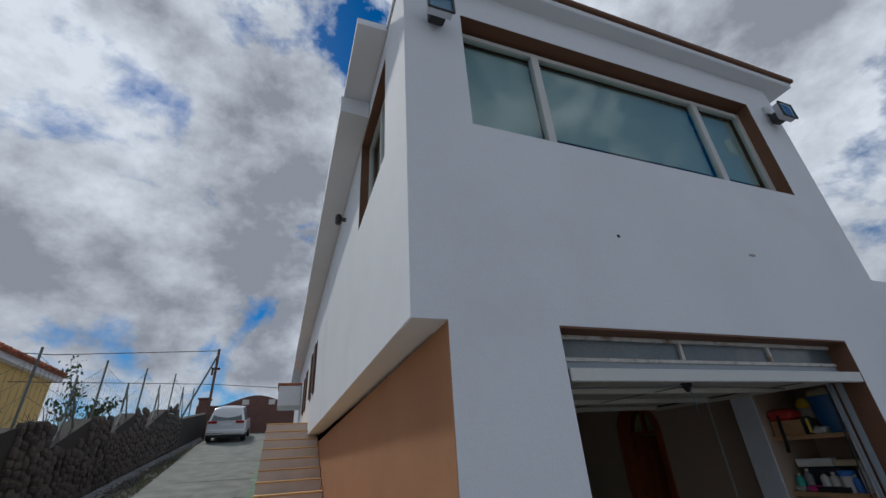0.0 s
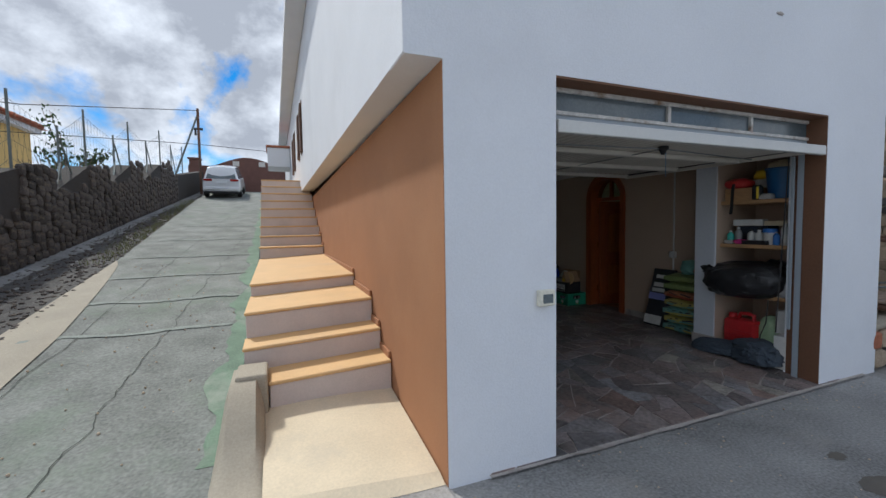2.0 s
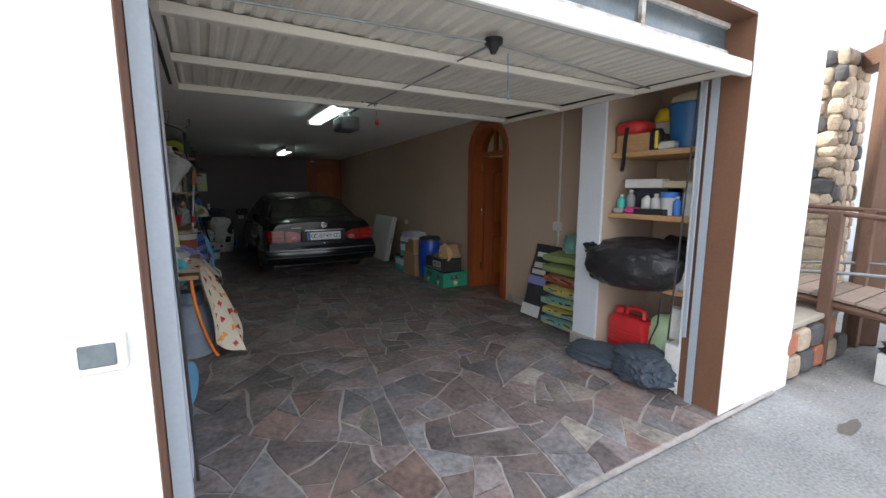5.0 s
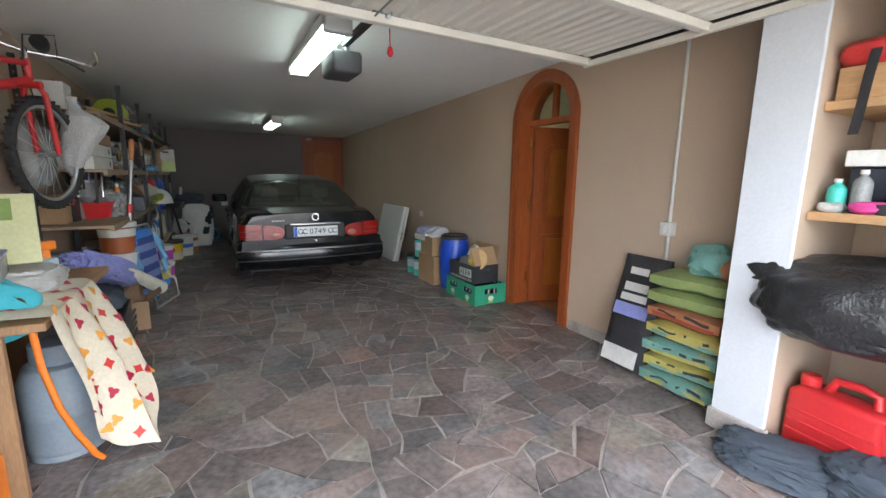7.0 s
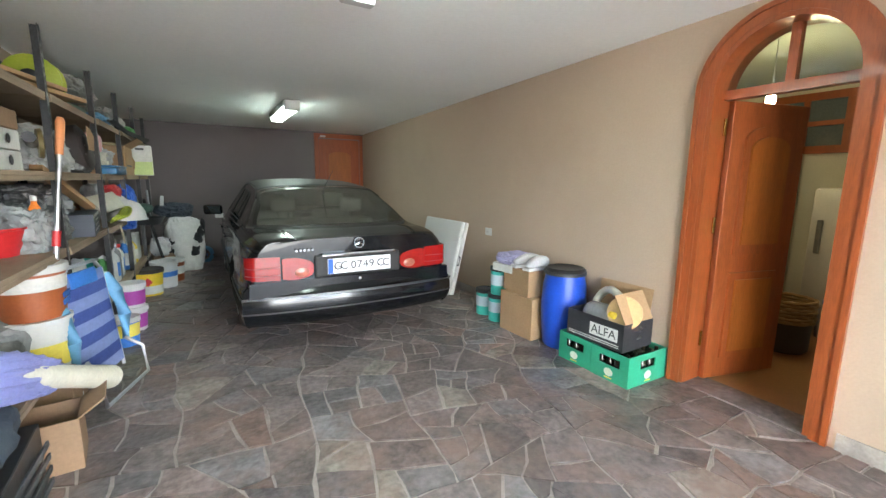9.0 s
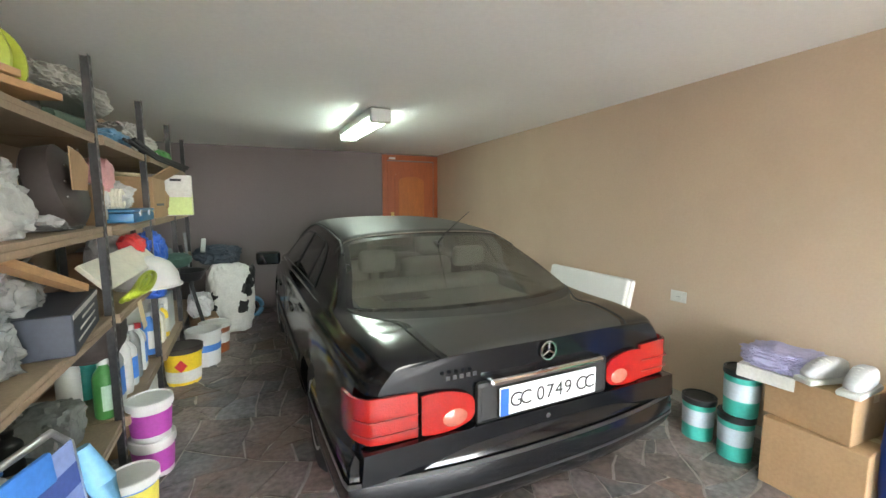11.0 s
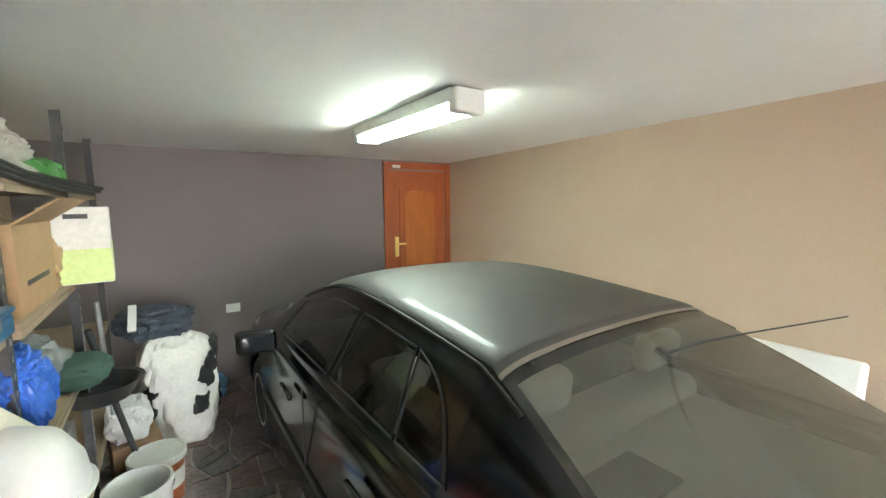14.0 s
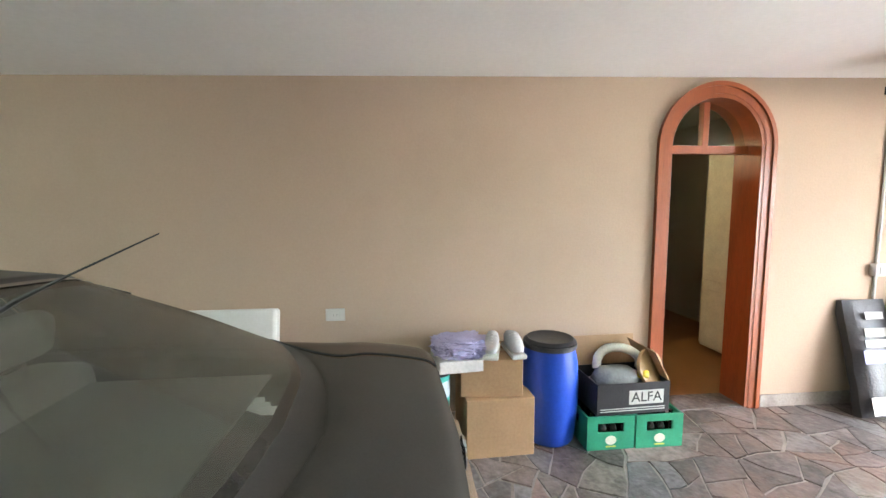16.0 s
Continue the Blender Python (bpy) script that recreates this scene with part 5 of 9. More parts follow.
def bottle(label, at, r, h, body, cap, band=None, square=False, rz=0.0, name="bottle"):
    t = thing(name, label, "bottle", at, rz)
    n = 4 if square else 16
    prof = [(r * 0.9, 0), (r, h * 0.04), (r, h * 0.68), (r * 0.85, h * 0.76), (r * 0.38, h * 0.86), (r * 0.38, h * 0.9)]
    part("body", moved(lathe(prof, n), pose(0, 0, 0, 0, 0, 45 if square else 0)), body, t, smooth=not square)
    part("cap", lathe([(r * 0.45, h * 0.9), (r * 0.45, h * 0.99), (r * 0.36, h)], 12), cap, t, smooth=True)
    if band:
        rr = r + 0.0015
        if square:
            part("label", box(rr * 0.707, rr * 0.707 + 0.002, -r * 0.55, r * 0.55, h * 0.15, h * 0.58), band, t)
        else:
            part("label", sheet(lambda u, v: (rr * math.cos(-1.6 + u * 3.4), rr * math.sin(-1.6 + u * 3.4), h * 0.15 + v * h * 0.42), 16, 1, 0.001), band, t)
    return t


def carton(label, at, sx, sy, sz, mat="cardboard", rz=0.0, flaps=False, tape=True, name="cardboard_box", bars=None):
    t = thing(name, label, "box", at, rz)
    if flaps:
        w = 0.006
        for a in ((-sx / 2, sx / 2, -sy / 2, -sy / 2 + w), (-sx / 2, sx / 2, sy / 2 - w, sy / 2), (-sx / 2, -sx / 2 + w, -sy / 2 + w, sy / 2 - w), (sx / 2 - w, sx / 2, -sy / 2 + w, sy / 2 - w)):
            part("side", box(*a, 0, sz), mat, t)
        part("base", box(-sx / 2 + w, sx / 2 - w, -sy / 2 + w, sy / 2 - w, 0, w), mat, t)
        for sgn, ang in ((1, 35), (-1, 60)):
            part("flap", moved(box(0, sx * 0.4, -sy / 2, sy / 2, -0.003, 0.003), pose(sgn * sx / 2, 0, sz, 0, -ang if sgn > 0 else ang - 180, 0)), mat, t)
    else:
        part("body", box(-sx / 2, sx / 2, -sy / 2, sy / 2, 0, sz, 0.004), mat, t)
        if tape:
            part("tape", box(-0.025, 0.025, -sy / 2 - 0.001, sy / 2 + 0.001, sz * 0.82, sz + 0.001), flat("tape", (0.5, 0.36, 0.2), 0.3), t)
    if bars:
        for k in range(bars):
            part("print", box(sx / 2, sx / 2 + 0.0015, -sy * 0.3, sy * (0.28 - 0.12 * (k % 2)), sz * (0.3 + 0.12 * k), sz * (0.36 + 0.12 * k)), "ink", t)
    return t


def soft(name, label, category, at, size, mat, seed, rz=0.0, rough=0.3, sub=3, freq=3.0, squash=0.25, fold=0.15, tilt=0.0):
    return single(name, lump(*size, seed, rough, sub, freq, squash, fold), mat, label, category, pose(*at, tilt, 0, rz), smooth=True)


flat("cardboard", (0.38, 0.24, 0.13), 0.8, scale=5, stain=(0.34, 0.21, 0.11))
flat("cardboard_dark", (0.27, 0.17, 0.1), 0.8, scale=5)
flat("bag_black", (0.02, 0.02, 0.022), 0.3, scale=14, bump=0.6)
flat("bag_white", (0.46, 0.46, 0.45), 0.45, scale=14, bump=0.5)
flat("bag_clear", (0.25, 0.26, 0.26), 0.25, scale=14, bump=0.5)
flat("bag_blue", (0.03, 0.12, 0.5), 0.4, scale=12, bump=0.4)
flat("bag_pink", (0.7, 0.36, 0.36), 0.5, scale=12, bump=0.4)
flat("bag_red", (0.5, 0.03, 0.03), 0.45, scale=12, bump=0.4)
flat("cyan", (0.06, 0.45, 0.54), 0.8, scale=6, bump=0.3)
flat("lilac", (0.24, 0.26, 0.55), 0.5, scale=6, bump=0.35)
flat("plastic_red", (0.55, 0.025, 0.03), 0.4)
flat("plastic_green", (0.03, 0.3, 0.17), 0.42)
flat("plastic_olive", (0.17, 0.26, 0.07), 0.5)
flat("plastic_orange", (0.72, 0.19, 0.02), 0.5)
flat("plastic_yellow", (0.75, 0.52, 0.03), 0.45)
flat("plastic_blue", (0.015, 0.075, 0.5), 0.35)
flat("tub_blue", (0.02, 0.12, 0.3), 0.4)
flat("teal", (0.05, 0.45, 0.38), 0.45)
flat("paint_brown", (0.33, 0.09, 0.03), 0.45)
flat("label_purple", (0.35, 0.05, 0.3), 0.5)
flat("label_blue", (0.05, 0.2, 0.6), 0.5)
flat("label_yellow", (0.75, 0.62, 0.1), 0.5)
flat("cloth_navy", (0.045, 0.06, 0.08), 0.85, scale=12, bump=0.3, stain=(0.1, 0.11, 0.12))
flat("cream_plastic", (0.72, 0.69, 0.58), 0.45)
flat("gas_grey", (0.24, 0.29, 0.34), 0.5, scale=7, stain=(0.36, 0.36, 0.36))
flat("sack_green", (0.2, 0.25, 0.09), 0.6, scale=16, bump=0.4, stain=(0.3, 0.3, 0.16))
flat("sack_orange", (0.4, 0.16, 0.08), 0.6, scale=16, bump=0.4, stain=(0.42, 0.28, 0.2))
flat("sack_yellow", (0.42, 0.36, 0.1), 0.6, scale=16, bump=0.4)
flat("sack_teal", (0.14, 0.3, 0.26), 0.6, scale=16, bump=0.4, stain=(0.45, 0.42, 0.14), amount=0.9)
flat("sack_black", (0.03, 0.03, 0.034), 0.45, scale=12, bump=0.3)
flat("net_green", (0.1, 0.16, 0.125), 0.7, scale=12, bump=0.5)
flat("blue_case", (0.015, 0.13, 0.28), 0.35)
flat("dark_box", (0.03, 0.038, 0.055), 0.5)
flat("leather", (0.045, 0.035, 0.032), 0.55)
flat("lime", (0.36, 0.42, 0.04), 0.5)
flat("skin_wood", (0.55, 0.36, 0.17), 0.5, stretch=(1, 5, 5))
flat("paper", (0.6, 0.59, 0.56), 0.7)
flat("denim_stripe", (0.045, 0.08, 0.28), 0.8, scale=20)
flat("denim_pale", (0.2, 0.26, 0.5), 0.8, scale=20)
flat("pale_blue", (0.13, 0.33, 0.52), 0.5)
flat("beige", (0.6, 0.5, 0.33), 0.7)

# ---- right wall: switch, conduit, socket ----
conduit = thing("wall_conduit", "white plastic conduit with a switch box on the tan wall", "conduit", (GX1, 3.79, 0))
part("pipe", tube([(-0.012, 0, 0.84), (-0.012, 0, 2.46)], 0.011, 10), "pvc", conduit, smooth=True)
sb = part("switch_box", box(-0.05, -0.001, -0.045, 0.045, 1.09, 1.18, 0.008, 2), "pvc", conduit, smooth=True)
part("rocker", box(-0.058, -0.05, -0.02, 0.02, 1.105, 1.165, 0.004), "pvc", sb)


def socket(m, label):
    t = thing("wall_socket", label, "socket", m=m, group="wall sockets")
    part("plate", box(-0.06, 0.06, -0.009, -0.001, -0.04, 0.04, 0.004), "pvc", t)
    for x in (0.0,):
        ins = part("insert", box(x - 0.028, x + 0.028, -0.013, -0.009, -0.028, 0.028, 0.003), "pvc", t)
        for dx in (-0.009, 0.009):
            part("pin_hole", lathe([(0.003, 0), (0.003, 0.001)], 8, m=pose(x + dx, -0.0132, 0, 90)), "ink", ins)
    return t


socket(pose(GX1, 7.6, 0.92, 0, 0, -90), "white double wall socket on the tan wall")
socket(pose(2.67, GYB, 0.86, 0, 0, 0), "white double wall socket on the mauve back wall")

# ---- sacks by the pillar ----
def flat_sack(label, at, sx, sy, sz, mat, seed, rz=0.0):
    bm = bmesh.new()
    add_box(bm, -sx / 2, sx / 2, -sy / 2, sy / 2, 0, sz)
    bmesh.ops.subdivide_edges(bm, edges=bm.edges[:], cuts=5, use_grid_fill=True)
    for v in bm.verts:
        ex, ey = abs(v.co.x) / (sx / 2), abs(v.co.y) / (sy / 2)
        pinch = 1 - 0.55 * max(ex ** 4, ey ** 6)
        v.co.z = sz / 2 + (v.co.z - sz / 2) * pinch + 0.012 * noise.noise(v.co * 7 + Vector((seed, 0, 0)))
        v.co.x += 0.015 * noise.noise(v.co * 5 + Vector((0, seed, 0)))
        v.co.y += 0.015 * noise.noise(v.co * 5 + Vector((0, 0, seed)))
    return single("cement_sack", bm, mat, label, "sack", pose(*at, 0, 0, rz), "stacked sacks", True)


flat("print_red_dim", (0.3, 0.06, 0.03), 0.6)
SACKS = (("teal and yellow paper cement sack at the bottom of the stack", "sack_teal"), ("yellow printed cement sack in the stack", "sack_yellow"), ("teal and yellow paper cement sack in the stack", "sack_teal"),
         ("yellow printed cement sack in the stack", "sack_yellow"), ("orange printed mortar sack in the stack", "sack_orange"), ("dusty green plastic sack near the top of the stack", "sack_green"),
         ("dusty green plastic sack on top of the stack", "sack_green"))
z = 0.142
for k, (lab, mt) in enumerate(SACKS):
    sk = flat_sack(lab, (5.0 + 0.012 * math.sin(k * 2.1), 3.48 + 0.01 * math.cos(k * 3), z), 0.27, 0.46, 0.115, mt, k * 1.7, 3 * math.sin(k * 1.3))
    if k < 5:
        pm = ("sack_yellow", "sack_teal", "sack_yellow", "sack_teal", "print_red_dim")[k]
        for q, (ya, yb, za, zb, pk) in enumerate(((-0.2, 0.19, 0.03, 0.052, pm), (-0.17, -0.02, 0.06, 0.078, "sack_black"), (0.03, 0.15, 0.062, 0.074, "sack_black"))):
            part("print", sheet(lambda u, v: (-0.139 - 0.004 * math.cos(5 * u), ya + (yb - ya) * u, za + (zb - za) * v + 0.008 * math.sin(4 * u + k)), 10, 1, 0.002), pk, sk)
    z += 0.108
soft("folded_sack", "rumpled yellow-green sack lying on the sack stack", "sack", (5.02, 3.42, z), (0.2, 0.24, 0.2), "sack_teal", 3, rough=0.25, sub=4, fold=0.3)
soft("orange_bag", "small orange bag tucked on the sack stack", "bag", (5.0, 3.3, z), (0.14, 0.14, 0.13), "sack_orange", 8, sub=3)
bs = thing("leaning_sack", "black plastic sack with white print leaning on the wall", "sack", m=pose(4.93, 3.9, 0.145, 0, 15, 0))
bm = bmesh.new()
add_box(bm, -0.07, 0.07, -0.17, 0.17, 0, 0.8)
bmesh.ops.subdivide_edges(bm, edges=bm.edges[:], cuts=7, use_grid_fill=True)
for v in bm.verts:
    e = max((abs(v.co.y) / 0.17) ** 4, (abs(v.co.z - 0.4) / 0.4) ** 8)
    v.co.x *= 1 - 0.6 * e
    v.co.x += 0.01 * noise.noise(v.co * 8)
    v.co.y += 0.012 * noise.noise(v.co * 6 + Vector((4, 4, 4)))
part("body", bm, "sack_black", bs, smooth=True)
for zz, hh, mt, w in ((0.02, 0.12, "paper", 0.27), (0.36, 0.09, "lilac", 0.26), (0.47, 0.05, "paper", 0.2), (0.54, 0.06, "paper", 0.18), (0.66, 0.05, "paper", 0.14)):
    part("print", sheet(lambda u, v, zz=zz, hh=hh, w=w: (-0.071 + 0.01 * noise.noise((0, u * 2, zz * 8)) - 0.006, -w / 2 + w * u, zz + hh * v), 8, 2, 0.002), mt, bs)

# ---- alcove shelves and what they hold ----
for zz, lab in ((1.81, "upper"), (1.325, "middle"), (0.785, "lower")):
    single("alcove_shelf", box(4.865, 5.495, 2.285, 2.97, zz - 0.04, zz, 0.004), "wood_pine", "varnished pine %s shelf across the alcove" % lab, "shelf", group="alcove shelves")


def tub(label, at, r, h, mat):
    t = thing("plastic_tub", label, "tub", at)
    part("body", lathe([(r * 0.8, 0), (r * 0.98, h * 0.96), (r * 1.06, h * 0.97), (r * 1.06, h), (r * 0.95, h), (r * 0.78, 0.02)], 28), mat, t, smooth=True)
    return t


tub("blue plastic tub standing on the upper alcove shelf", (5.1, 2.46, 1.81), 0.165, 0.33, "tub_blue")
soft("straw_bundle", "yellow rag bundle heaped in the blue tub", "rag", (5.1, 2.46, 2.06), (0.26, 0.26, 0.18), "beige", 5, sub=3)
carton("brown wooden box on the upper alcove shelf", (5.05, 2.8, 1.81), 0.3, 0.3, 0.14, "wood_pine", 0, tape=False, name="wooden_box")
soft("red_bag", "red zipped bag lying on the wooden box", "bag", (4.98, 2.84, 1.95), (0.24, 0.26, 0.12), "bag_red", 2, sub=3, rough=0.15)
single("black_strap", sheet(lambda u, v: (4.862 - 0.006 * math.sin(u * 6), 2.81 + 0.035 * v + 0.03 * u, 2.0 - 0.34 * u), 10, 1, 0.004), "black_plastic", "black webbing strap hanging from the red bag", "strap")
torch = thing("hand_lantern", "black and yellow hand lantern on the alcove shelf", "lantern", (4.93, 2.62, 1.81))
part("body", lathe([(0.045, 0), (0.05, 0.01), (0.05, 0.13), (0.035, 0.16)], 18), "black_plastic", torch, smooth=True)
part("grip", box(-0.055, -0.04, -0.04, -0.015, 0.01, 0.14, 0.006), "plastic_yellow", torch)
carton("white flat carton pushed back on the upper shelf", (5.3, 2.7, 1.81), 0.3, 0.34, 0.24, "paper", 0, tape=False)
soft("work_glove", "yellow and black glove heaped on the upper shelf", "gloves", (5.2, 2.66, 2.05), (0.2, 0.26, 0.12), "plastic_yellow", 4, sub=3)
soft("white_rag", "crumpled whitish rag on the upper shelf", "rag", (4.95, 2.53, 1.81), (0.14, 0.14, 0.07), "bag_white", 7, sub=3)
carton("long white carton on top of the shelf clutter", (5.05, 2.76, 1.53), 0.12, 0.3, 0.07, "paper", 8, tape=False)
carton("dark plastic case under the white carton", (5.15, 2.74, 1.325), 0.2, 0.32, 0.2, "dark_box", 0, tape=False, name="plastic_case")
bottle("teal spray can on the middle alcove shelf", (4.94, 2.9, 1.325), 0.035, 0.15, "teal", "pvc", name="spray_can")
bottle("grey spray bottle on the middle alcove shelf", (4.95, 2.82, 1.325), 0.035, 0.19, "bag_clear", "pvc", name="spray_bottle")
bottle("white jar with black lid on the alcove shelf", (4.98, 2.7, 1.325), 0.04, 0.16, "pvc", "black_plastic", name="jar")
bottle("white jar with green label on the alcove shelf", (4.98, 2.62, 1.325), 0.04, 0.16, "pvc", "pvc", "plastic_green", name="jar")
bucket("white tub with a blue printed label on the shelf", (4.98, 2.51, 1.325), 0.062, 0.16, "pvc", "label_blue", (0.03, 0.11, "paper"))
bottle("blue bottle with a white cap on the shelf", (4.95, 2.435, 1.325), 0.03, 0.14, "label_blue", "pvc")
bottle("tall white bottle on the middle alcove shelf", (4.97, 2.365, 1.325), 0.038, 0.23, "pvc", "pvc")
bottle("pale green bottle at the end of the shelf", (5.0, 2.295, 1.325), 0.035, 0.2, "bag_clear", "teal")
carton("yellow comb-like wooden brush box on the shelf", (5.12, 2.5, 1.53), 0.16, 0.3, 0.05, "beige", 0, tape=False, name="brush_box")
soft("pink_tape", "pink tape roll and cord on the shelf edge", "tape", (4.92, 2.78, 1.325), (0.09, 0.12, 0.06), flat("pink", (0.6, 0.05, 0.25), 0.5), 9, sub=3)
carton("black flat tool case on the shelf edge", (4.93, 2.62, 1.325), 0.1, 0.26, 0.045, "black_plastic", 0, tape=False, name="tool_case")
soft("white_cloth_roll", "white rolled cloth on the shelf edge", "cloth", (4.94, 2.91, 1.325), (0.1, 0.1, 0.05), "bag_white", 11, sub=3)
soft("rubbish_bag", "full black rubbish bag slumped over the lower shelf edge", "bag", (4.95, 2.72, 0.74), (0.55, 0.84, 0.42), "bag_black", 2.3, rz=8, rough=0.16, sub=5, freq=1.7, squash=0.15, fold=0.1)
single("bag_neck", moved(lump(0.2, 0.34, 0.2, 6, 0.2, 4, 2, 0.0, 0.15), pose(4.84, 3.02, 0.92, 14, 10, 10)), "bag_black", "gathered neck of a black rubbish bag", "bag", smooth=True)
soft("rubbish_bag", "small black rubbish bag behind the larger one", "bag", (5.22, 2.52, 0.785), (0.36, 0.4, 0.36), "bag_black", 4.4, rough=0.25, sub=4, fold=0.25)
soft("plastic_bag", "whitish knotted plastic bag on the lower shelf", "bag", (4.94, 2.36, 0.785), (0.2, 0.2, 0.25), "bag_white", 6.1, rough=0.25, sub=4, fold=0.25)


def jerrycan():
    t = thing("jerrycan", "red plastic fuel jerrycan standing under the alcove shelf", "jerrycan", (4.98, 2.76, 0.14), 82)
    bm = box(-0.19, 0.19, -0.085, 0.085, 0, 0.33, 0.035, 3)
    for v in bm.verts:
        if v.co.z > 0.2:
            v.co.x = v.co.x * 0.97 - 0.02 * (v.co.z > 0.31)
    part("body", bm, "plastic_red", t, smooth=True)
    part("handle", tube([(-0.13, 0, 0.31), (-0.12, 0, 0.385), (-0.06, 0, 0.4), (0.03, 0, 0.39), (0.06, 0, 0.32)], 0.02, 10), "plastic_red", t, smooth=True)
    part("cap", lathe([(0.04, 0.32), (0.042, 0.37), (0.034, 0.38)], 16, at=(0.13, 0, 0)), "plastic_red", t, "red screw cap", True)
    for k in range(3):
        part("rib", box(-0.17, 0.17, -0.089, 0.089, 0.09 + k * 0.055, 0.105 + k * 0.055, 0.005), "plastic_red", t)
    return t


jerrycan()
soft("fertiliser_bag", "pale green and white paper bag slumped by the jerrycan", "sack", (5.02, 2.5, 0.13), (0.2, 0.2, 0.44), flat("pale_green", (0.36, 0.5, 0.3), 0.6, scale=12, bump=0.4, stain=(0.6, 0.55, 0.42)), 3.3, rough=0.18, sub=4)
soft("work_clothes", "dirty navy work clothes dropped on the floor by the pillar", "clothes", (4.72, 2.86, 0.1), (0.34, 0.5, 0.14), "cloth_navy", 5.1, rz=20, rough=0.24, sub=5, freq=2.6, fold=0.26)
soft("work_clothes", "crumpled dark blue overalls heaped on the floor", "clothes", (4.78, 2.5, 0.08), (0.38, 0.44, 0.24), "cloth_navy", 7.9, rz=-20, rough=0.22, sub=5, freq=2.6, fold=0.26)
carton("tall white carton standing at the alcove end", (4.9, 2.3, 0.06), 0.2, 0.11, 0.34, "paper", 4, tape=False, bars=2)
carton("narrow white carton leaning on the other box", (4.96, 2.36, 0.4), 0.08, 0.1, 0.24, "paper", 14, tape=False, bars=3)
single("power_lead", tube([(4.87, 2.45, 0.76), (4.86, 2.46, 0.5), (4.84, 2.5, 0.36), (4.8, 2.48, 0.3)], 0.006, 8), "rubber", "black power lead hanging from the lower shelf", "cable", smooth=True)

# ---- along the right wall ----
def crate(at):
    t = thing("bottle_crate", "green plastic bottle crate with empty bottles on the floor", "crate", at, group="bottle crates")
    sx, sy, h, w = 0.4, 0.295, 0.205, 0.012
    for x0, x1, y0, y1, holes in ((-sx / 2, -sx / 2 + w, -sy / 2, sy / 2, "x"), (sx / 2 - w, sx / 2, -sy / 2, sy / 2, "x"), (-sx / 2 + w, sx / 2 - w, -sy / 2, -sy / 2 + w, "y"), (-sx / 2 + w, sx / 2 - w, sy / 2 - w, sy / 2, "y")):
        bm = bmesh.new()
        if holes == "x":
            add_box(bm, x0, x1, y0, y1, 0, 0.105)
            add_box(bm, x0, x1, y0, y1, 0.165, h)
            add_box(bm, x0, x1, y0, y0 + 0.065, 0.105, 0.165)
            add_box(bm, x0, x1, y1 - 0.065, y1, 0.105, 0.165)
        else:
            add_box(bm, x0, x1, y0, y1, 0, 0.105)
            add_box(bm, x0, x1, y0, y1, 0.165, h)
            add_box(bm, x0, x0 + 0.11, y0, y1, 0.105, 0.165)
            add_box(bm, x1 - 0.11, x1, y0, y1, 0.105, 0.165)
        part("side", bm, "plastic_green", t)
    part("base", box(-sx / 2 + w, sx / 2 - w, -sy / 2 + w, sy / 2 - w, 0, 0.012), "plastic_green", t)
    for a, b in (((-sx / 2 - 0.001, 0, 0.07), "x"), ((0, -sy / 2 - 0.001, 0.07), "y")):
        lg = [(0.035 * math.cos(2 * math.pi * k / 14), 0.028 * math.sin(2 * math.pi * k / 14) + 0.06) for k in range(14)]
        part("emblem", prism(lg, -0.0015, "x" if b == "x" else "y", a[0] if b == "x" else a[1]), "cream_plastic", t)
        part("emblem_bar", box(-sx / 2 - 0.004, -sx / 2 - 0.002, -0.03, 0.03, 0.018, 0.026) if b == "x" else box(-0.03, 0.03, -sy / 2 - 0.004, -sy / 2 - 0.002, 0.018, 0.026), "label_yellow", t)
    for i in range(5):
        for j in range(4):
            bt = part("bottle", lathe([(0.028, 0.014), (0.03, 0.02), (0.03, 0.12), (0.013, 0.16), (0.012, 0.2), (0.014, 0.205), (0.01, 0.207)], 10, at=(-0.15 + 0.075 * i, -0.1 + 0.066 * j, 0)), "bottle_glass", t, smooth=True)
    return t


M["bottle_glass"] = material("brown-green bottle glass", (0.012, 0.016, 0.008), 0.12, vary=0.1, bump=0, coat=0.4)
c1 = crate((4.93, 5.655, 0.155))
copy_thing(c1, pose(4.935, 5.957, 0.155))
alfa = thing("open_carton", "black open carton lettered ALFA with fan parts on the crates", "box", (4.91, 5.82, 0.362), 2)
for a in ((-0.16, -0.154, -0.23, 0.23), (0.154, 0.16, -0.23, 0.23), (-0.154, 0.154, -0.23, -0.224), (-0.154, 0.154, 0.224, 0.23)):
    part("side", box(*a, 0, 0.19), "sack_black", alfa, "glossy black printed cardboard")
part("base", box(-0.154, 0.154, -0.224, 0.224, 0, 0.006), "cardboard", alfa)
part("label_panel", box(-0.1635, -0.161, -0.19, 0.03, 0.06, 0.145), "paper", alfa)
lettering("label_text", "ALFA", 0.085, "ink", alfa, pose(-0.1645, -0.08, 0.102, 90, 0, -90))
for k in range(2):
    part("print_line", box(-0.1635, -0.161, -0.2, 0.21, 0.022 + k * 0.014, 0.027 + k * 0.014), "paper", alfa)
part("flap", moved(box(-0.15, 0.15, 0, 0.2, -0.003, 0.003), pose(0, -0.23, 0.19, -118, 0, 0) @ Matrix.Diagonal((1, -1, 1, 1))), "cardboard", alfa, "drooping brown flap")
part("flap", moved(box(-0.003, 0.003, -0.2, 0.22, 0, 0.2), pose(0.16, 0, 0.18, 0, 8, 0)), "cardboard", alfa, "raised brown flap")
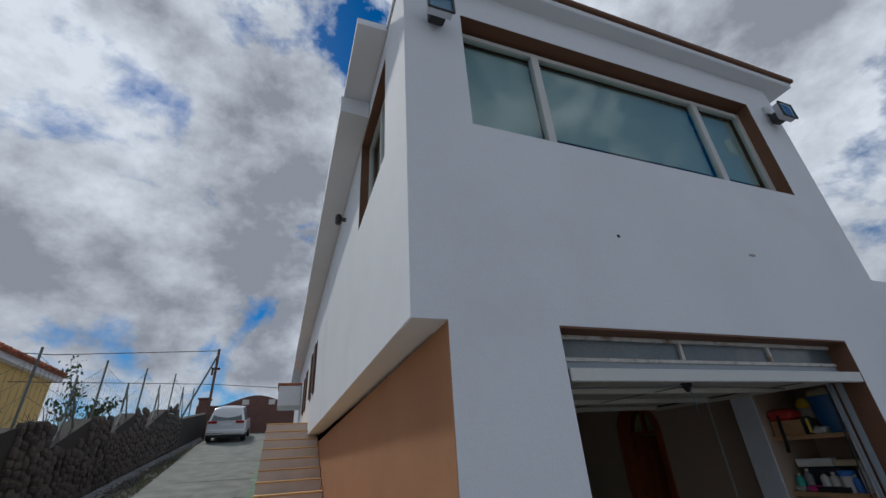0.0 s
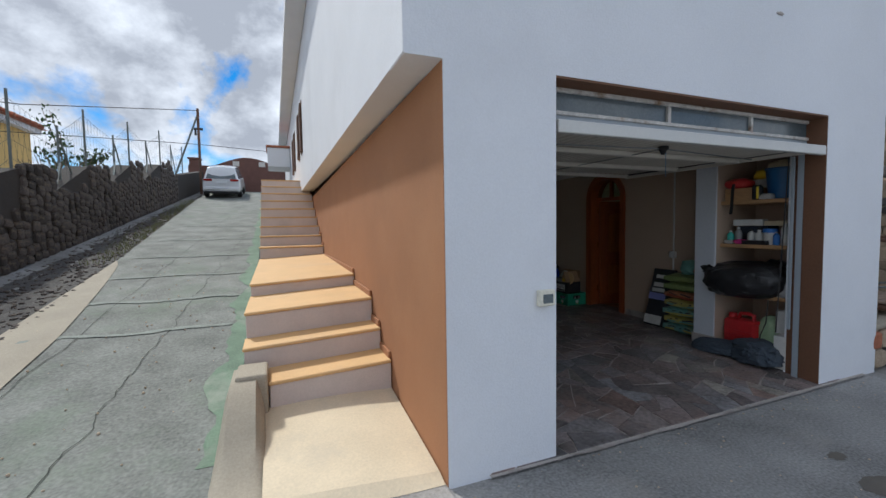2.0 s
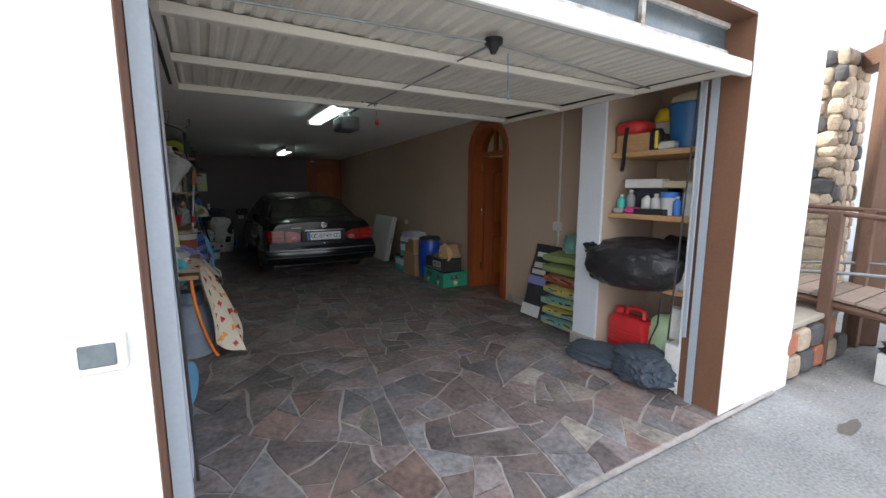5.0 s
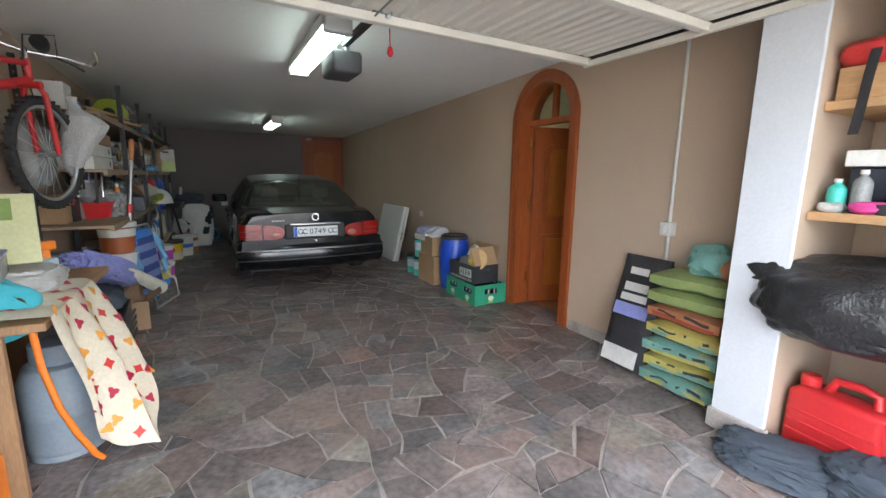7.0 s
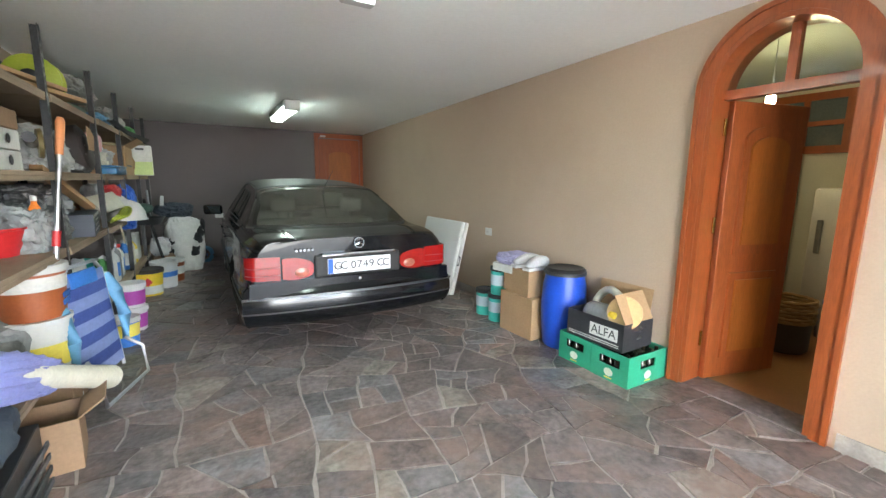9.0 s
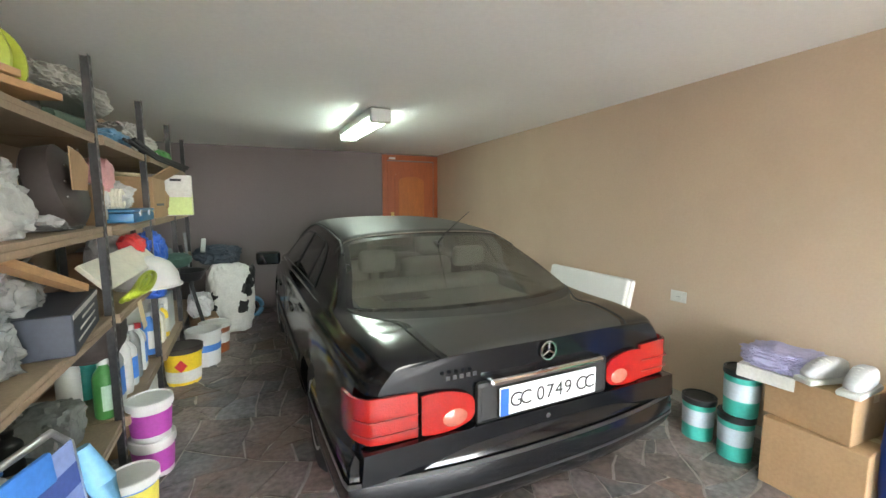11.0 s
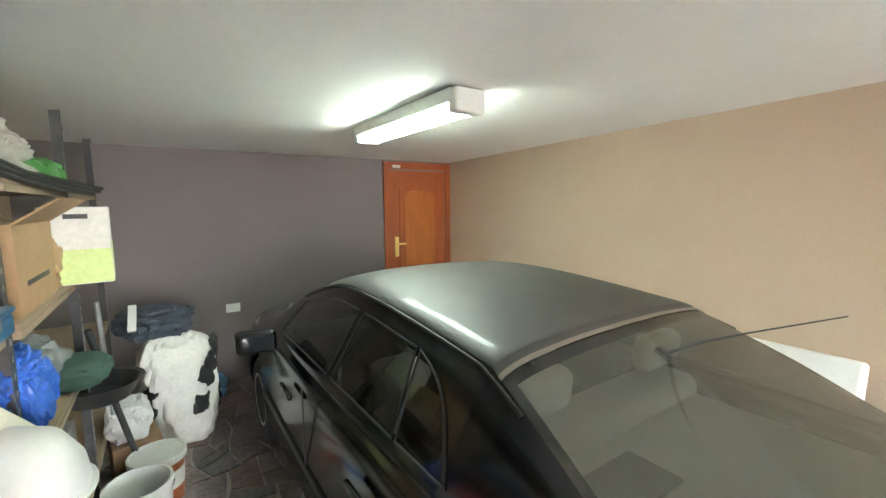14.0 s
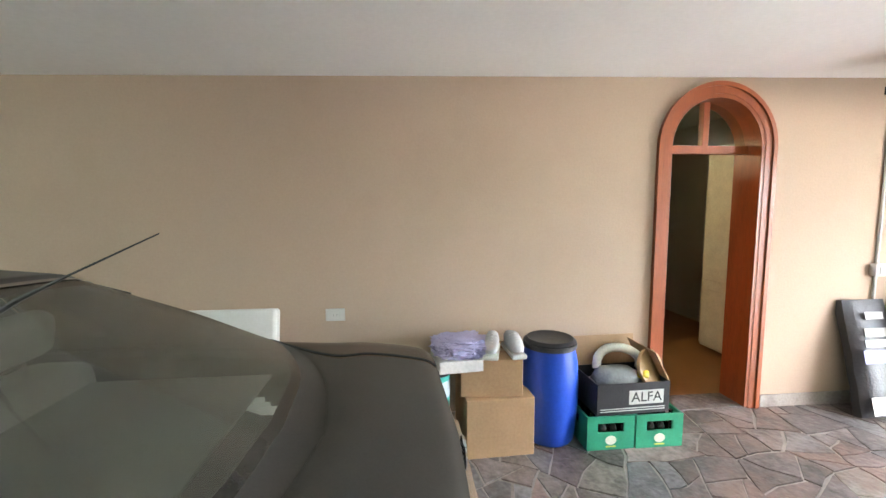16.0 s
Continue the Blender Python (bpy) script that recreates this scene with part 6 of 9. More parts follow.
single("wooden_disc", moved(lathe([(0.11, 0), (0.112, 0.01), (0.11, 0.022), (0.02, 0.024), (0.015, 0.026)], 32), pose(4.86, 5.66, 0.6, 0, -72, 25)), "skin_wood", "round varnished wooden lid in the open carton", "lid", smooth=True)
soft("plastic_tray", "clear grey plastic tray heaped in the open carton", "tray", (4.88, 5.86, 0.46), (0.16, 0.28, 0.16), "bag_clear", 4.5, sub=3, rough=0.1)
fanm = thing("fan_guard", "white curved plastic hood standing in the carton", "hood", (4.93, 5.82, 0.58))
part("hoop", tube([(0.03 * math.sin(a * 2), 0.14 * math.cos(a), 0.13 * math.sin(a)) for a in [math.pi * k / 14 for k in range(15)]], 0.028, 10), "cream_plastic", fanm, smooth=True)
soft("yellow_tape", "yellow tape measure among the carton clutter", "tool", (4.82, 5.72, 0.55), (0.06, 0.07, 0.06), "plastic_yellow", 3, sub=2)
soft("clutter", "dark cables and parts filling the open carton", "cables", (4.92, 5.8, 0.4), (0.26, 0.4, 0.15), "black_plastic", 9, sub=4, fold=0.3)


def drum():
    t = thing("plastic_drum", "blue plastic drum with a black lid by the wall", "drum", (4.93, 6.27, 0.155))
    part("body", lathe([(0.14, 0), (0.155, 0.02), (0.172, 0.2), (0.176, 0.35), (0.168, 0.5), (0.15, 0.58), (0.15, 0.62)], 32), "plastic_blue", t, smooth=True)
    part("clamp_ring", lathe([(0.15, 0.585), (0.163, 0.588), (0.163, 0.612), (0.15, 0.615)], 32), "steel_dark", t, smooth=True)
    part("lid", lathe([(0.15, 0.6), (0.158, 0.625), (0.14, 0.64), (0.12, 0.628), (0.01, 0.63)], 32), "black_plastic", t, smooth=True)
    return t


drum()
carton("brown cardboard box standing by the wall", (4.93, 6.63, 0.155), 0.4, 0.4, 0.35, rz=2)
carton("smaller brown cardboard box on another box", (4.93, 6.66, 0.507), 0.34, 0.36, 0.22, rz=-4, bars=2)
soft("lilac_cloth", "lilac folded cloth on the cardboard boxes", "cloth", (4.9, 6.83, 0.73), (0.28, 0.32, 0.1), flat("pale_lilac", (0.4, 0.38, 0.58), 0.7, scale=7, stain=(0.55, 0.54, 0.6)), 3.2, sub=5, rough=0.3, freq=3.6, squash=0.35, fold=0.4)
for dy, rz in ((0.0, 10), (0.13, -8)):
    sh = thing("trainer_shoe", "worn white and grey trainer shoe on the cardboard box", "shoe", (4.86, 6.52 + dy, 0.729), 172 + rz, "pair of trainers")
    part("sole", box(-0.13, 0.13, -0.045, 0.045, 0, 0.03, 0.012, 2), "pvc", sh, smooth=True)
    up = lump(0.25, 0.088, 0.11, 3 + dy * 9, 0.08, 3, 2, 0.2)
    for v in up.verts:
        if v.co.x > 0:
            v.co.z *= 1 - 0.45 * v.co.x / 0.125
    part("upper", moved(up, pose(0, 0, 0.022)), flat("shoe_grey", (0.45, 0.45, 0.46), 0.7), sh, smooth=True)
    for k in range(4):
        part("lace", tube([(0.005 + 0.02 * k, -0.03, 0.108 - 0.008 * k), (0.012 + 0.02 * k, 0, 0.12 - 0.01 * k), (0.005 + 0.02 * k, 0.03, 0.108 - 0.008 * k)], 0.004, 6), "pvc", sh)
carton("white flat carton under the cloth", (4.9, 6.86, 0.66), 0.3, 0.26, 0.07, "paper", 6, tape=False)
for (x, y, z0, lab) in ((4.84, 7.22, 0.155, "teal and white paint tin with a black lid"), (4.83, 7.0, 0.155, "white and teal paint tin standing by the boxes"), (4.84, 6.99, 0.415, "teal and white paint tin stacked on another")):
    pt = thing("paint_tin", lab, "paint tin", (x, y, z0), group="paint tins")
    part("body", lathe([(0.082, 0), (0.088, 0.23)], 24), "teal", pt, smooth=True)
    part("label_band", lathe([(0.0855, 0.09), (0.0885, 0.19)], 24), flat("pale_grey_label", (0.5, 0.56, 0.62), 0.5), pt, smooth=True)
    part("lid", lathe([(0.09, 0.222), (0.094, 0.226), (0.094, 0.258), (0.08, 0.262), (0.078, 0.255)], 24), "black_plastic", pt, smooth=True)

ft = thing("folding_table", "white folded plastic table leaning on the tan wall", "table", m=pose(4.86, 8.36, 0.155, 0, 13, 0))
for k, x in enumerate((-0.05, 0.005)):
    part("table_half", box(x, x + 0.048, -0.44, 0.44, 0.0, 0.86, 0.022, 3), "pvc", ft, smooth=True)
part("carry_handle", tube([(0.0, -0.45, 0.36), (0.0, -0.475, 0.37), (0.0, -0.475, 0.45), (0.0, -0.45, 0.46)], 0.008, 8), "black_plastic", ft, smooth=True)

# ---- door opener on the ceiling ----
op = thing("door_opener", "grey electric garage door opener with its rail under the ceiling", "opener", (3.3, 5.1, 0))
part("motor_housing", box(-0.1, 0.1, -0.16, 0.16, 2.13, 2.27, 0.025, 3), flat("opener_grey", (0.075, 0.08, 0.085), 0.5), op, smooth=True)
part("rail", box(-0.018, 0.018, -2.9, -0.1, 2.3, 2.335), "steel_dark", op)
part("bracket", box(-0.06, -0.03, -0.02, 0.02, 2.26, 2.45), "steel_grey", op)
part("bracket", box(0.03, 0.06, -0.02, 0.02, 2.26, 2.45), "steel_grey", op)
part("trolley", box(-0.03, 0.03, -0.86, -0.74, 2.26, 2.31, 0.005), "steel_grey", op)
part("link_arm", tube([(0, -0.8, 2.28), (0, -0.88, 2.25)], 0.012), "steel_grey", op)
part("release_cord", tube([(0.06, -0.74, 2.28), (0.062, -0.74, 2.15)], 0.003, 6), "plastic_red", op)
part("release_pull", lathe([(0.005, 2.1), (0.018, 2.115), (0.012, 2.15), (0.004, 2.155)], 12, at=(0.062, -0.74, 0)), "plastic_red", op, "red release pull")
part("pull_cord", tube([(0.1, -2.6, 2.24), (0.105, -2.6, 2.0)], 0.003, 6), "pale_blue", op)

# ---- work table by the left wall ----
wt = thing("work_table", "plain wooden work table with a panel leg by the wall", "table", (1.5, 4.75, 0.15))
part("tabletop", box(-0.21, 0.355, -0.56, 0.6, 0.695, 0.73, 0.004), "wood_leg", wt)
part("panel_leg", box(-0.2, 0.22, -0.54, -0.51, -0.01, 0.695), "wood_leg", wt)
part("panel_leg", box(-0.2, 0.2, 0.54, 0.57, 0.0, 0.695), "wood_leg", wt)
TT = 0.882
gb = thing("gas_bottle", "dented grey steel gas bottle under the table", "gas bottle", (1.77, 4.58, 0.15))
part("body", lathe([(0.13, 0.0), (0.15, 0.03), (0.155, 0.05), (0.155, 0.2), (0.158, 0.21), (0.155, 0.22), (0.155, 0.36), (0.13, 0.43), (0.06, 0.46)], 32), "gas_grey", gb, smooth=True)
part("foot_ring", lathe([(0.14, -0.002), (0.148, 0.0), (0.148, 0.03), (0.14, 0.03)], 32), "gas_grey", gb, smooth=True)
part("collar", lathe([(0.09, 0.43), (0.1, 0.435), (0.1, 0.53), (0.094, 0.535), (0.09, 0.53)], 24), "gas_grey", gb, smooth=True)
part("valve", lathe([(0.02, 0.45), (0.025, 0.5), (0.01, 0.52)], 12), "steel_grey", gb, smooth=True)
single("gas_hose", tube([(1.8, 4.24, 0.84), (1.81, 4.24, 0.68), (1.84, 4.25, 0.5), (1.88, 4.28, 0.34), (1.92, 4.31, 0.22), (1.94, 4.33, 0.18)], 0.013, 10), "plastic_orange", "orange gas hose hanging in front of the bottle", "hose", smooth=True)


def drape(u, v):
    """Printed cloth that falls over the table's edge to the floor."""
    y = 4.22 + 0.66 * u
    if v < 0.25:
        k = v / 0.25
        return (1.6 + 0.265 * k, y, TT + 0.025 + 0.012 * math.sin(u * 14) - 0.012 * k)
    k = (v - 0.25) / 0.75
    us = (0.0, 0.3, 0.5, 0.75, 1.0)
    hem = [float(np.interp(u, us, c)) for c in ((1.93, 2.04, 2.15, 2.14, 2.11), (4.33, 4.34, 4.36, 4.5, 4.64), (0.27, 0.2, 0.168, 0.28, 0.45))]
    fold = 0.03 * math.sin(u * 15 + k * 1.5) * math.sin(math.pi * min(1, k * 1.1) * 0.9)
    e = k ** 1.15
    x = 1.865 + (hem[0] - 1.865) * e ** 0.9 + fold
    z = TT + 0.013 + (hem[2] - TT - 0.013) * e ** 0.88
    return (x, y + (hem[1] - y) * e + 0.6 * fold, max(z, 0.166))


cloth = thing("tablecloth", "cream oilcloth with red fruit print draped off the table", "tablecloth", (0, 0, 0))
part("sheet", sheet(drape, 28, 40), flat("oilcloth", (0.6, 0.54, 0.42), 0.5, bump=0.05), cloth, smooth=True)
rng = random.Random(12)
for k in range(56):
    u0, v0 = 0.05 + 0.9 * ((k * 0.618) % 1.0), 0.03 + 0.94 * (k / 56)
    p0, pu, pv = Vector(drape(u0, v0)), Vector(drape(min(u0 + 0.01, 1), v0)), Vector(drape(u0, min(v0 + 0.01, 1)))
    a, b = (pu - p0), (pv - p0)
    if a.length < 1e-5 or b.length < 1e-5:
        continue
    nrm = a.cross(b).normalized()
    if nrm.x < 0 or (abs(nrm.x) < 0.2 and nrm.z < 0):
        nrm = -nrm
    a = a.normalized()
    b = nrm.cross(a)
    bm = bmesh.new()
    lobes = 3 if k % 3 else 4
    vs = []
    for i in range(12):
        ang = 2 * math.pi * i / 12
        r = 0.021 * (1 + 0.35 * math.cos(lobes * ang))
        vs.append(bm.verts.new(p0 + nrm * 0.004 + a * r * math.cos(ang) + b * r * 1.1 * math.sin(ang)))
    bm.faces.new(vs)
    part("fruit_print", bm, flat(("print_red", "print_orange", "print_dark")[k % 3], ((0.55, 0.04, 0.03), (0.7, 0.3, 0.05), (0.4, 0.02, 0.05))[k % 3], 0.5), cloth)


def cover(u, v):
    a = 2 * math.pi * u
    r = 0.25 * (1 + 0.14 * math.sin(a * 3) + 0.06 * math.sin(7 * a)) * v
    z = TT + 0.16 * (1 - v ** 2.4) + 0.035 * math.sin(v * 7 + u * 12) * v * (1 - v) * 3 + 0.01 + 0.02 * noise.noise((u * 14, v * 6, 0))
    return (1.53 + r * 0.92 * math.cos(a), 4.4 + r * 1.25 * math.sin(a), z - (0.1 if v > 0.97 else 0))


single("bed_sheet", sheet(cover, 60, 16), "cyan", "turquoise folded sheet heaped on the table", "sheet", smooth=True)
soft("white_cloth", "white folded cloth on the table beside the sheet", "cloth", (1.62, 4.78, TT), (0.32, 0.42, 0.13), "bag_white", 2.9, sub=4, fold=0.2)
flat("book_white", (0.5, 0.53, 0.46), 0.5)
flat("book_cream", (0.5, 0.5, 0.28), 0.5)
for k, (x, y, rz, rx, mt, sz, lab) in enumerate(((1.45, 4.66, 8, 66, "book_white", (0.2, 0.02, 0.32), "green and white hardcover book propped on the table"), (1.63, 4.7, 14, 68, "book_cream", (0.2, 0.025, 0.34), "pale yellow illustrated book propped on the table"))):
    bk = thing("book", lab, "book", m=pose(x, y, TT + 0.15, rx - 90, 0, rz))
    part("cover", box(-sz[0] / 2, sz[0] / 2, -0.014, 0.014, 0, sz[2], 0.003), mt, bk)
    part("pages", box(-sz[0] / 2 + 0.004, sz[0] / 2 + 0.001, -0.011, 0.011, 0.004, sz[2] + 0.001), "paper", bk)
    part("title_block", box(-sz[0] * 0.42, sz[0] * (0.1 if k else 0.42), -0.0155, -0.014, sz[2] * (0.62 if k else 0.3), sz[2] * 0.93), "plastic_green" if k == 0 else "plastic_olive", bk)
tb = thing("storage_box", "clear plastic box of small red parts on the table", "box", (1.6, 4.42, TT + 0.14), 12)
part("body", box(-0.09, 0.09, -0.12, 0.12, 0, 0.09, 0.012, 2), "bag_clear", tb, smooth=True)
part("lid", box(-0.095, 0.095, -0.125, 0.125, 0.09, 0.105, 0.006), "lilac", tb)
soft("orange_bag", "orange plastic bag lying on the table", "bag", (1.42, 4.24, TT + 0.1), (0.14, 0.26, 0.1), flat("vivid_orange", (0.8, 0.1, 0.01), 0.5), 5.5, sub=3)
pst = thing("glue_gun", "orange and grey hand tool on the table", "tool", (1.62, 5.02, TT + 0.12), 40)
part("body", box(-0.09, 0.09, -0.02, 0.02, 0.04, 0.09, 0.012, 2), "plastic_orange", pst, smooth=True)
part("grip", box(0.02, 0.06, -0.018, 0.018, -0.05, 0.05, 0.01, 2), "plastic_orange", pst, smooth=True)
part("nozzle", tube([(-0.09, 0, 0.065), (-0.14, 0, 0.065)], 0.012), "steel_grey", pst)
carton("small picture carton with a black pot print on the table", (1.62, 4.95, TT), 0.14, 0.2, 0.12, flat("pale_blue_card", (0.5, 0.62, 0.7), 0.6), -10, tape=False)
soft("lilac_sheet", "lilac nylon sheet trailing off the table end", "sheet", (1.72, 5.9, 0.66), (0.26, 0.82, 0.2), "lilac", 8.2, rz=-12, sub=5, rough=0.2, freq=2.6, fold=0.3, tilt=-20)
soft("pink_cloth", "bright pink rag hanging beside the table", "rag", (1.42, 4.12, 0.52), (0.16, 0.14, 0.2), flat("hot_pink", (0.6, 0.05, 0.2), 0.7), 4.1, sub=3)
single("rolled_chart", tube([(1.82, 5.95, 0.74), (1.9, 6.28, 0.58), (1.98, 6.6, 0.42)], [0.045, 0.05, 0.06], 16), "cream_plastic", "rolled sheet of off-white vinyl lying over the boxes", "roll", smooth=True)
carton("black slatted plastic crate on the floor", (1.66, 5.88, 0.155), 0.36, 0.5, 0.3, "black_plastic", 4, tape=False, name="plastic_crate")
for k in range(4):
    single("crate_slat", box(1.842, 1.85, 5.64, 6.12, 0.19 + 0.055 * k, 0.215 + 0.055 * k), flat("slat_grey", (0.07, 0.075, 0.08), 0.5), "dark plastic slat on the crate side", "slat", group="crate slats")
carton("open brown cardboard box on the floor by the chair", (1.76, 6.33, 0.155), 0.3, 0.24, 0.24, "cardboard_dark", 8, flaps=True)
soft("dark_bag", "black nylon bag on the plastic crate", "bag", (1.62, 5.88, 0.457), (0.4, 0.5, 0.2), "cloth_navy", 3.9, sub=4)
soft("print_bag", "printed mauve plastic bag beside the crate", "bag", (1.74, 5.5, 0.155), (0.2, 0.26, 0.34), flat("mauve_print", (0.35, 0.25, 0.32), 0.5, stain=(0.6, 0.6, 0.62), amount=0.9), 6.6, sub=4)
carton("grey-blue printed carton on the floor under the table", (1.62, 5.25, 0.155), 0.2, 0.2, 0.42, flat("grey_print", (0.3, 0.36, 0.4), 0.6), 0, tape=False)

# in front of the table
wc = thing("watering_can", "olive green plastic watering can in the orange crate", "watering can", (1.5, 4.0, 0.4), 60)
part("body", lathe([(0.1, 0), (0.125, 0.02), (0.125, 0.16), (0.1, 0.24), (0.06, 0.27)], 26), "plastic_olive", wc, smooth=True)
part("handle", tube([(0.1, 0, 0.06), (0.2, 0, 0.1), (0.21, 0, 0.24), (0.1, 0, 0.31), (0.0, 0, 0.29)], 0.016, 10), "plastic_olive", wc, smooth=True)
part("spout", tube([(-0.11, 0, 0.05), (-0.24, 0, 0.2), (-0.3, 0, 0.28)], [0.025, 0.016, 0.013], 10), "plastic_olive", wc, smooth=True)
oc = thing("orange_crate", "orange plastic crate on the floor by the entrance", "crate", (1.5, 3.98, 0.15))
for a in ((-0.2, 0.2, -0.15, -0.14), (-0.2, 0.2, 0.14, 0.15), (-0.2, -0.19, -0.14, 0.14), (0.19, 0.2, -0.14, 0.14)):
    part("side", box(*a, 0, 0.26, 0.003), "plastic_orange", oc)
part("base", box(-0.19, 0.19, -0.14, 0.14, 0, 0.24), "plastic_orange", oc)
soft("white_part", "white plastic part in the orange crate", "part", (1.6, 3.9, 0.4), (0.1, 0.14, 0.08), "pvc", 3, sub=3)
cr = thing("cable_reel", "blue cable reel wound with grey cable on the floor", "cable reel", (1.66, 3.62, 0.145), 70)
for y in (-0.1, 0.09):
    part("flange", moved(lathe([(0.14, 0), (0.145, 0.004), (0.145, 0.012), (0.14, 0.016)], 30), pose(0, y, 0.145, 90, 0, 0)), "pale_blue", cr, smooth=True)
for k in range(8):
    part("cable_turn", tube([(0.1 * math.cos(a), -0.088 + 0.022 * k, 0.145 + 0.1 * math.sin(a)) for a in [2 * math.pi * i / 20 for i in range(20)]], 0.011, 6, closed=True), flat("cable_grey", (0.16, 0.16, 0.155), 0.6), cr, smooth=True)
part("frame", tube([(-0.16, -0.12, 0.01), (-0.16, -0.12, 0.28), (-0.16, 0.12, 0.28), (-0.16, 0.12, 0.01)], 0.01, 8), "steel_dark", cr, smooth=True)

# ---- bicycle hung on the left wall ----
bike = thing("bicycle", "red mountain bicycle hung high on the tan wall", "bicycle", (1.55, 5.75, 1.57))
wd = Vector((0.25, 0.97, 0)).normalized()
def wheel_ring(r, th, n=48):
    return tube([tuple(wd * (r * math.cos(a)) + Vector((0, 0, r * math.sin(a)))) for a in [2 * math.pi * k / n for k in range(n)]], th, 10, closed=True)
tyre = part("tyre", wheel_ring(0.325, 0.026), "rubber", bike, smooth=True)
for k in range(44):
    a = 2 * math.pi * k / 44
    c = wd * (0.35 * math.cos(a)) + Vector((0, 0, 0.35 * math.sin(a)))
    part("tread_knob", moved(box(-0.022, 0.022, -0.007, 0.007, -0.006, 0.006), Matrix.Translation(c) @ Matrix.Rotation(math.atan2(wd.y, wd.x), 4, "Z") @ Matrix.Rotation(-a + math.pi / 2, 4, "Y") @ Matrix.Rotation(math.pi / 2, 4, "Z")), "rubber", tyre)
rim = part("rim", wheel_ring(0.295, 0.013), "alu", bike, smooth=True)
for k in range(20):
    a = 2 * math.pi * k / 20
    part("spoke", tube([(0, 0, 0), tuple(wd * (0.29 * math.cos(a)) + Vector((0, 0, 0.29 * math.sin(a))))], 0.0015, 5), "alu", rim)
side = Vector((0.97, -0.25, 0)).normalized()
part("hub", tube([tuple(side * -0.05), tuple(side * 0.05)], 0.02, 12), "steel_grey", bike, smooth=True)
for s in (-1, 1):
    part("fork_leg", tube([tuple(side * 0.055 * s), tuple(side * 0.055 * s + Vector((-0.01, -0.06, 0.36))), tuple(side * 0.03 * s + Vector((-0.02, -0.08, 0.42)))], 0.016, 10), "plastic_red", bike, smooth=True)
part("fork_crown", tube([tuple(side * -0.06 + Vector((-0.02, -0.08, 0.41))), tuple(side * 0.06 + Vector((-0.02, -0.08, 0.41)))], 0.022, 10), "plastic_red", bike, smooth=True)
part("head_tube", tube([(-0.02, -0.08, 0.41), (-0.02, -0.1, 0.56)], 0.022, 12), "plastic_red", bike, smooth=True)
part("top_tube", tube([(-0.02, -0.1, 0.53), (-0.12, -0.34, 0.5), (-0.2, -0.5, 0.46)], 0.018, 10), "plastic_red", bike, smooth=True)
part("down_tube", tube([(-0.02, -0.09, 0.44), (-0.12, -0.3, 0.36), (-0.2, -0.5, 0.34)], 0.02, 10), "plastic_red", bike, smooth=True)
part("rear_loop", tube([(-0.06, -0.2, 0.38), (-0.16, -0.5, 0.3), (-0.2, -0.58, 0.34), (-0.2, -0.6, 0.52), (-0.16, -0.52, 0.56), (-0.1, -0.38, 0.53), (-0.09, -0.36, 0.4)], 0.017, 10), "plastic_red", bike, smooth=True)
part("handlebar", tube([(-0.3, -0.25, 0.66), (-0.16, -0.14, 0.64), (-0.02, -0.1, 0.6), (0.14, -0.02, 0.6), (0.28, 0.05, 0.58)], 0.012, 10), "chrome", bike, smooth=True)
part("stem", tube([(-0.02, -0.1, 0.55), (-0.02, -0.1, 0.61)], 0.018, 10), "chrome", bike, smooth=True)
part("bar_end", tube([(0.27, 0.05, 0.58), (0.3, 0.02, 0.61), (0.3, 0.0, 0.66)], 0.011, 8), "chrome", bike, smooth=True)
lampb = part("front_lamp", lathe([(0.03, -0.05), (0.045, 0.0), (0.045, 0.03), (0.03, 0.035)], 18, m=pose(0.06, -0.1, 0.65, 70, 0, 0)), "black_plastic", bike, "black front lamp", True)
part("brake_lever", tube([(0.1, -0.06, 0.59), (0.2, -0.1, 0.55), (0.25, -0.07, 0.52)], 0.006, 8), "black_plastic", bike, smooth=True)
part("brake_cable", tube([(0.12, -0.05, 0.6), (0.14, -0.14, 0.7), (0.0, -0.16, 0.68), (-0.03, -0.12, 0.5), (-0.02, -0.05, 0.35)], 0.004, 6), "black_plastic", bike, smooth=True)
part("wall_hook", tube([(-0.32, -0.2, 0.62), (-0.2, -0.15, 0.7), (-0.1, -0.12, 0.67)], 0.008, 8), "steel_grey", bike)
def carrier_bag():
    """A knotted carrier bag pulled out to one side by its load."""
    zs = (0.0, 0.06, 0.14, 0.24, 0.34, 0.42, 0.48, 0.54, 0.6, 0.64)
    cs = (-0.05, -0.04, -0.02, 0.02, 0.06, 0.085, 0.07, 0.03, 0.015, 0.01)
    hs = (0.012, 0.06, 0.09, 0.125, 0.16, 0.165, 0.12, 0.05, 0.03, 0.045)
    def f(u, v):
        z, a = 0.64 * v, 2 * math.pi * u
        c, h = float(np.interp(z, zs, cs)), float(np.interp(z, zs, hs))
        r = 1 + 0.16 * noise.noise((math.cos(a) * 1.7, math.sin(a) * 1.7, z * 5)) + 0.12 * abs(noise.noise((math.cos(a) * 5, math.sin(a) * 5, z * 7)))
        return (c + h * r * math.cos(a), 0.6 * h * r * math.sin(a), z)
    bm = sheet(f, 48, 40)
    bmesh.ops.remove_doubles(bm, verts=bm.verts, dist=0.0005)
    return single("hanging_bag", bm, "bag_white", "white plastic carrier bag hung beside the bicycle wheel", "bag", pose(1.63, 6.04, 1.43, 0, 0, -12) @ Matrix.Diagonal((0.8, 0.8, 0.85, 1)), smooth=True)


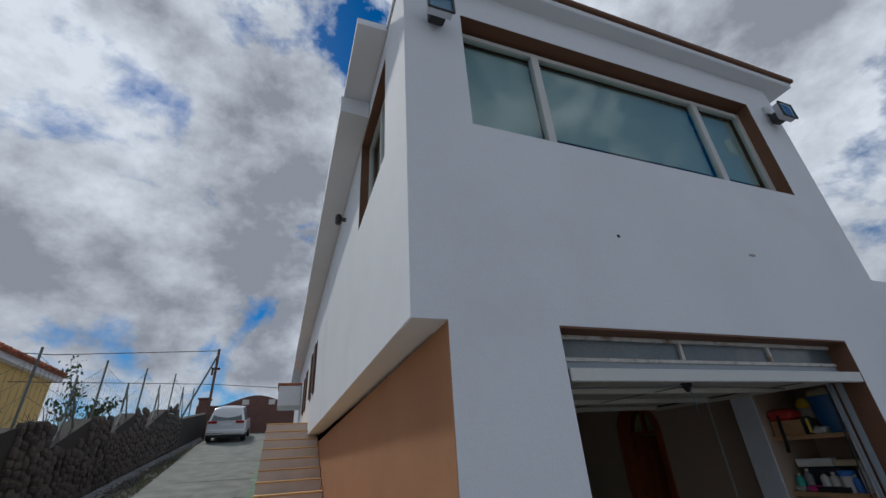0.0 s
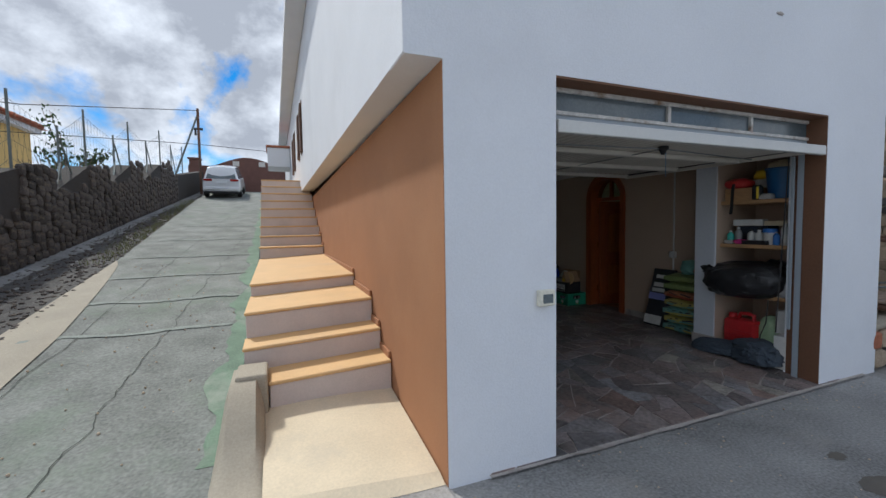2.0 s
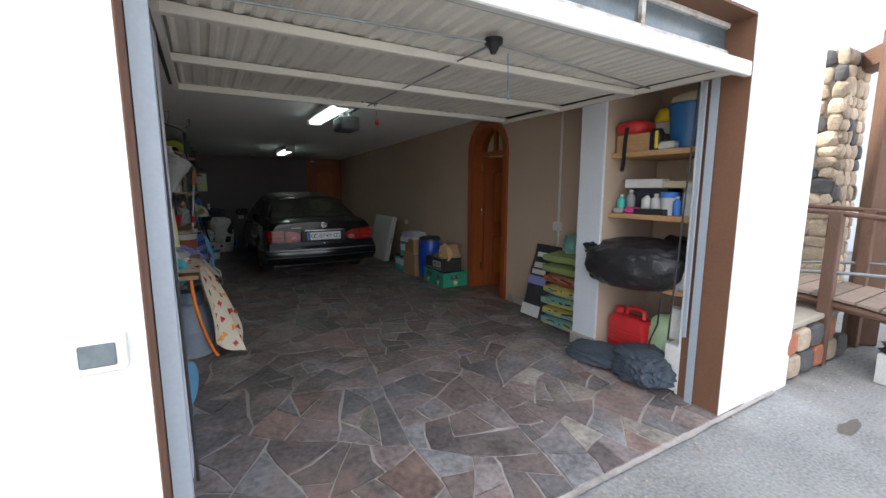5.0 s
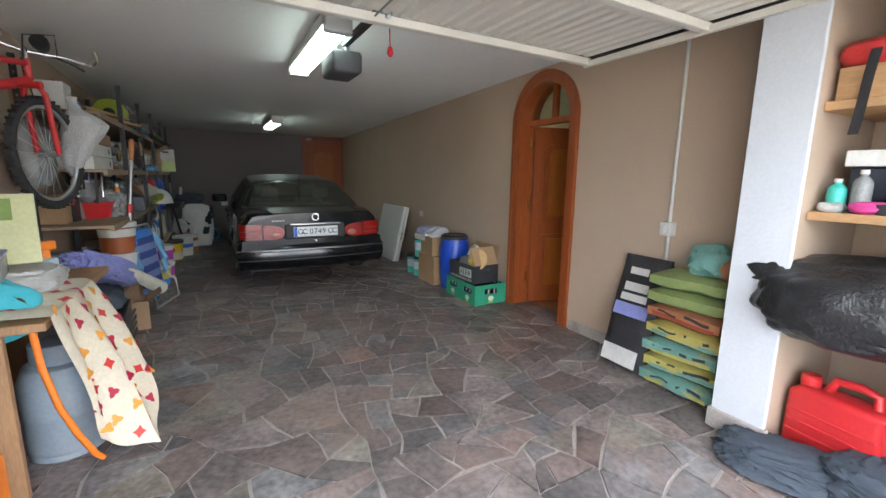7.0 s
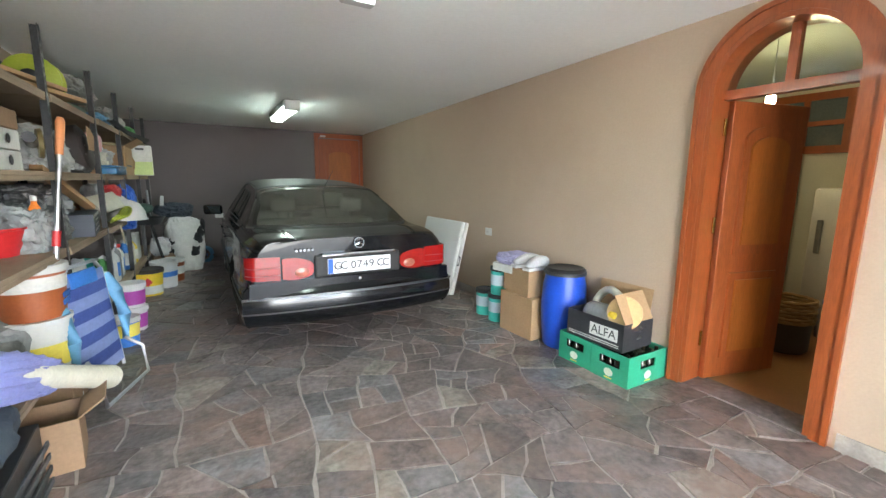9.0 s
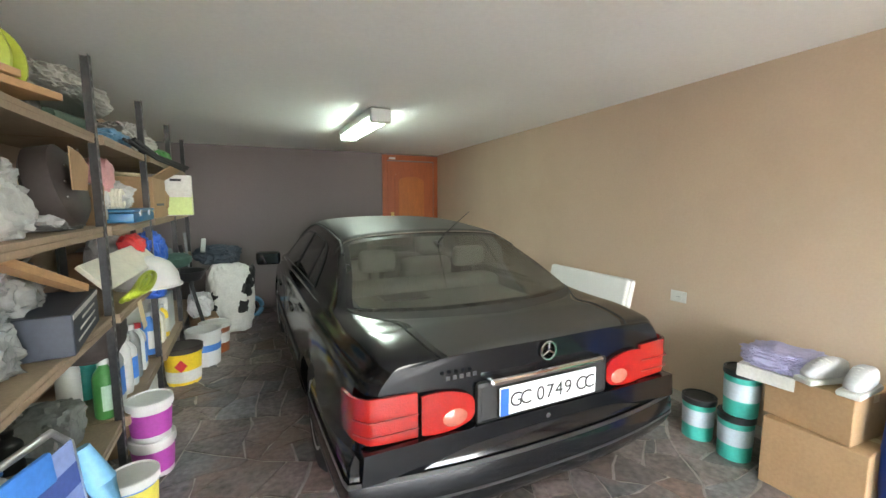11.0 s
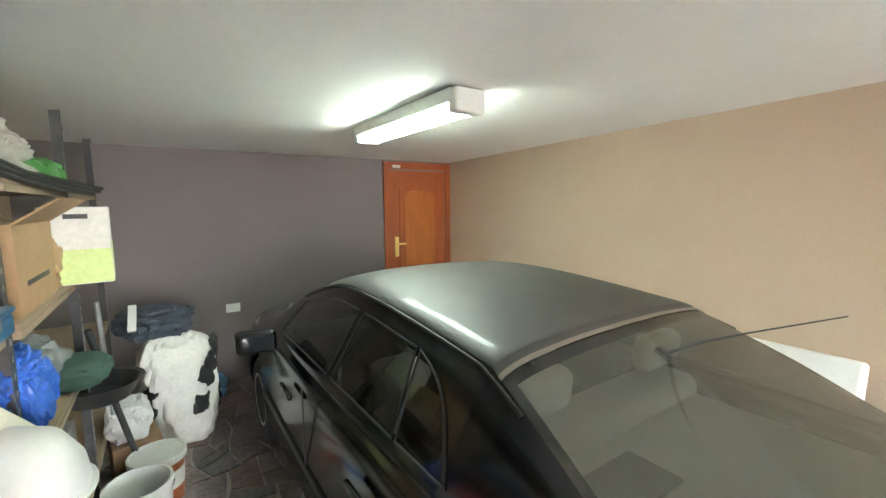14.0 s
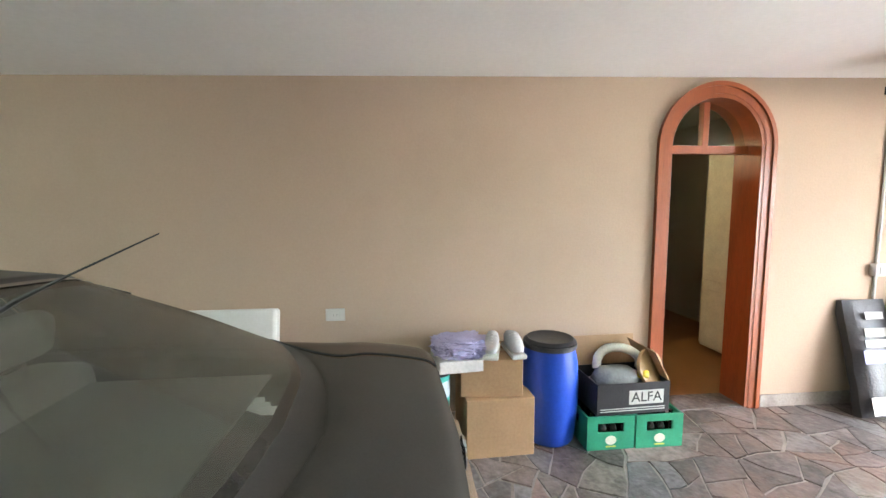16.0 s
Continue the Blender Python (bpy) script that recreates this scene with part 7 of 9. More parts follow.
carrier_bag()
soft("hanging_bag", "translucent plastic bag hung behind the bicycle wheel", "bag", (1.42, 5.95, 1.36), (0.2, 0.3, 0.46), "bag_clear", 5.8, rough=0.3, sub=4, fold=0.3)
# ---- steel shelving along the left wall ----
PY = (6.1, 7.06, 8.15, 9.07, 10.0, 10.95)
SX0 = 1.32
LEVELS = (0.53, 1.055, 1.48, 1.9)


def front_x(y):
    """The bays stand a little askew to the wall."""
    return float(np.interp(y, (6.1, 7.06, 8.08, 10.0), (1.74, 1.785, 1.795, 1.84)))


def slotted_post(t, x, y, sx, sy):
    """Angle iron with rows of slots."""
    h = 2.24 - 0.15
    bm = bmesh.new()
    add_box(bm, x, x - sx * 0.04, y, y + sy * 0.003, 0, h)
    add_box(bm, x, x - sx * 0.003, y + sy * 0.003, y + sy * 0.04, 0, h)
    po = part("post", bm, "steel_dark", t)
    hl = bmesh.new()
    k = 0.06
    while k < h - 0.04:
        add_box(hl, x - sx * 0.016, x - sx * 0.026, y - sy * 0.001, y + sy * 0.0015, k, k + 0.018)
        add_box(hl, x + sx * 0.001, x - sx * 0.0015, y + sy * 0.016, y + sy * 0.026, k + 0.02, k + 0.038)
        k += 0.05
    part("slots", hl, "hole", po)["kind"] = "stuff"
    return po


for k in range(len(PY) - 1):
    y0, y1 = PY[k], PY[k + 1]
    sh = thing("shelving_unit", "dark slotted-steel shelving bay with chipboard shelves, crammed with things", "shelving", (0, 0, 0.15), group="steel shelving bays")
    if k == 0:
        slotted_post(sh, SX0, y0 + 0.01, -1, 1)
    SX1 = front_x(y1)
    slotted_post(sh, SX1, y1 - 0.002, 1, -1)
    slotted_post(sh, SX0, y1 - 0.002, -1, -1)
    for zz in LEVELS:
        part("shelf", box(SX0 + 0.004, SX1 - 0.006, y0 + 0.01, y1 - 0.012, zz - 0.15 - 0.022, zz - 0.15, 0.002), "chipboard", sh)
        part("shelf_rail", box(SX1 - 0.03, SX1 - 0.004, y0 + 0.01, y1 - 0.045, zz - 0.15 - 0.045, zz - 0.15 - 0.0225), "chipboard", sh)
A, B, C, D = LEVELS[3], LEVELS[2], LEVELS[1], LEVELS[0]
BEFORE = set(scene.objects)

# top shelf
for k, (x, y, rz, ln, zz) in enumerate(((1.62, 6.75, 12, 1.2, 0.0), (1.7, 6.9, 16, 1.25, 0.025), (1.55, 6.6, 8, 0.9, 0.05), (1.68, 6.95, 13, 1.0, 0.075))):
    single("plank", box(-0.06, 0.06, -ln / 2, ln / 2, 0, 0.024, 0.002), "wood_pine", "rough pine offcut plank lying on the top shelf", "plank", pose(x, y, A + zz, 0, 0, -rz), "planks")
carton("white carton standing at the shelf end", (1.55, 6.25, A), 0.24, 0.2, 0.2, "paper", 0, tape=False)
hr = thing("hose_reel", "yellow plastic hose reel on the top shelf", "hose reel", (1.68, 7.42, A))
part("drum", lathe([(0.13, 0), (0.14, 0.02), (0.14, 0.03), (0.08, 0.035), (0.08, 0.12), (0.14, 0.125), (0.14, 0.14), (0.12, 0.15)], 28, m=pose(0, 0.08, 0.14, 90, 0, 0)), "lime", hr, smooth=True)
part("hub", lathe([(0.05, 0.14), (0.05, 0.17), (0.02, 0.18)], 16, m=pose(0, 0.08, 0.14, 90, 0, 0)), "black_plastic", hr, smooth=True)
soft("dark_bundle", "dark cables bundled on the top shelf", "cables", (1.55, 7.75, A), (0.3, 0.3, 0.2), "black_plastic", 3.1, sub=4, fold=0.3)
for k in range(9):
    single("net_roll", tube([(1.45 + 0.055 * (k % 4) + 0.02 * (k // 4), 7.98 + 0.01 * k, A + 0.04 + 0.055 * (k // 4)), (1.5 + 0.055 * (k % 4), 8.4, A + 0.05 + 0.055 * (k // 4)), (1.46 + 0.055 * (k % 4) + 0.02 * (k // 4), 8.82, A + 0.04 + 0.055 * (k // 4))], 0.03, 10), "net_green", "grey-green rolled garden netting on the top shelf", "netting", group="netting rolls", smooth=True)
soft("plastic_sheeting", "dusty grey plastic sheeting over the netting rolls", "sheeting", (1.58, 8.36, A + 0.19), (0.34, 0.85, 0.16), flat("sheeting", (0.42, 0.4, 0.37), 0.35, scale=10, bump=0.5), 4.2, sub=5, fold=0.3, rough=0.2)
soft("blue_bag", "blue plastic bag rolled up on the top shelf", "bag", (1.7, 8.62, A), (0.22, 0.34, 0.12), flat("mid_blue", (0.1, 0.25, 0.42), 0.5), 2.7, sub=4)
soft("plastic_sheeting", "crumpled grey plastic sheeting on the top shelf", "sheeting", (1.6, 9.3, A), (0.4, 0.85, 0.24), "sheeting", 6.2, sub=5, fold=0.35)
soft("green_bag", "green plastic bag at the end of the top shelf", "bag", (1.75, 9.62, A), (0.22, 0.4, 0.12), flat("grass_green", (0.05, 0.22, 0.05), 0.5), 8.3, sub=4)
for k in range(5):
    single("black_pipe", tube([(1.84 + 0.012 * (k % 3), 8.35 + 0.05 * k, A + 0.03 + 0.014 * (k // 2)), (1.87, 9.1, A - 0.01 + 0.014 * (k // 2)), (1.93 + 0.01 * k, 9.95, A - 0.03 + 0.014 * (k // 2))], 0.009, 8), "rubber", "thin black irrigation pipe along the shelf edge", "pipe", group="irrigation pipes", smooth=True)

# second shelf
for k in range(2):
    carton("white ring-binder carton lying on the shelf", (1.62, 6.45, B + 0.1 * k), 0.34, 0.7, 0.095, "paper", 0, tape=False, name="archive_box")
    single("finger_hole", moved(lathe([(0.022, 0), (0.022, 0.002)], 16), pose(1.792, 6.62, B + 0.048 + 0.1 * k, 0, 90, 0)), "ink", "dark round finger hole of the archive box", "hole", group="finger holes")
carton("brown cardboard tray on the archive boxes", (1.62, 6.5, B + 0.2), 0.34, 0.6, 0.09, "cardboard_dark", 0, tape=False)
soft("white_bag", "white plastic bag stuffed on the shelf", "bag", (1.66, 7.3, B), (0.32, 0.4, 0.28), "bag_white", 2.2, sub=5, fold=0.25)
gr = thing("angle_grinder", "brass-coloured power tool with a round guard on the shelf", "power tool", (1.74, 7.12, B + 0.16), 20)
part("guard", lathe([(0.08, 0), (0.085, 0.02), (0.03, 0.03), (0.03, 0.05)], 20, m=pose(0, 0, 0, 0, 90, 0)), flat("old_brass", (0.28, 0.22, 0.1), 0.4, metal=0.6), gr, smooth=True)
part("body", tube([(-0.02, 0, 0), (-0.05, -0.2, 0.02)], 0.03, 12), "black_plastic", gr, smooth=True)
lt = thing("leather_case", "dark studded leather case with a torn cardboard end", "case", (1.7, 7.68, B))
part("body", lathe([(0.13, 0), (0.16, 0.02), (0.16, 0.1), (0.13, 0.12)], 26, m=pose(0.02, 0, 0.16, 0, 78, 0)), "leather", lt, smooth=True)
for k in range(14):
    a = 2 * math.pi * k / 14
    part("stud", lathe([(0.006, 0), (0.004, 0.004)], 8, m=pose(0.145, 0.135 * math.cos(a), 0.19 + 0.135 * math.sin(a), 0, 78, 0)), "chrome", lt)
part("torn_flap", prism([(-0.14, 0.16), (0.02, 0.16), (0.06, 0.26), (-0.02, 0.3), (-0.14, 0.32)], 0.004, "x", 0.165), "cardboard", lt)
soft("clear_wrap", "clear plastic wrapping at the shelf edge", "wrapping", (1.72, 7.72, B - 0.0), (0.2, 0.34, 0.1), "bag_clear", 3.6, sub=4, fold=0.3)
carton("small brown carton on the shelf", (1.68, 8.12, B), 0.22, 0.16, 0.2, "cardboard", 4)
soft("pink_bag", "pink knotted plastic bag on the shelf", "bag", (1.72, 8.34, B + 0.16), (0.13, 0.15, 0.2), "bag_pink", 5.2, sub=4, fold=0.25)
carton("green and white printed carton on the shelf", (1.6, 8.56, B), 0.26, 0.26, 0.14, flat("pale_mint", (0.4, 0.55, 0.45), 0.6), 0, tape=False)
soft("white_bag", "white netted carrier bag with coiled flex", "bag", (1.68, 8.58, B + 0.075), (0.26, 0.32, 0.17), "bag_white", 6.9, sub=5, fold=0.3)
for k in range(5):
    single("flex_coil", tube([(1.76 + 0.01 * k, 8.35 + 0.022 * k + 0.05 * math.cos(a), B + 0.13 + 0.05 * math.sin(a)) for a in [2 * math.pi * i / 18 for i in range(18)]], 0.008, 8, closed=True), "cream_plastic", "cream coiled mains flex on the shelf", "cable", group="flex coils", smooth=True)
bc = thing("metal_case", "blue flat metal tool case on the shelf edge", "case", (1.76, 8.5, B), 0)
part("body", box(-0.12, 0.13, -0.27, 0.27, 0.0, 0.055, 0.01, 2), "blue_case", bc, smooth=True)
part("lid", box(-0.125, 0.135, -0.275, 0.275, 0.057, 0.075, 0.008, 2), "blue_case", bc, smooth=True)
for y in (-0.12, 0.12):
    part("latch", box(0.13, 0.137, y - 0.02, y + 0.02, 0.035, 0.07), "steel_grey", bc)
bigbox = carton("large open brown carton with printed marks", (1.68, 9.22, B), 0.34, 0.5, 0.28, "cardboard", 0, flaps=True, bars=1)
soft("packing_paper", "torn paper packing showing in the carton", "paper", (1.66, 9.2, B + 0.2), (0.28, 0.42, 0.12), "beige", 7.2, sub=4, fold=0.3)
carton("teal carton behind the big box", (1.5, 8.95, B), 0.2, 0.2, 0.2, "teal", 0, tape=False)
pb = thing("printed_carton", "white and lime printed carton jutting from the shelf", "box", (1.9, 9.72, B + 0.0), 4)
part("body", box(-0.13, 0.1, -0.11, 0.11, 0.0, 0.33, 0.004), "paper", pb)
part("print_panel", box(0.1, 0.1015, -0.108, 0.108, 0.004, 0.17), flat("lime_pale", (0.5, 0.62, 0.25), 0.6), pb)
part("print_panel", box(-0.128, 0.098, -0.1115, -0.11, 0.004, 0.15), "lime_pale", pb)
part("hand_hole", box(-0.05, 0.03, -0.1118, -0.11, 0.28, 0.3), "ink", pb)
soft("packing_paper", "brown paper scraps stuffed at the shelf end", "paper", (1.75, 9.56, B), (0.2, 0.2, 0.24), "cardboard", 9.2, sub=4, fold=0.3)

# third shelf
rt = thing("plastic_basin", "red plastic basin on the third shelf", "basin", (1.58, 6.8, C))
part("body", lathe([(0.13, 0), (0.17, 0.13), (0.18, 0.135), (0.18, 0.145), (0.165, 0.14), (0.13, 0.02)], 26), "plastic_red", rt, smooth=True)
mx = thing("glass_funnel", "clear plastic food mixer bowl on the shelf", "mixer bowl", (1.58, 6.74, C + 0.14))
part("bowl", lathe([(0.03, 0), (0.08, 0.05), (0.09, 0.17), (0.1, 0.18), (0.085, 0.175)], 22), "bag_clear", mx, smooth=True)
part("rim", lathe([(0.095, 0.17), (0.1, 0.175), (0.1, 0.195), (0.09, 0.195)], 22), "steel_grey", mx, smooth=True)
soft("clear_bag", "clear plastic bag with red rope on the shelf", "bag", (1.7, 6.9, C), (0.24, 0.22, 0.26), "bag_clear", 4.6, sub=5, fold=0.3)
bottle("orange and white spray can on the shelf", (1.76, 6.9, C), 0.032, 0.3, "plastic_orange", "pvc", name="spray_can")
soft("clear_bag", "crumpled clear plastic bag on the shelf", "bag", (1.64, 7.2, C), (0.3, 0.4, 0.24), "bag_clear", 7.5, sub=5, fold=0.3)
single("plank", box(-0.03, 0.03, -0.4, 0.4, 0, 0.03), "wood_pine", "short pine batten tilted between the shelves", "batten", pose(1.76, 7.42, C + 0.3, -20, 0, -6), "planks")
dkb = carton("flat dark blue printed carton lying askew on the shelf", (1.71, 7.62, C), 0.28, 0.52, 0.15, "dark_box", 7, tape=False)
for k in range(3):
    part("print", box(0.1405, 0.142, -0.2 + 0.05 * k, 0.16, 0.035 + 0.032 * k, 0.043 + 0.032 * k), "paper", dkb)
part("edge_band", box(0.1405, 0.142, -0.255, 0.255, 0.128, 0.146), "paper", dkb)
soft("white_bag", "thin white plastic bag spread over the shelf", "bag", (1.56, 7.5, C + 0.12), (0.34, 0.46, 0.24), "bag_clear", 8.8, sub=5, fold=0.3)
single("laminate_sheet", box(-0.085, 0.085, -0.42, 0.42, -0.012, 0.012, 0.004), "cream_plastic", "long off-white board tilted along the shelf behind the helmet", "board", pose(1.8, 8.38, C + 0.19, 3, 48, -3))
hm = thing("safety_helmet", "glossy white safety helmet on the shelf", "helmet", (1.85, 8.68, C + 0.002))
part("shell", lathe([(0.165, 0), (0.17, 0.01), (0.16, 0.08), (0.12, 0.15), (0.06, 0.185), (0.005, 0.195)], 30), "pvc", hm, smooth=True)
part("brim", lathe([(0.16, 0.0), (0.182, 0.0), (0.182, 0.01), (0.16, 0.014)], 30), "pvc", hm, smooth=True)
soft("red_bag", "shiny red bag behind the helmet", "bag", (1.76, 8.74, C + 0.2), (0.13, 0.14, 0.14), "bag_red", 3.4, sub=4, fold=0.25)
soft("blue_bag", "bright blue plastic bag hanging over the shelf", "bag", (1.8, 8.98, C + 0.08), (0.18, 0.22, 0.26), "bag_blue", 5.9, sub=5, fold=0.3)
soft("white_bag", "white plastic bag beside the blue one", "bag", (1.6, 8.86, C + 0.05), (0.2, 0.22, 0.3), "bag_white", 1.9, sub=4, fold=0.25)
for k in range(4):
    single("ratchet_strap", tube([(1.87 + 0.02 * k + 0.03 * math.sin(a), 8.14 + 0.02 * k + (0.13 + 0.01 * k) * math.cos(a), C + 0.06 + 0.016 * k + 0.03 * math.sin(a + 0.6 * k)) for a in [2 * math.pi * i / 20 for i in range(20)]], 0.012, 8, closed=True), "lime", "coiled lime yellow webbing strap on the shelf edge", "strap", group="strap coils", smooth=True)
soft("black_case", "black nylon case behind the strap", "case", (1.68, 8.12, D + 0.28), (0.3, 0.36, 0.24), "leather", 3.8, sub=4, rough=0.12)
single("paper_tag", sheet(lambda u, v: (1.86 + 0.02 * u, 8.3 + 0.09 * v, C - 0.02 - 0.16 * u), 6, 2, 0.002), "beige", "beige paper tag hanging off the shelf", "tag")
for k, (y, mt, lab) in enumerate(((9.05, "bag_white", "white plastic bag on the third shelf"), (9.3, "beige", "yellowish paper bag on the third shelf"), (9.55, "bag_clear", "clear plastic bag on the third shelf"))):
    soft("storage_bag", lab, "bag", (1.68, y, C), (0.28, 0.28, 0.24), mt, 2.4 + k * 2.3, sub=4, fold=0.3)
carton("brown carton on the third shelf", (1.7, 9.2, C + 0.0), 0.2, 0.2, 0.16, "cardboard", 0)
soft("dark_hat", "dark green felt hat on the shelf edge", "hat", (1.84, 9.6, C + 0.0), (0.26, 0.3, 0.12), flat("felt", (0.03, 0.07, 0.055), 0.9), 4.9, sub=4, rough=0.1)
bp = thing("black_basin", "black plastic tray jutting from the shelf", "tray", (1.9, 9.74, C - 0.14))
part("body", lathe([(0.12, 0), (0.17, 0.08), (0.18, 0.085), (0.16, 0.08), (0.11, 0.015)], 20), "black_plastic", bp, smooth=True)

pl2 = thing("flex_bundle", "white mains flex wound in a figure of eight on the shelf", "cable", (1.77, 8.22, B + 0.02))
for k in range(7):
    part("turn", tube([(0.012 * math.sin(k), 0.012 * k + 0.035 * math.cos(a), 0.075 + 0.07 * math.sin(a)) for a in [2 * math.pi * i / 18 for i in range(18)]], 0.007, 8, closed=True), "pvc", pl2, smooth=True)
part("plug", box(-0.02, 0.03, 0.08, 0.13, 0.0, 0.05, 0.008, 2), "pvc", pl2, smooth=True)
rng = random.Random(21)
FILL = ("bag_white", "bag_clear", "beige", "cardboard_dark", "dark_box", "cloth_navy", "paper", "leather", "felt", "pale_mint", "cardboard", "black_plastic")
KINDS = (("stuffed_bag", "bag", "crumpled plastic bag stuffed among the shelf clutter"), ("small_carton", "box", "small worn carton pushed among the shelf clutter"), ("jar", "jar", "dusty jar standing in the shelf clutter"))
flat("felt", (0.03, 0.07, 0.055), 0.9)
flat("pale_mint", (0.4, 0.55, 0.45), 0.6)
for zz, ya, yb, room in ((A, 6.2, 6.9, 0.2), (A, 7.1, 7.85, 0.2), (B, 6.9, 8.1, 0.26), (C, 6.35, 7.9, 0.24), (C, 8.95, 9.8, 0.26), (D, 6.3, 7.9, 0.3), (D, 8.95, 9.8, 0.3), (B, 8.75, 9.8, 0.26)):
    y = ya
    while y < yb:
        w = rng.uniform(0.1, 0.2)
        kind = KINDS[rng.choice((0, 0, 1, 1, 2))]
        mt = rng.choice(FILL)
        x = rng.uniform(1.42, 1.5)
        hh = rng.uniform(0.55, 1.0) * room
        if kind[1] == "bag":
            soft(kind[0], kind[2], "bag", (x, y, zz), (0.22, w * 1.1, hh), mt, rng.uniform(1, 9), rz=rng.uniform(-20, 20), sub=4, fold=0.3)
        elif kind[1] == "box":
            carton(kind[2], (x, y, zz), 0.22, w, hh, mt, rng.uniform(-9, 9), tape=False, name=kind[0])
        else:
            bottle(kind[2], (x + 0.05, y, zz), w * 0.34, hh, mt, "black_plastic", name="jar")
        y += w + 0.015

# lowest shelf
row = (("green detergent bottle on the low shelf", 8.0, 0.05, 0.3, "grass_green", "pvc", "pale_mint"), ("white drain cleaner bottle on the low shelf", 8.14, 0.055, 0.34, "pvc", "pvc", "label_blue"), ("white bleach bottle on the low shelf", 8.28, 0.05, 0.36, "pvc", "label_blue", "paper"),
       ("white bottle with a blue label on the low shelf", 8.4, 0.05, 0.3, "pvc", "pvc", "label_blue"), ("grey plastic bottle on the low shelf", 8.52, 0.045, 0.33, "bag_clear", "pvc", None), ("white jug with a red cap on the low shelf", 8.66, 0.055, 0.3, "pvc", "plastic_red", "label_blue"),
       ("blue softener bottle on the low shelf", 8.97, 0.05, 0.3, "label_blue", "pvc", "paper"), ("white bottle on the low shelf", 9.1, 0.045, 0.33, "pvc", "pvc", "label_yellow"), ("cream jug on the low shelf", 9.25, 0.06, 0.28, "cream_plastic", "pvc", None), ("yellow bottle on the low shelf", 9.4, 0.05, 0.26, "plastic_yellow", "pvc", "paper"))
for lab, y, r, h, b, c, l in row:
    bottle(lab, (1.765, y, D), r, h, b, c, l, square=r > 0.052, rz=3 * math.sin(y * 40))
for lab, y, r, h, b, c, l in (("white flask at the back of the low shelf", 8.08, 0.05, 0.34, "pvc", "pvc", None), ("teal flask at the back of the low shelf", 8.3, 0.05, 0.32, "teal", "pvc", None), ("white flask at the back of the low shelf", 8.55, 0.05, 0.34, "pvc", "plastic_red", None)):
    bottle(lab, (1.6, y, D), r, h, b, c, l)
carton("white carton at the back of the low shelf", (1.55, 9.15, D), 0.2, 0.4, 0.28, "paper", 0, tape=False)
carton("grey machine carton on the low shelf", (1.66, 9.62, D), 0.28, 0.3, 0.3, flat("pale_grey_card", (0.5, 0.5, 0.48), 0.6), 0, tape=False)
soft("blue_bag", "royal blue plastic bag on the low shelf", "bag", (1.84, 8.84, C - 0.1), (0.13, 0.16, 0.16), "bag_blue", 7.4, sub=4, fold=0.25)
bottle("white jug in the first low bay", (1.74, 7.2, D), 0.06, 0.3, "pvc", "label_blue", "label_blue", True)
bottle("clear jug in the first low bay", (1.74, 7.06, D), 0.055, 0.28, "bag_clear", "pvc")
soft("clear_bag", "clear bag of parts on the low shelf", "bag", (1.64, 6.75, D), (0.3, 0.4, 0.24), "bag_clear", 9.4, sub=4, fold=0.3)
soft("clear_bag", "torn clear bag on the low shelf", "bag", (1.62, 7.78, D), (0.24, 0.26, 0.2), "bag_clear", 9.9, sub=4, fold=0.3)
# under the lowest shelf
for y, mt, lab in ((7.2, "cardboard_dark", "brown carton under the lowest shelf"), (7.7, "dark_box", "dark carton under the lowest shelf"), (8.45, "cardboard", "brown carton pushed under the shelving"), (9.1, "paper", "white carton pushed under the shelving")):
    carton(lab, (1.58, y, 0.155), 0.36, 0.36, 0.28, mt, 0, tape=False)

# set the rows above to the pitch and the front line of the bays
for ob in [o for o in scene.objects if o not in BEFORE and o.parent is None]:
    pts = [ob.matrix_world @ Vector(c) for o in (ob,) if o.type == "MESH" for c in o.bound_box] or [ob.matrix_world.translation]
    mid = sum(p.y for p in pts) / len(pts)
    to = float(np.interp(mid, (6.05, 7.0, 7.93, 8.88, 9.85), PY[:5]))
    ob.matrix_world = Matrix.Translation((front_x(to) - 1.85, to - mid, 0)) @ ob.matrix_world

# ---- buckets, chair and pole before the shelving ----
FZ = 0.157
carton("sturdy brown carton used as a stand", (1.68, 6.78, FZ), 0.28, 0.28, 0.31, "cardboard_dark", 0)
bucket("white paint bucket with a blue and yellow band", (1.68, 6.78, 0.47), 0.142, 0.27, "pvc", None, (0.02, 0.14, "label_yellow"))
bb = bucket("brown paint bucket with a white lid, stacked on a white one", (1.68, 6.78, 0.742), 0.142, 0.265, "paint_brown", "pvc", (0.15, 0.22, "paper"))
part("print_bar", box(0.133, 0.138, -0.06, 0.05, 0.1, 0.125), "eu_blue", bb)
part("print_bar", box(0.13, 0.135, -0.06, 0.05, 0.06, 0.085), "eu_blue", bb)
for z0 in (FZ, FZ + 0.205):
    bucket("white food tub with a purple label, stacked", (1.88, 8.26, z0), 0.1, 0.2, "pvc", "pvc", (0.03, 0.15, "label_purple"), group="stacked tubs")
bucket("blue and yellow paint tin under the shelving edge", (1.87, 7.88, FZ), 0.095, 0.22, "label_blue", "pvc", (0.08, 0.18, "label_yellow"))
ob = bucket("orange paint bucket with a dark lid on the floor", (1.88, 9.5, FZ), 0.135, 0.29, "plastic_yellow", "leather", (0.03, 0.12, "paper"))
part("badge", prism([(0.0, 0.12), (0.045, 0.17), (0.0, 0.22), (-0.045, 0.17)], 0.002, "y", -0.14), "plastic_red", ob)
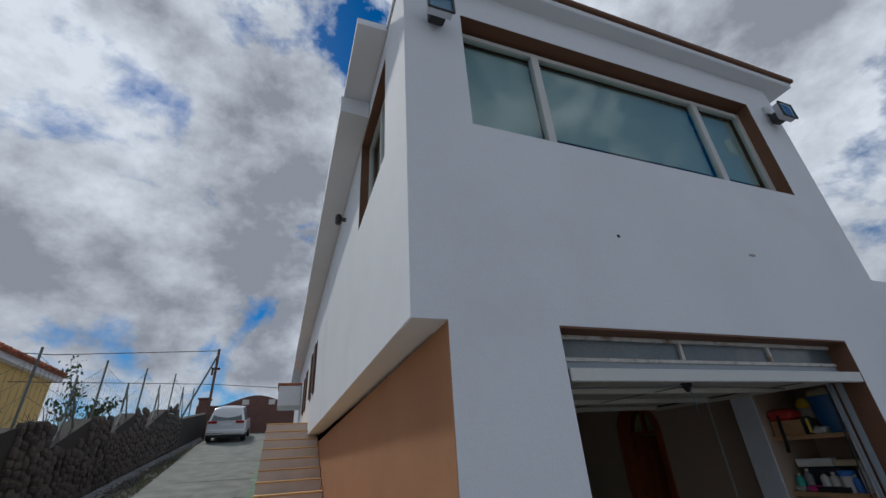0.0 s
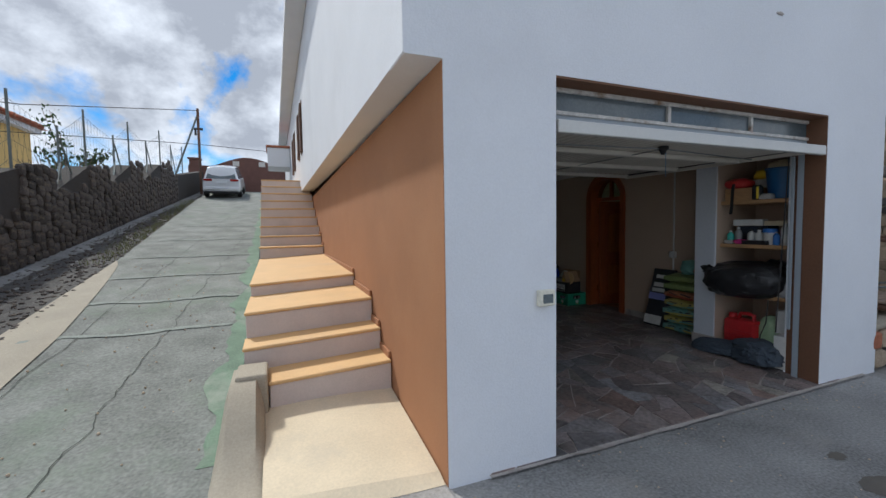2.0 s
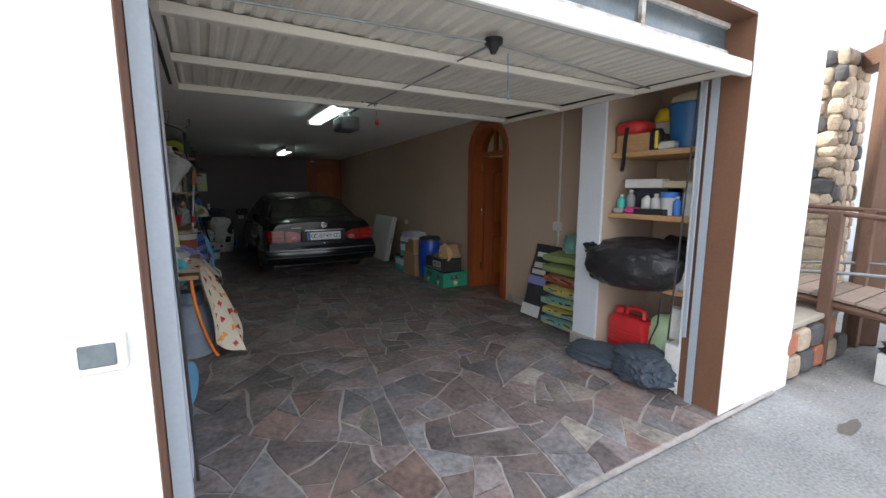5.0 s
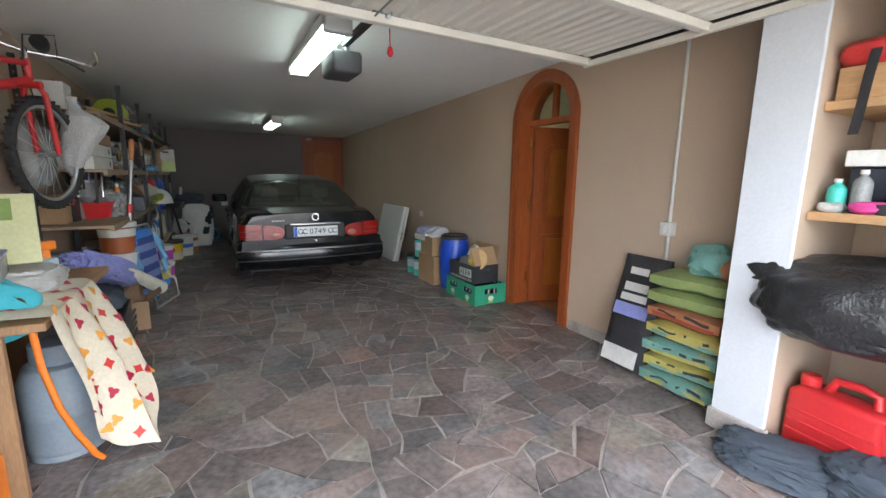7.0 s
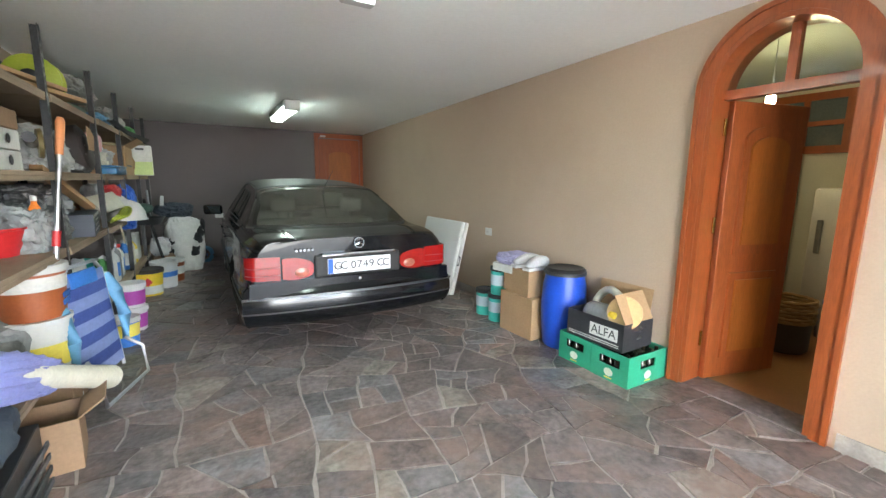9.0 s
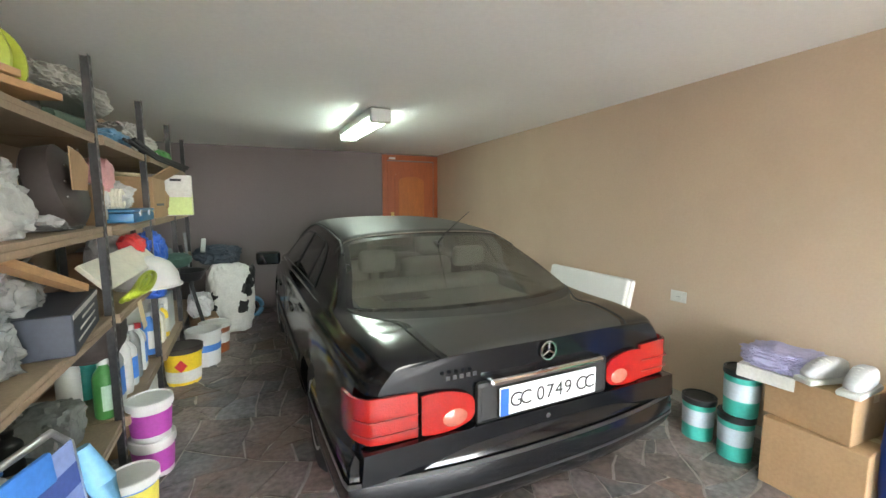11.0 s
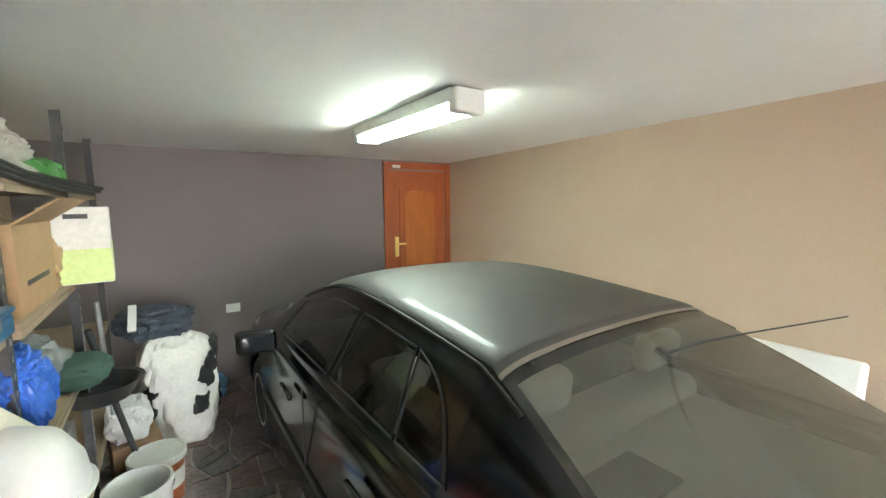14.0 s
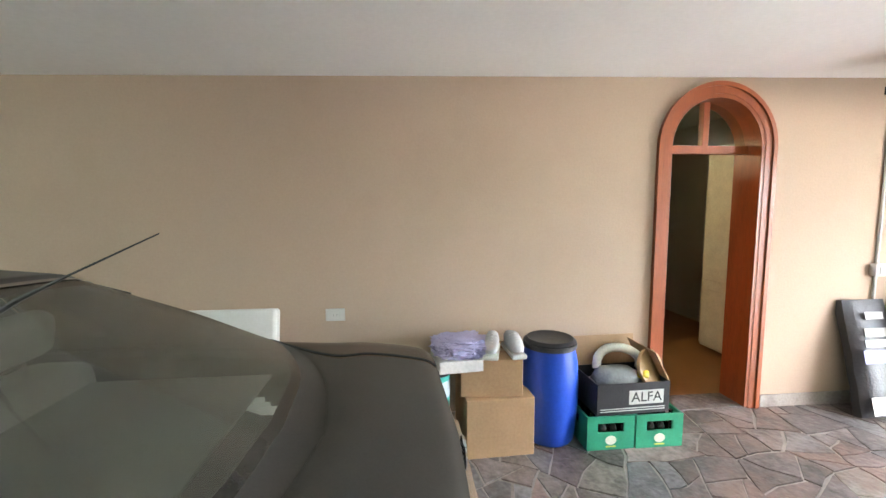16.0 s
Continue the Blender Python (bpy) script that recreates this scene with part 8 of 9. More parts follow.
bucket("open white paint bucket with a coloured band", (2.0, 9.84, FZ), 0.14, 0.32, "pvc", None, (0.14, 0.2, "label_blue"), open_top=True)
bucket("brown paint bucket behind the white one", (2.07, 10.15, FZ), 0.13, 0.28, "paint_brown", "paper", (0.1, 0.2, "paper"))
carton("grey board resting on the buckets", (1.96, 10.42, FZ), 0.24, 0.26, 0.3, "cardboard_dark", 10, tape=False)
soft("print_bag", "white printed plastic bag behind the buckets", "bag", (1.94, 10.42, 0.46), (0.22, 0.24, 0.24), "bag_white", 3.3, sub=4, fold=0.2)

pole = thing("roller_pole", "aluminium extension pole with an orange grip leaning on the shelving", "pole", (0, 0, 0))
part("tube", tube([(1.775, 6.84, 1.02), (1.826, 6.93, 1.58)], 0.012, 10), "alu", pole, smooth=True)
part("grip", tube([(1.825, 6.928, 1.57), (1.84, 6.956, 1.74), (1.842, 6.96, 1.765)], [0.018, 0.022, 0.014], 12), flat("orange_grip", (0.65, 0.25, 0.1), 0.5), pole, smooth=True)
part("collar", tube([(1.781, 6.85, 1.09), (1.789, 6.863, 1.17)], 0.019, 12), "plastic_red", pole, smooth=True)
for k in range(6):
    single("hanging_strap", tube([(1.5 + 0.03 * k, 6.42 + 0.02 * k, 2.0 - 0.03 * (k % 3)), (1.52 + 0.03 * k, 6.43 + 0.02 * k, 1.7), (1.49 + 0.035 * k, 6.4 + 0.02 * k, 1.2 + 0.06 * (k % 4))], 0.009, 8), ("plastic_red", "paper", "rubber", "lilac", "leather", "chrome")[k], "long strap or lead hanging at the shelving end", "strap", group="hanging straps", smooth=True)

bc2 = thing("beach_chair", "folded beach chair with blue striped fabric leaning on the shelving", "chair", m=pose(1.89, 7.0, FZ, -6, 0, 72))
W2 = 0.215
part("frame", tube([(-W2, 0, 0.1), (-W2, 0, 0.74), (-W2 + 0.05, 0, 0.8), (W2 - 0.05, 0, 0.8), (W2, 0, 0.74), (W2, 0, 0.1)], 0.011, 10), "alu", bc2, smooth=True)
part("frame", tube([(-W2 + 0.03, 0.06, 0.0), (-W2 + 0.03, 0.05, 0.6), (-W2 + 0.03, 0.02, 0.62)], 0.011, 10), "alu", bc2, smooth=True)
part("frame", tube([(W2 - 0.03, 0.06, 0.0), (W2 - 0.03, 0.05, 0.6), (W2 - 0.03, 0.02, 0.62)], 0.011, 10), "alu", bc2, smooth=True)
part("foot_bar", tube([(W2 - 0.02, -0.05, 0.28), (W2 + 0.02, -0.12, 0.2), (W2 + 0.02, -0.12, 0.02), (-W2 - 0.02, -0.12, 0.02), (-W2 - 0.02, -0.12, 0.2), (-W2 + 0.02, -0.05, 0.28)], 0.011, 10), "alu", bc2, smooth=True)
for k in range(9):
    part("fabric_stripe", sheet(lambda u, v, k=k: (-W2 + 0.006 + (2 * W2 - 0.012) * u, -0.012 - 0.015 * math.sin(math.pi * u), 0.14 + 0.068 * (k + v)), 6, 1, 0.003), "denim_stripe" if k % 2 else "denim_pale", bc2, smooth=True)
for s in (-1, 1):
    part("armrest", tube([(s * (W2 + 0.035), 0.0, 0.7), (s * (W2 + 0.04), -0.03, 0.58), (s * (W2 + 0.04), -0.05, 0.42), (s * (W2 + 0.03), -0.03, 0.26)], [0.022, 0.04, 0.036, 0.02], 12), "pale_blue", bc2, smooth=True)
    part("foot_cap", lathe([(0.015, 0), (0.016, 0.05)], 10, at=(s * (W2 - 0.03), 0.06, -0.004)), "label_blue", bc2, smooth=True)
part("headrest", box(-0.12, 0.12, -0.03, -0.01, 0.68, 0.77, 0.01, 2), "label_blue", bc2, smooth=True)

# ---- at the back wall ----
cow = thing("cow_print_cover", "white cover with black cow spots draped over a stored chair", "cover", (2.2, 10.85, 0.155), 10)
cb = lump(0.46, 0.42, 0.86, 4.7, 0.16, 5, 2.0, 0.3, 0.12)
part("fabric", cb, flat("cow_white", (0.66, 0.65, 0.62), 0.8, bump=0.2), cow, smooth=True)
rng = random.Random(5)
for k in range(9):
    a, zz = rng.uniform(-2.6, 0.4), rng.uniform(0.18, 0.7)
    bm = lump(0.12, 0.05, 0.16, k * 1.9, 0.5, 3, 3)
    part("black_spot", moved(bm, pose(0.235 * math.cos(a), 0.22 * math.sin(a), zz - 0.08, 0, 0, math.degrees(a) + 90)), "ink", cow, smooth=True)
soft("dark_cover", "dark grey nylon cover thrown over the cow-print cover", "cover", (2.1, 10.95, 0.92), (0.42, 0.4, 0.2), "cloth_navy", 2.6, sub=5, fold=0.3)
single("tool_pole", tube([(2.02, 10.3, 0.16), (1.92, 10.2, 0.7), (1.84, 10.1, 1.2)], 0.016, 10), "rubber", "black pole leaning on the end of the shelving", "pole", smooth=True)
single("tool_pole", tube([(1.9, 10.35, 0.16), (1.86, 10.3, 1.3)], 0.013, 10), "steel_grey", "grey metal pole leaning on the end of the shelving", "pole", smooth=True)
single("aluminium_edge", box(-0.02, 0.02, -0.11, 0.11, 0, 0.012), "pvc", "white plastic strip lying on the heap", "strip", pose(2.0, 10.4, 1.16, 30, 0, 0))
fn = thing("desk_fan", "small blue ring fan on the floor by the back wall", "fan", (2.42, 11.3, 0.157), 20)
part("ring", tube([(0.11 * math.cos(a), 0, 0.13 + 0.11 * math.sin(a)) for a in [2 * math.pi * i / 24 for i in range(24)]], 0.03, 10, closed=True), "pale_blue", fn, smooth=True)
part("hub", lathe([(0.04, -0.02), (0.04, 0.02), (0.02, 0.03)], 14, m=pose(0, 0, 0.13, 90)), "label_blue", fn, smooth=True)
# ---- store room contents, seen through the arched doorway ----
blb = thing("store_bulb", "bare bulb glowing under the store room ceiling", "lamp", (6.5, 5.68, 2.13))
part("glass_bulb", lathe([(0.012, 0.06), (0.03, 0.03), (0.035, 0.0), (0.025, -0.03), (0.005, -0.04)], 16), "bulb", blb, smooth=True)
part("cord", tube([(0, 0, 0.06), (0, 0, 0.47)], 0.005, 6), "pvc", blb)
hw = tagged(new("window_3"), "small high red wooden window with four dark panes", "window", "", "structure")
for a in ((5.66, 6.5, 2.36, 2.44), (5.66, 6.5, 1.8, 1.88), (5.66, 5.74, 1.88, 2.36), (6.42, 6.5, 1.88, 2.36), (6.05, 6.1, 1.88, 2.36), (5.74, 6.42, 2.09, 2.14)):
    part("window_frame", box(8.25 - 0.004 * (a[3] - a[2] < 0.1), 8.298, *a), "wood_red", hw)
part("pane", box(8.28, 8.285, 5.74, 6.42, 1.88, 2.36), "dark_glass", hw)
cab = thing("tall_cabinet", "tall cream panelled cabinet standing in the store room", "cabinet", (6.0, 3.87, 0.157))
part("body", box(-0.3, 0.32, -0.33, 0.32, 0.05, 2.0, 0.005), "cream_plastic", cab)
for z0, z1 in ((0.08, 0.72), (0.75, 1.97)):
    d = part("door", box(-0.29, 0.31, 0.321, 0.338, z0, z1, 0.004), "cream_plastic", cab)
    part("door_panel", box(-0.2, 0.22, 0.338, 0.346, z0 + 0.09, z1 - 0.09, 0.005), "cream_plastic", d)
fr = thing("fridge", "old white fridge standing in the store room", "fridge", (7.55, 5.25, 0.157))
part("body", box(-0.3, 0.3, -0.3, 0.3, 0.02, 1.28, 0.02, 2), "pvc", fr, smooth=True)
part("door", box(-0.34, -0.302, -0.295, 0.295, 0.05, 1.27, 0.015, 2), "pvc", fr, smooth=True)
part("handle", box(-0.365, -0.342, 0.2, 0.24, 0.7, 1.0, 0.006), "steel_grey", fr)
ck = thing("low_chest", "cream low chest with a cloth on top", "chest", (7.1, 5.0, 0.157))
part("body", box(-0.2, 0.2, -0.2, 0.2, 0, 0.66, 0.01), "cream_plastic", ck)
part("lid", box(-0.21, 0.21, -0.21, 0.21, 0.66, 0.7, 0.008), "cream_plastic", ck)
bk = thing("wicker_basket", "brown woven wicker basket with a dark liner", "basket", (6.45, 5.36, 0.157))
part("lower", lathe([(0.15, 0), (0.17, 0.02), (0.175, 0.24)], 22), "leather", bk, smooth=True)
for k in range(7):
    part("weave_row", tube([((0.178 + 0.006 * math.sin(a * 11 + k * 3.1)) * math.cos(a), (0.178 + 0.006 * math.sin(a * 11 + k * 3.1)) * math.sin(a), 0.255 + k * 0.026) for a in [2 * math.pi * i / 66 for i in range(66)]], 0.014, 6, closed=True), flat("wicker", (0.3, 0.19, 0.09), 0.7), bk, smooth=True)
soft("basket_cloth", "beige cloth lying in the wicker basket", "cloth", (6.45, 5.36, 0.38), (0.3, 0.3, 0.16), "beige", 3.5, sub=4)
for k in range(4):
    bottle("clear plastic water bottle on the store floor", (6.95 + 0.09 * (k % 2), 5.3 + 0.1 * k - 0.1, 0.157), 0.045, 0.33, "bag_clear", "label_blue", name="water_bottle")
st = thing("store_shelf", "dim shelf with cartons on the store room side wall", "shelving", (7.2, 6.2, 0.157))
for zz in (0.5, 1.0, 1.5):
    part("shelf", box(-0.9, 0.9, -0.2, 0.3, zz, zz + 0.025), "chipboard", st)
for x in (-0.88, 0.86):
    part("upright", box(x, x + 0.03, -0.2, 0.3, 0, 1.8), "cream_plastic", st)
carton("yellow carton on the store shelf", (7.0, 6.15, 1.683), 0.34, 0.3, 0.2, "label_yellow", 0, tape=False)
carton("brown carton on the store shelf", (6.8, 6.15, 1.183), 0.4, 0.3, 0.3, "cardboard_dark", 0, tape=False)
carton("brown carton on the store shelf", (7.4, 6.15, 1.183), 0.4, 0.3, 0.3, "cardboard", 0, tape=False)
soft("linen_heap", "folded cream linen on the store shelf", "linen", (6.9, 6.15, 0.683), (0.5, 0.34, 0.26), "beige", 2.1, sub=4)
soft("linen_heap", "folded pale linen on the store shelf", "linen", (7.5, 6.15, 0.683), (0.5, 0.34, 0.22), "cream_plastic", 6.1, sub=4)
soft("dark_bag", "dark shopping bag heaped on the store floor", "bag", (7.3, 4.3, 0.157), (0.7, 0.5, 0.9), "leather", 5.1, sub=4)
# ---- on the house front ----
mb = thing("meter_box", "small cream electric switch box on the house front", "switch box", (1.672, FY, 1.11))
part("body", box(-0.06, 0.06, -0.045, -0.001, -0.052, 0.052, 0.006), "cream_plastic", mb)
part("window", box(-0.035, 0.04, -0.049, -0.045, -0.032, 0.026, 0.003), "dark_glass", mb)


def floodlight(at, rz):
    t = thing("floodlight", "black-framed halogen floodlight on the house front", "floodlight", group="floodlights", m=pose(*at, 0, 0, rz) @ Matrix.Scale(1.3, 4))
    bm = bmesh.new()
    for k in range(4):
        a = [(-0.09, -0.12), (0.09, -0.12), (0.09, 0.05), (-0.09, 0.05)]
        p, q = a[k], a[(k + 1) % 4]
        tube([(p[0], -0.16, p[1]), (q[0], -0.16, q[1])], 0.009, 6, bm)
    part("front_frame", bm, "black_plastic", t)
    part("reflector", prism([(-0.085, -0.115), (0.085, -0.115), (0.085, 0.045), (-0.085, 0.045)], 0.05, "y", -0.15), "alu", t)
    g = part("lens", box(-0.085, 0.085, -0.163, -0.16, -0.115, 0.045), "glass", t)
    g.visible_shadow = False
    part("housing", box(-0.06, 0.06, -0.1, -0.02, -0.1, 0.0, 0.02, 2), "black_plastic", t, smooth=True)
    part("bracket", tube([(0, -0.03, 0.0), (0, 0.0, 0.09)], 0.014, 8), "black_plastic", t)
    part("wall_box", box(-0.045, 0.045, -0.03, -0.001, 0.04, 0.13, 0.005), "pvc", t)
    return t


floodlight((1.03, FY, 5.4), 0)
floodlight((5.58, FY, 5.44), 0)
el = thing("eave_lamp", "dark lantern bracket under the side eave", "lamp", (0.75, 5.6, 5.35), 0)
part("bracket", box(-0.1, 0, -0.03, 0.03, -0.02, 0.02), "steel_dark", el)
part("lantern", lathe([(0.03, -0.1), (0.05, -0.08), (0.05, 0.06), (0.02, 0.09)], 10, at=(-0.12, 0, 0)), "steel_dark", el)
single("wall_chip", lump(0.09, 0.01, 0.03, 3, 0.4, 2), "grout", "chipped plaster spot on the house front", "chip", pose(4.05, FY - 0.004, 3.3))
single("wall_chip", lump(0.03, 0.01, 0.03, 5, 0.4, 2), "ink", "dark spot on the house front", "chip", pose(2.5, FY - 0.004, 3.3))

# ---- stains and pebbles on the yard ----
for k, (x, y, sx, sy) in enumerate(((3.36, 0.95, 0.3, 0.15), (3.5, 1.23, 0.14, 0.07), (5.44, 1.48, 0.3, 0.07))):
    bm = bmesh.new()
    vs = [bm.verts.new((x + sx * (0.5 + 0.2 * noise.noise((math.cos(a) * 2, math.sin(a) * 2, k))) * math.cos(a), y + sy * (0.6 + 0.3 * noise.noise((math.cos(a) * 2, math.sin(a) * 2, k + 9))) * math.sin(a), 0.0035)) for a in [2 * math.pi * i / 30 for i in range(30)]]
    bm.faces.new(vs)
    structure("oil_stain", bm, flat("stain_dark", (0.12, 0.105, 0.085), 0.6), "dark oil stain on the asphalt", "stain")
rng = random.Random(8)
bm = bmesh.new()
for k in range(150):
    x, y = rng.uniform(0.9, 6.5), rng.uniform(0.2, 1.95)
    if k % 3 == 0:
        y = 1.9 - abs(rng.gauss(0, 0.1))
    r = rng.uniform(0.003, 0.009)
    m0 = Matrix.Translation((x, y, r * 0.3)) @ Matrix.Diagonal((1.2, 1, 0.6, 1))
    bmesh.ops.create_icosphere(bm, subdivisions=1, radius=r, matrix=m0)
for k in range(140):
    x, y = rng.uniform(-2.5, -0.3), rng.uniform(1.2, 9)
    r = rng.uniform(0.004, 0.014)
    bmesh.ops.create_icosphere(bm, subdivisions=1, radius=r, matrix=Matrix.Translation((x, y, drive_z(y) + 0.006 + r * 0.3)))
tagged(single("grit", bm, "field_stone", "pale grit and pebbles scattered over the yard", "grit"), kind="stuff")
bm = bmesh.new()
for k in range(2200):
    y = 1.2 + rng.random() ** 1.4 * 18
    x = rng.uniform(-4.0, drive_left(y) - 0.02)
    r = rng.uniform(0.012, 0.04)
    bmesh.ops.create_icosphere(bm, subdivisions=1, radius=r, matrix=Matrix.Translation((x, y, drive_z(y) + 0.01)) @ Matrix.Rotation(rng.random() * 3, 4, "Z") @ Matrix.Diagonal((1.3, 0.9, 0.6, 1)))
tagged(single("gravel_stones", bm, "lava", "loose dark gravel beside the drive", "gravel"), kind="stuff")
for k, (a, b) in enumerate((((-2.2, 2.0), (-0.9, 26)), ((-1.4, 1.5), (-0.7, 12)))):
    def crack(u, v, a=a, b=b, k=k):
        y = a[1] + (b[1] - a[1]) * u
        x = a[0] + (b[0] - a[0]) * u + 0.07 * noise.noise((u * 25, k * 5, 0)) + 0.03 * noise.noise((u * 90, k, 2))
        return (x + (v - 0.5) * (0.006 + 0.008 * abs(noise.noise((u * 40, 3, k)))), y, drive_z(y) + 0.0125)
    structure("drive_crack", sheet(crack, 200, 1), flat("crack_dark", (0.05, 0.055, 0.045), 0.9), "long dark crack in the drive", "crack")
bm = bmesh.new()
for k in range(900):
    y = 9 + rng.random() * 14
    x = drive_left(y) - abs(rng.gauss(0.15, 0.2))
    h = rng.uniform(0.04, 0.14)
    z0 = drive_z(y) + 0.01
    a = rng.random() * 6.28
    w = 0.006
    v = [bm.verts.new(p) for p in ((x - w, y, z0), (x + w, y, z0), (x + h * 0.4 * math.cos(a), y + h * 0.4 * math.sin(a), z0 + h))]
    bm.faces.new(v)
tagged(single("dry_grass", bm, flat("straw_green", (0.16, 0.17, 0.06), 0.8), "tufts of yellow-green grass along the gravel", "grass"), kind="stuff")

# ---- lava stone boundary wall with its wire fence ----
WALLX = -4.05
bwall = tagged(new("boundary_wall"), "dark lava stone boundary wall stepping up along the drive", "wall", "", "structure")


def wall_top(y):
    base = drive_z(y)
    for y0, y1 in ((9.2, 10.4), (12.2, 13.4), (15.4, 16.8), (19.0, 21)):
        if y0 < y < y1:
            return base + 1.75
    return base + (1.25 if y > 9.2 else 0.95)


core = bmesh.new()
ys = [3.0, 9.2, 9.201, 10.4, 10.401, 12.2, 12.201, 13.4, 13.401, 15.4, 15.401, 16.8, 16.801, 19.0, 19.001, 21, 21.001, 30]
prev = None
for y in ys:
    z0, z1 = drive_z(y) - 0.3, wall_top(y + 0.0005) - 0.02
    ring = [core.verts.new(p) for p in ((WALLX + 0.03, y, z0), (WALLX + 0.03, y, z1), (WALLX - 0.4, y, z1), (WALLX - 0.4, y, z0))]
    if prev:
        for k in range(4):
            core.faces.new((prev[k], prev[(k + 1) % 4], ring[(k + 1) % 4], ring[k]))
    prev = ring
part("core", core, flat("dark_mortar", (0.05, 0.043, 0.038), 0.95, scale=6, bump=0.6), bwall)
count = 0
rest = bmesh.new()
shapes = []
for k in range(8):
    shapes.append(mesh_of("stone", moved(lump(1, 1, 1, k * 2.3, 0.2, 2, 2.0, 0.35), pose(0, 0, -0.5)), "lava", False))
    shapes[-1].materials[0] = M["lava"]
y = 4.2
while y < 22:
    z = drive_z(y) + 0.08
    top = wall_top(y)
    s = 0.3 if y < 15 else 0.4
    while z < top - 0.05:
        sy, sz = s * rng.uniform(0.65, 1.15), s * rng.uniform(0.5, 0.85)
        m0 = pose(WALLX + 0.03, y + rng.uniform(-0.06, 0.06), z + sz / 2 - 0.05, rng.uniform(-12, 12), 0, rng.uniform(-8, 8)) @ Matrix.Diagonal((0.12, sy, sz, 1))
        if count < 290:
            st = new("stone", shapes[count % 8])
            st.parent = bwall
            st.matrix_local = m0
        else:
            b0 = bmesh.new()
            bmesh.ops.create_icosphere(b0, subdivisions=1, radius=0.5, matrix=m0)
            me = bpy.data.meshes.new("tmp")
            b0.to_mesh(me)
            rest.from_mesh(me)
            bpy.data.meshes.remove(me)
            b0.free()
        count += 1
        z += sz * 0.82
    y += s * 0.85
rs = part("stones", rest, "lava", bwall)
rs["kind"] = "stuff"
fence = thing("wire_fence", "galvanised post and wire mesh fence on the boundary wall", "fence", (0, 0, 0))
FP = [7.4, 9.4, 11.2, 12.6, 14.6, 16.0, 18.0, 20.0, 22.0, 24.5]
for k, y in enumerate(FP):
    z0 = wall_top(y) - 0.2
    part("post", tube([(WALLX - 0.15, y, z0), (WALLX - 0.15, y, z0 + 1.55)], 0.024, 8), flat("post_green", (0.14, 0.16, 0.15), 0.6), fence, smooth=True)
    if k % 2 == 0:
        part("brace", tube([(WALLX - 0.13, y + 0.02, z0 + 1.3), (WALLX - 0.1, y + 0.75, z0 + 0.1)], 0.02, 8), "post_green", fence, smooth=True)
        part("brace", tube([(WALLX - 0.13, y - 0.02, z0 + 0.75), (WALLX - 0.1, y - 0.5, z0 - 0.1)], 0.02, 8), flat("post_pale", (0.4, 0.42, 0.38), 0.6), fence, smooth=True)
wires = bmesh.new()
for a, b in zip(FP, FP[1:]):
    for h in (0.35, 0.7, 1.05, 1.4):
        za, zb = wall_top(a) - 0.2 + h, wall_top(b) - 0.2 + h
        tube([(WALLX - 0.15, a, za), (WALLX - 0.15, (a + b) / 2, (za + zb) / 2 - 0.02), (WALLX - 0.15, b, zb)], 0.0035, 4, wires)
    for q in range(10):
        f = q / 10
        ya, yb = a + (b - a) * f, a + (b - a) * min(1, f + 0.14)
        za, zb = wall_top(a) - 0.2 + (wall_top(b) - wall_top(a)) * f, wall_top(a) - 0.2 + (wall_top(b) - wall_top(a)) * min(1, f + 0.14)
        tube([(WALLX - 0.15, ya, za + 0.3), (WALLX - 0.15, yb, zb + 1.4)], 0.0018, 3, wires)
        tube([(WALLX - 0.15, yb, zb + 0.3), (WALLX - 0.15, ya, za + 1.4)], 0.0018, 3, wires)
part("mesh_wire", wires, "wire", fence)["kind"] = "stuff"

# ---- gate, pole and lines ----
gate = thing("drive_gate", "rust brown solid gate with a curved top closing the drive", "gate", (0, 31, drive_z(31)))
pts = [(-5.0, 0), (1.6, 0), (1.6, 1.75)]
for k in range(21):
    x = 0.7 - 4.4 * k / 20
    pts.append((x, 1.75 + 0.62 * math.sin(math.pi * k / 20) ** 1.4))
pts += [(-5.0, 1.75)]
part("panel", prism(pts, 0.08, "y", 0), "rust_gate", gate)
for x in (-2.2, -0.6):
    part("window_hole", box(x - 0.2, x + 0.2, -0.012, -0.002, 1.78, 2.1), "paper", gate, "pale square opening")
for x in (-4.6, 1.2):
    part("gate_post", box(x - 0.3, x + 0.3, -0.2, 0.3, 0, 2.1, 0.03), "rust_gate", gate)
    part("post_cap", box(x - 0.38, x + 0.38, -0.28, 0.38, 2.1, 2.22, 0.03), "rust_gate", gate)
for k in range(12):
    part("panel_rib", box(-4.2 + 0.42 * k, -4.17 + 0.42 * k, -0.02, -0.001, 0.1, 1.7), "rust_gate", gate)
up = thing("utility_pole", "thin utility pole with a slanting brace and wires", "pole", (-3.75, 27, 0))
part("pole", tube([(0, 0, 3.0), (0.0, 0, 8.4)], 0.07, 8), "wood_brown", up)
part("brace", tube([(-1.6, 0, 3.6), (-0.03, 0, 8.0)], 0.05, 8), "post_green", up)
part("crossarm", box(-0.22, 0.22, -0.05, 0.05, 7.2, 7.32), "steel_dark", up)
part("insulator", lathe([(0.05, 0), (0.06, 0.05), (0.05, 0.3)], 10, at=(-0.15, 0, 6.9)), "steel_dark", up)
part("line", tube([(-0.02, 0, 8.3), (-6, -4, 7.0), (-14, -9, 6.4)], 0.022, 5), "wire", up)
part("line", tube([(-14, -6, 5.6), (0, 0, 6.4), (12, 5, 6.5)], 0.018, 5), "wire", up)

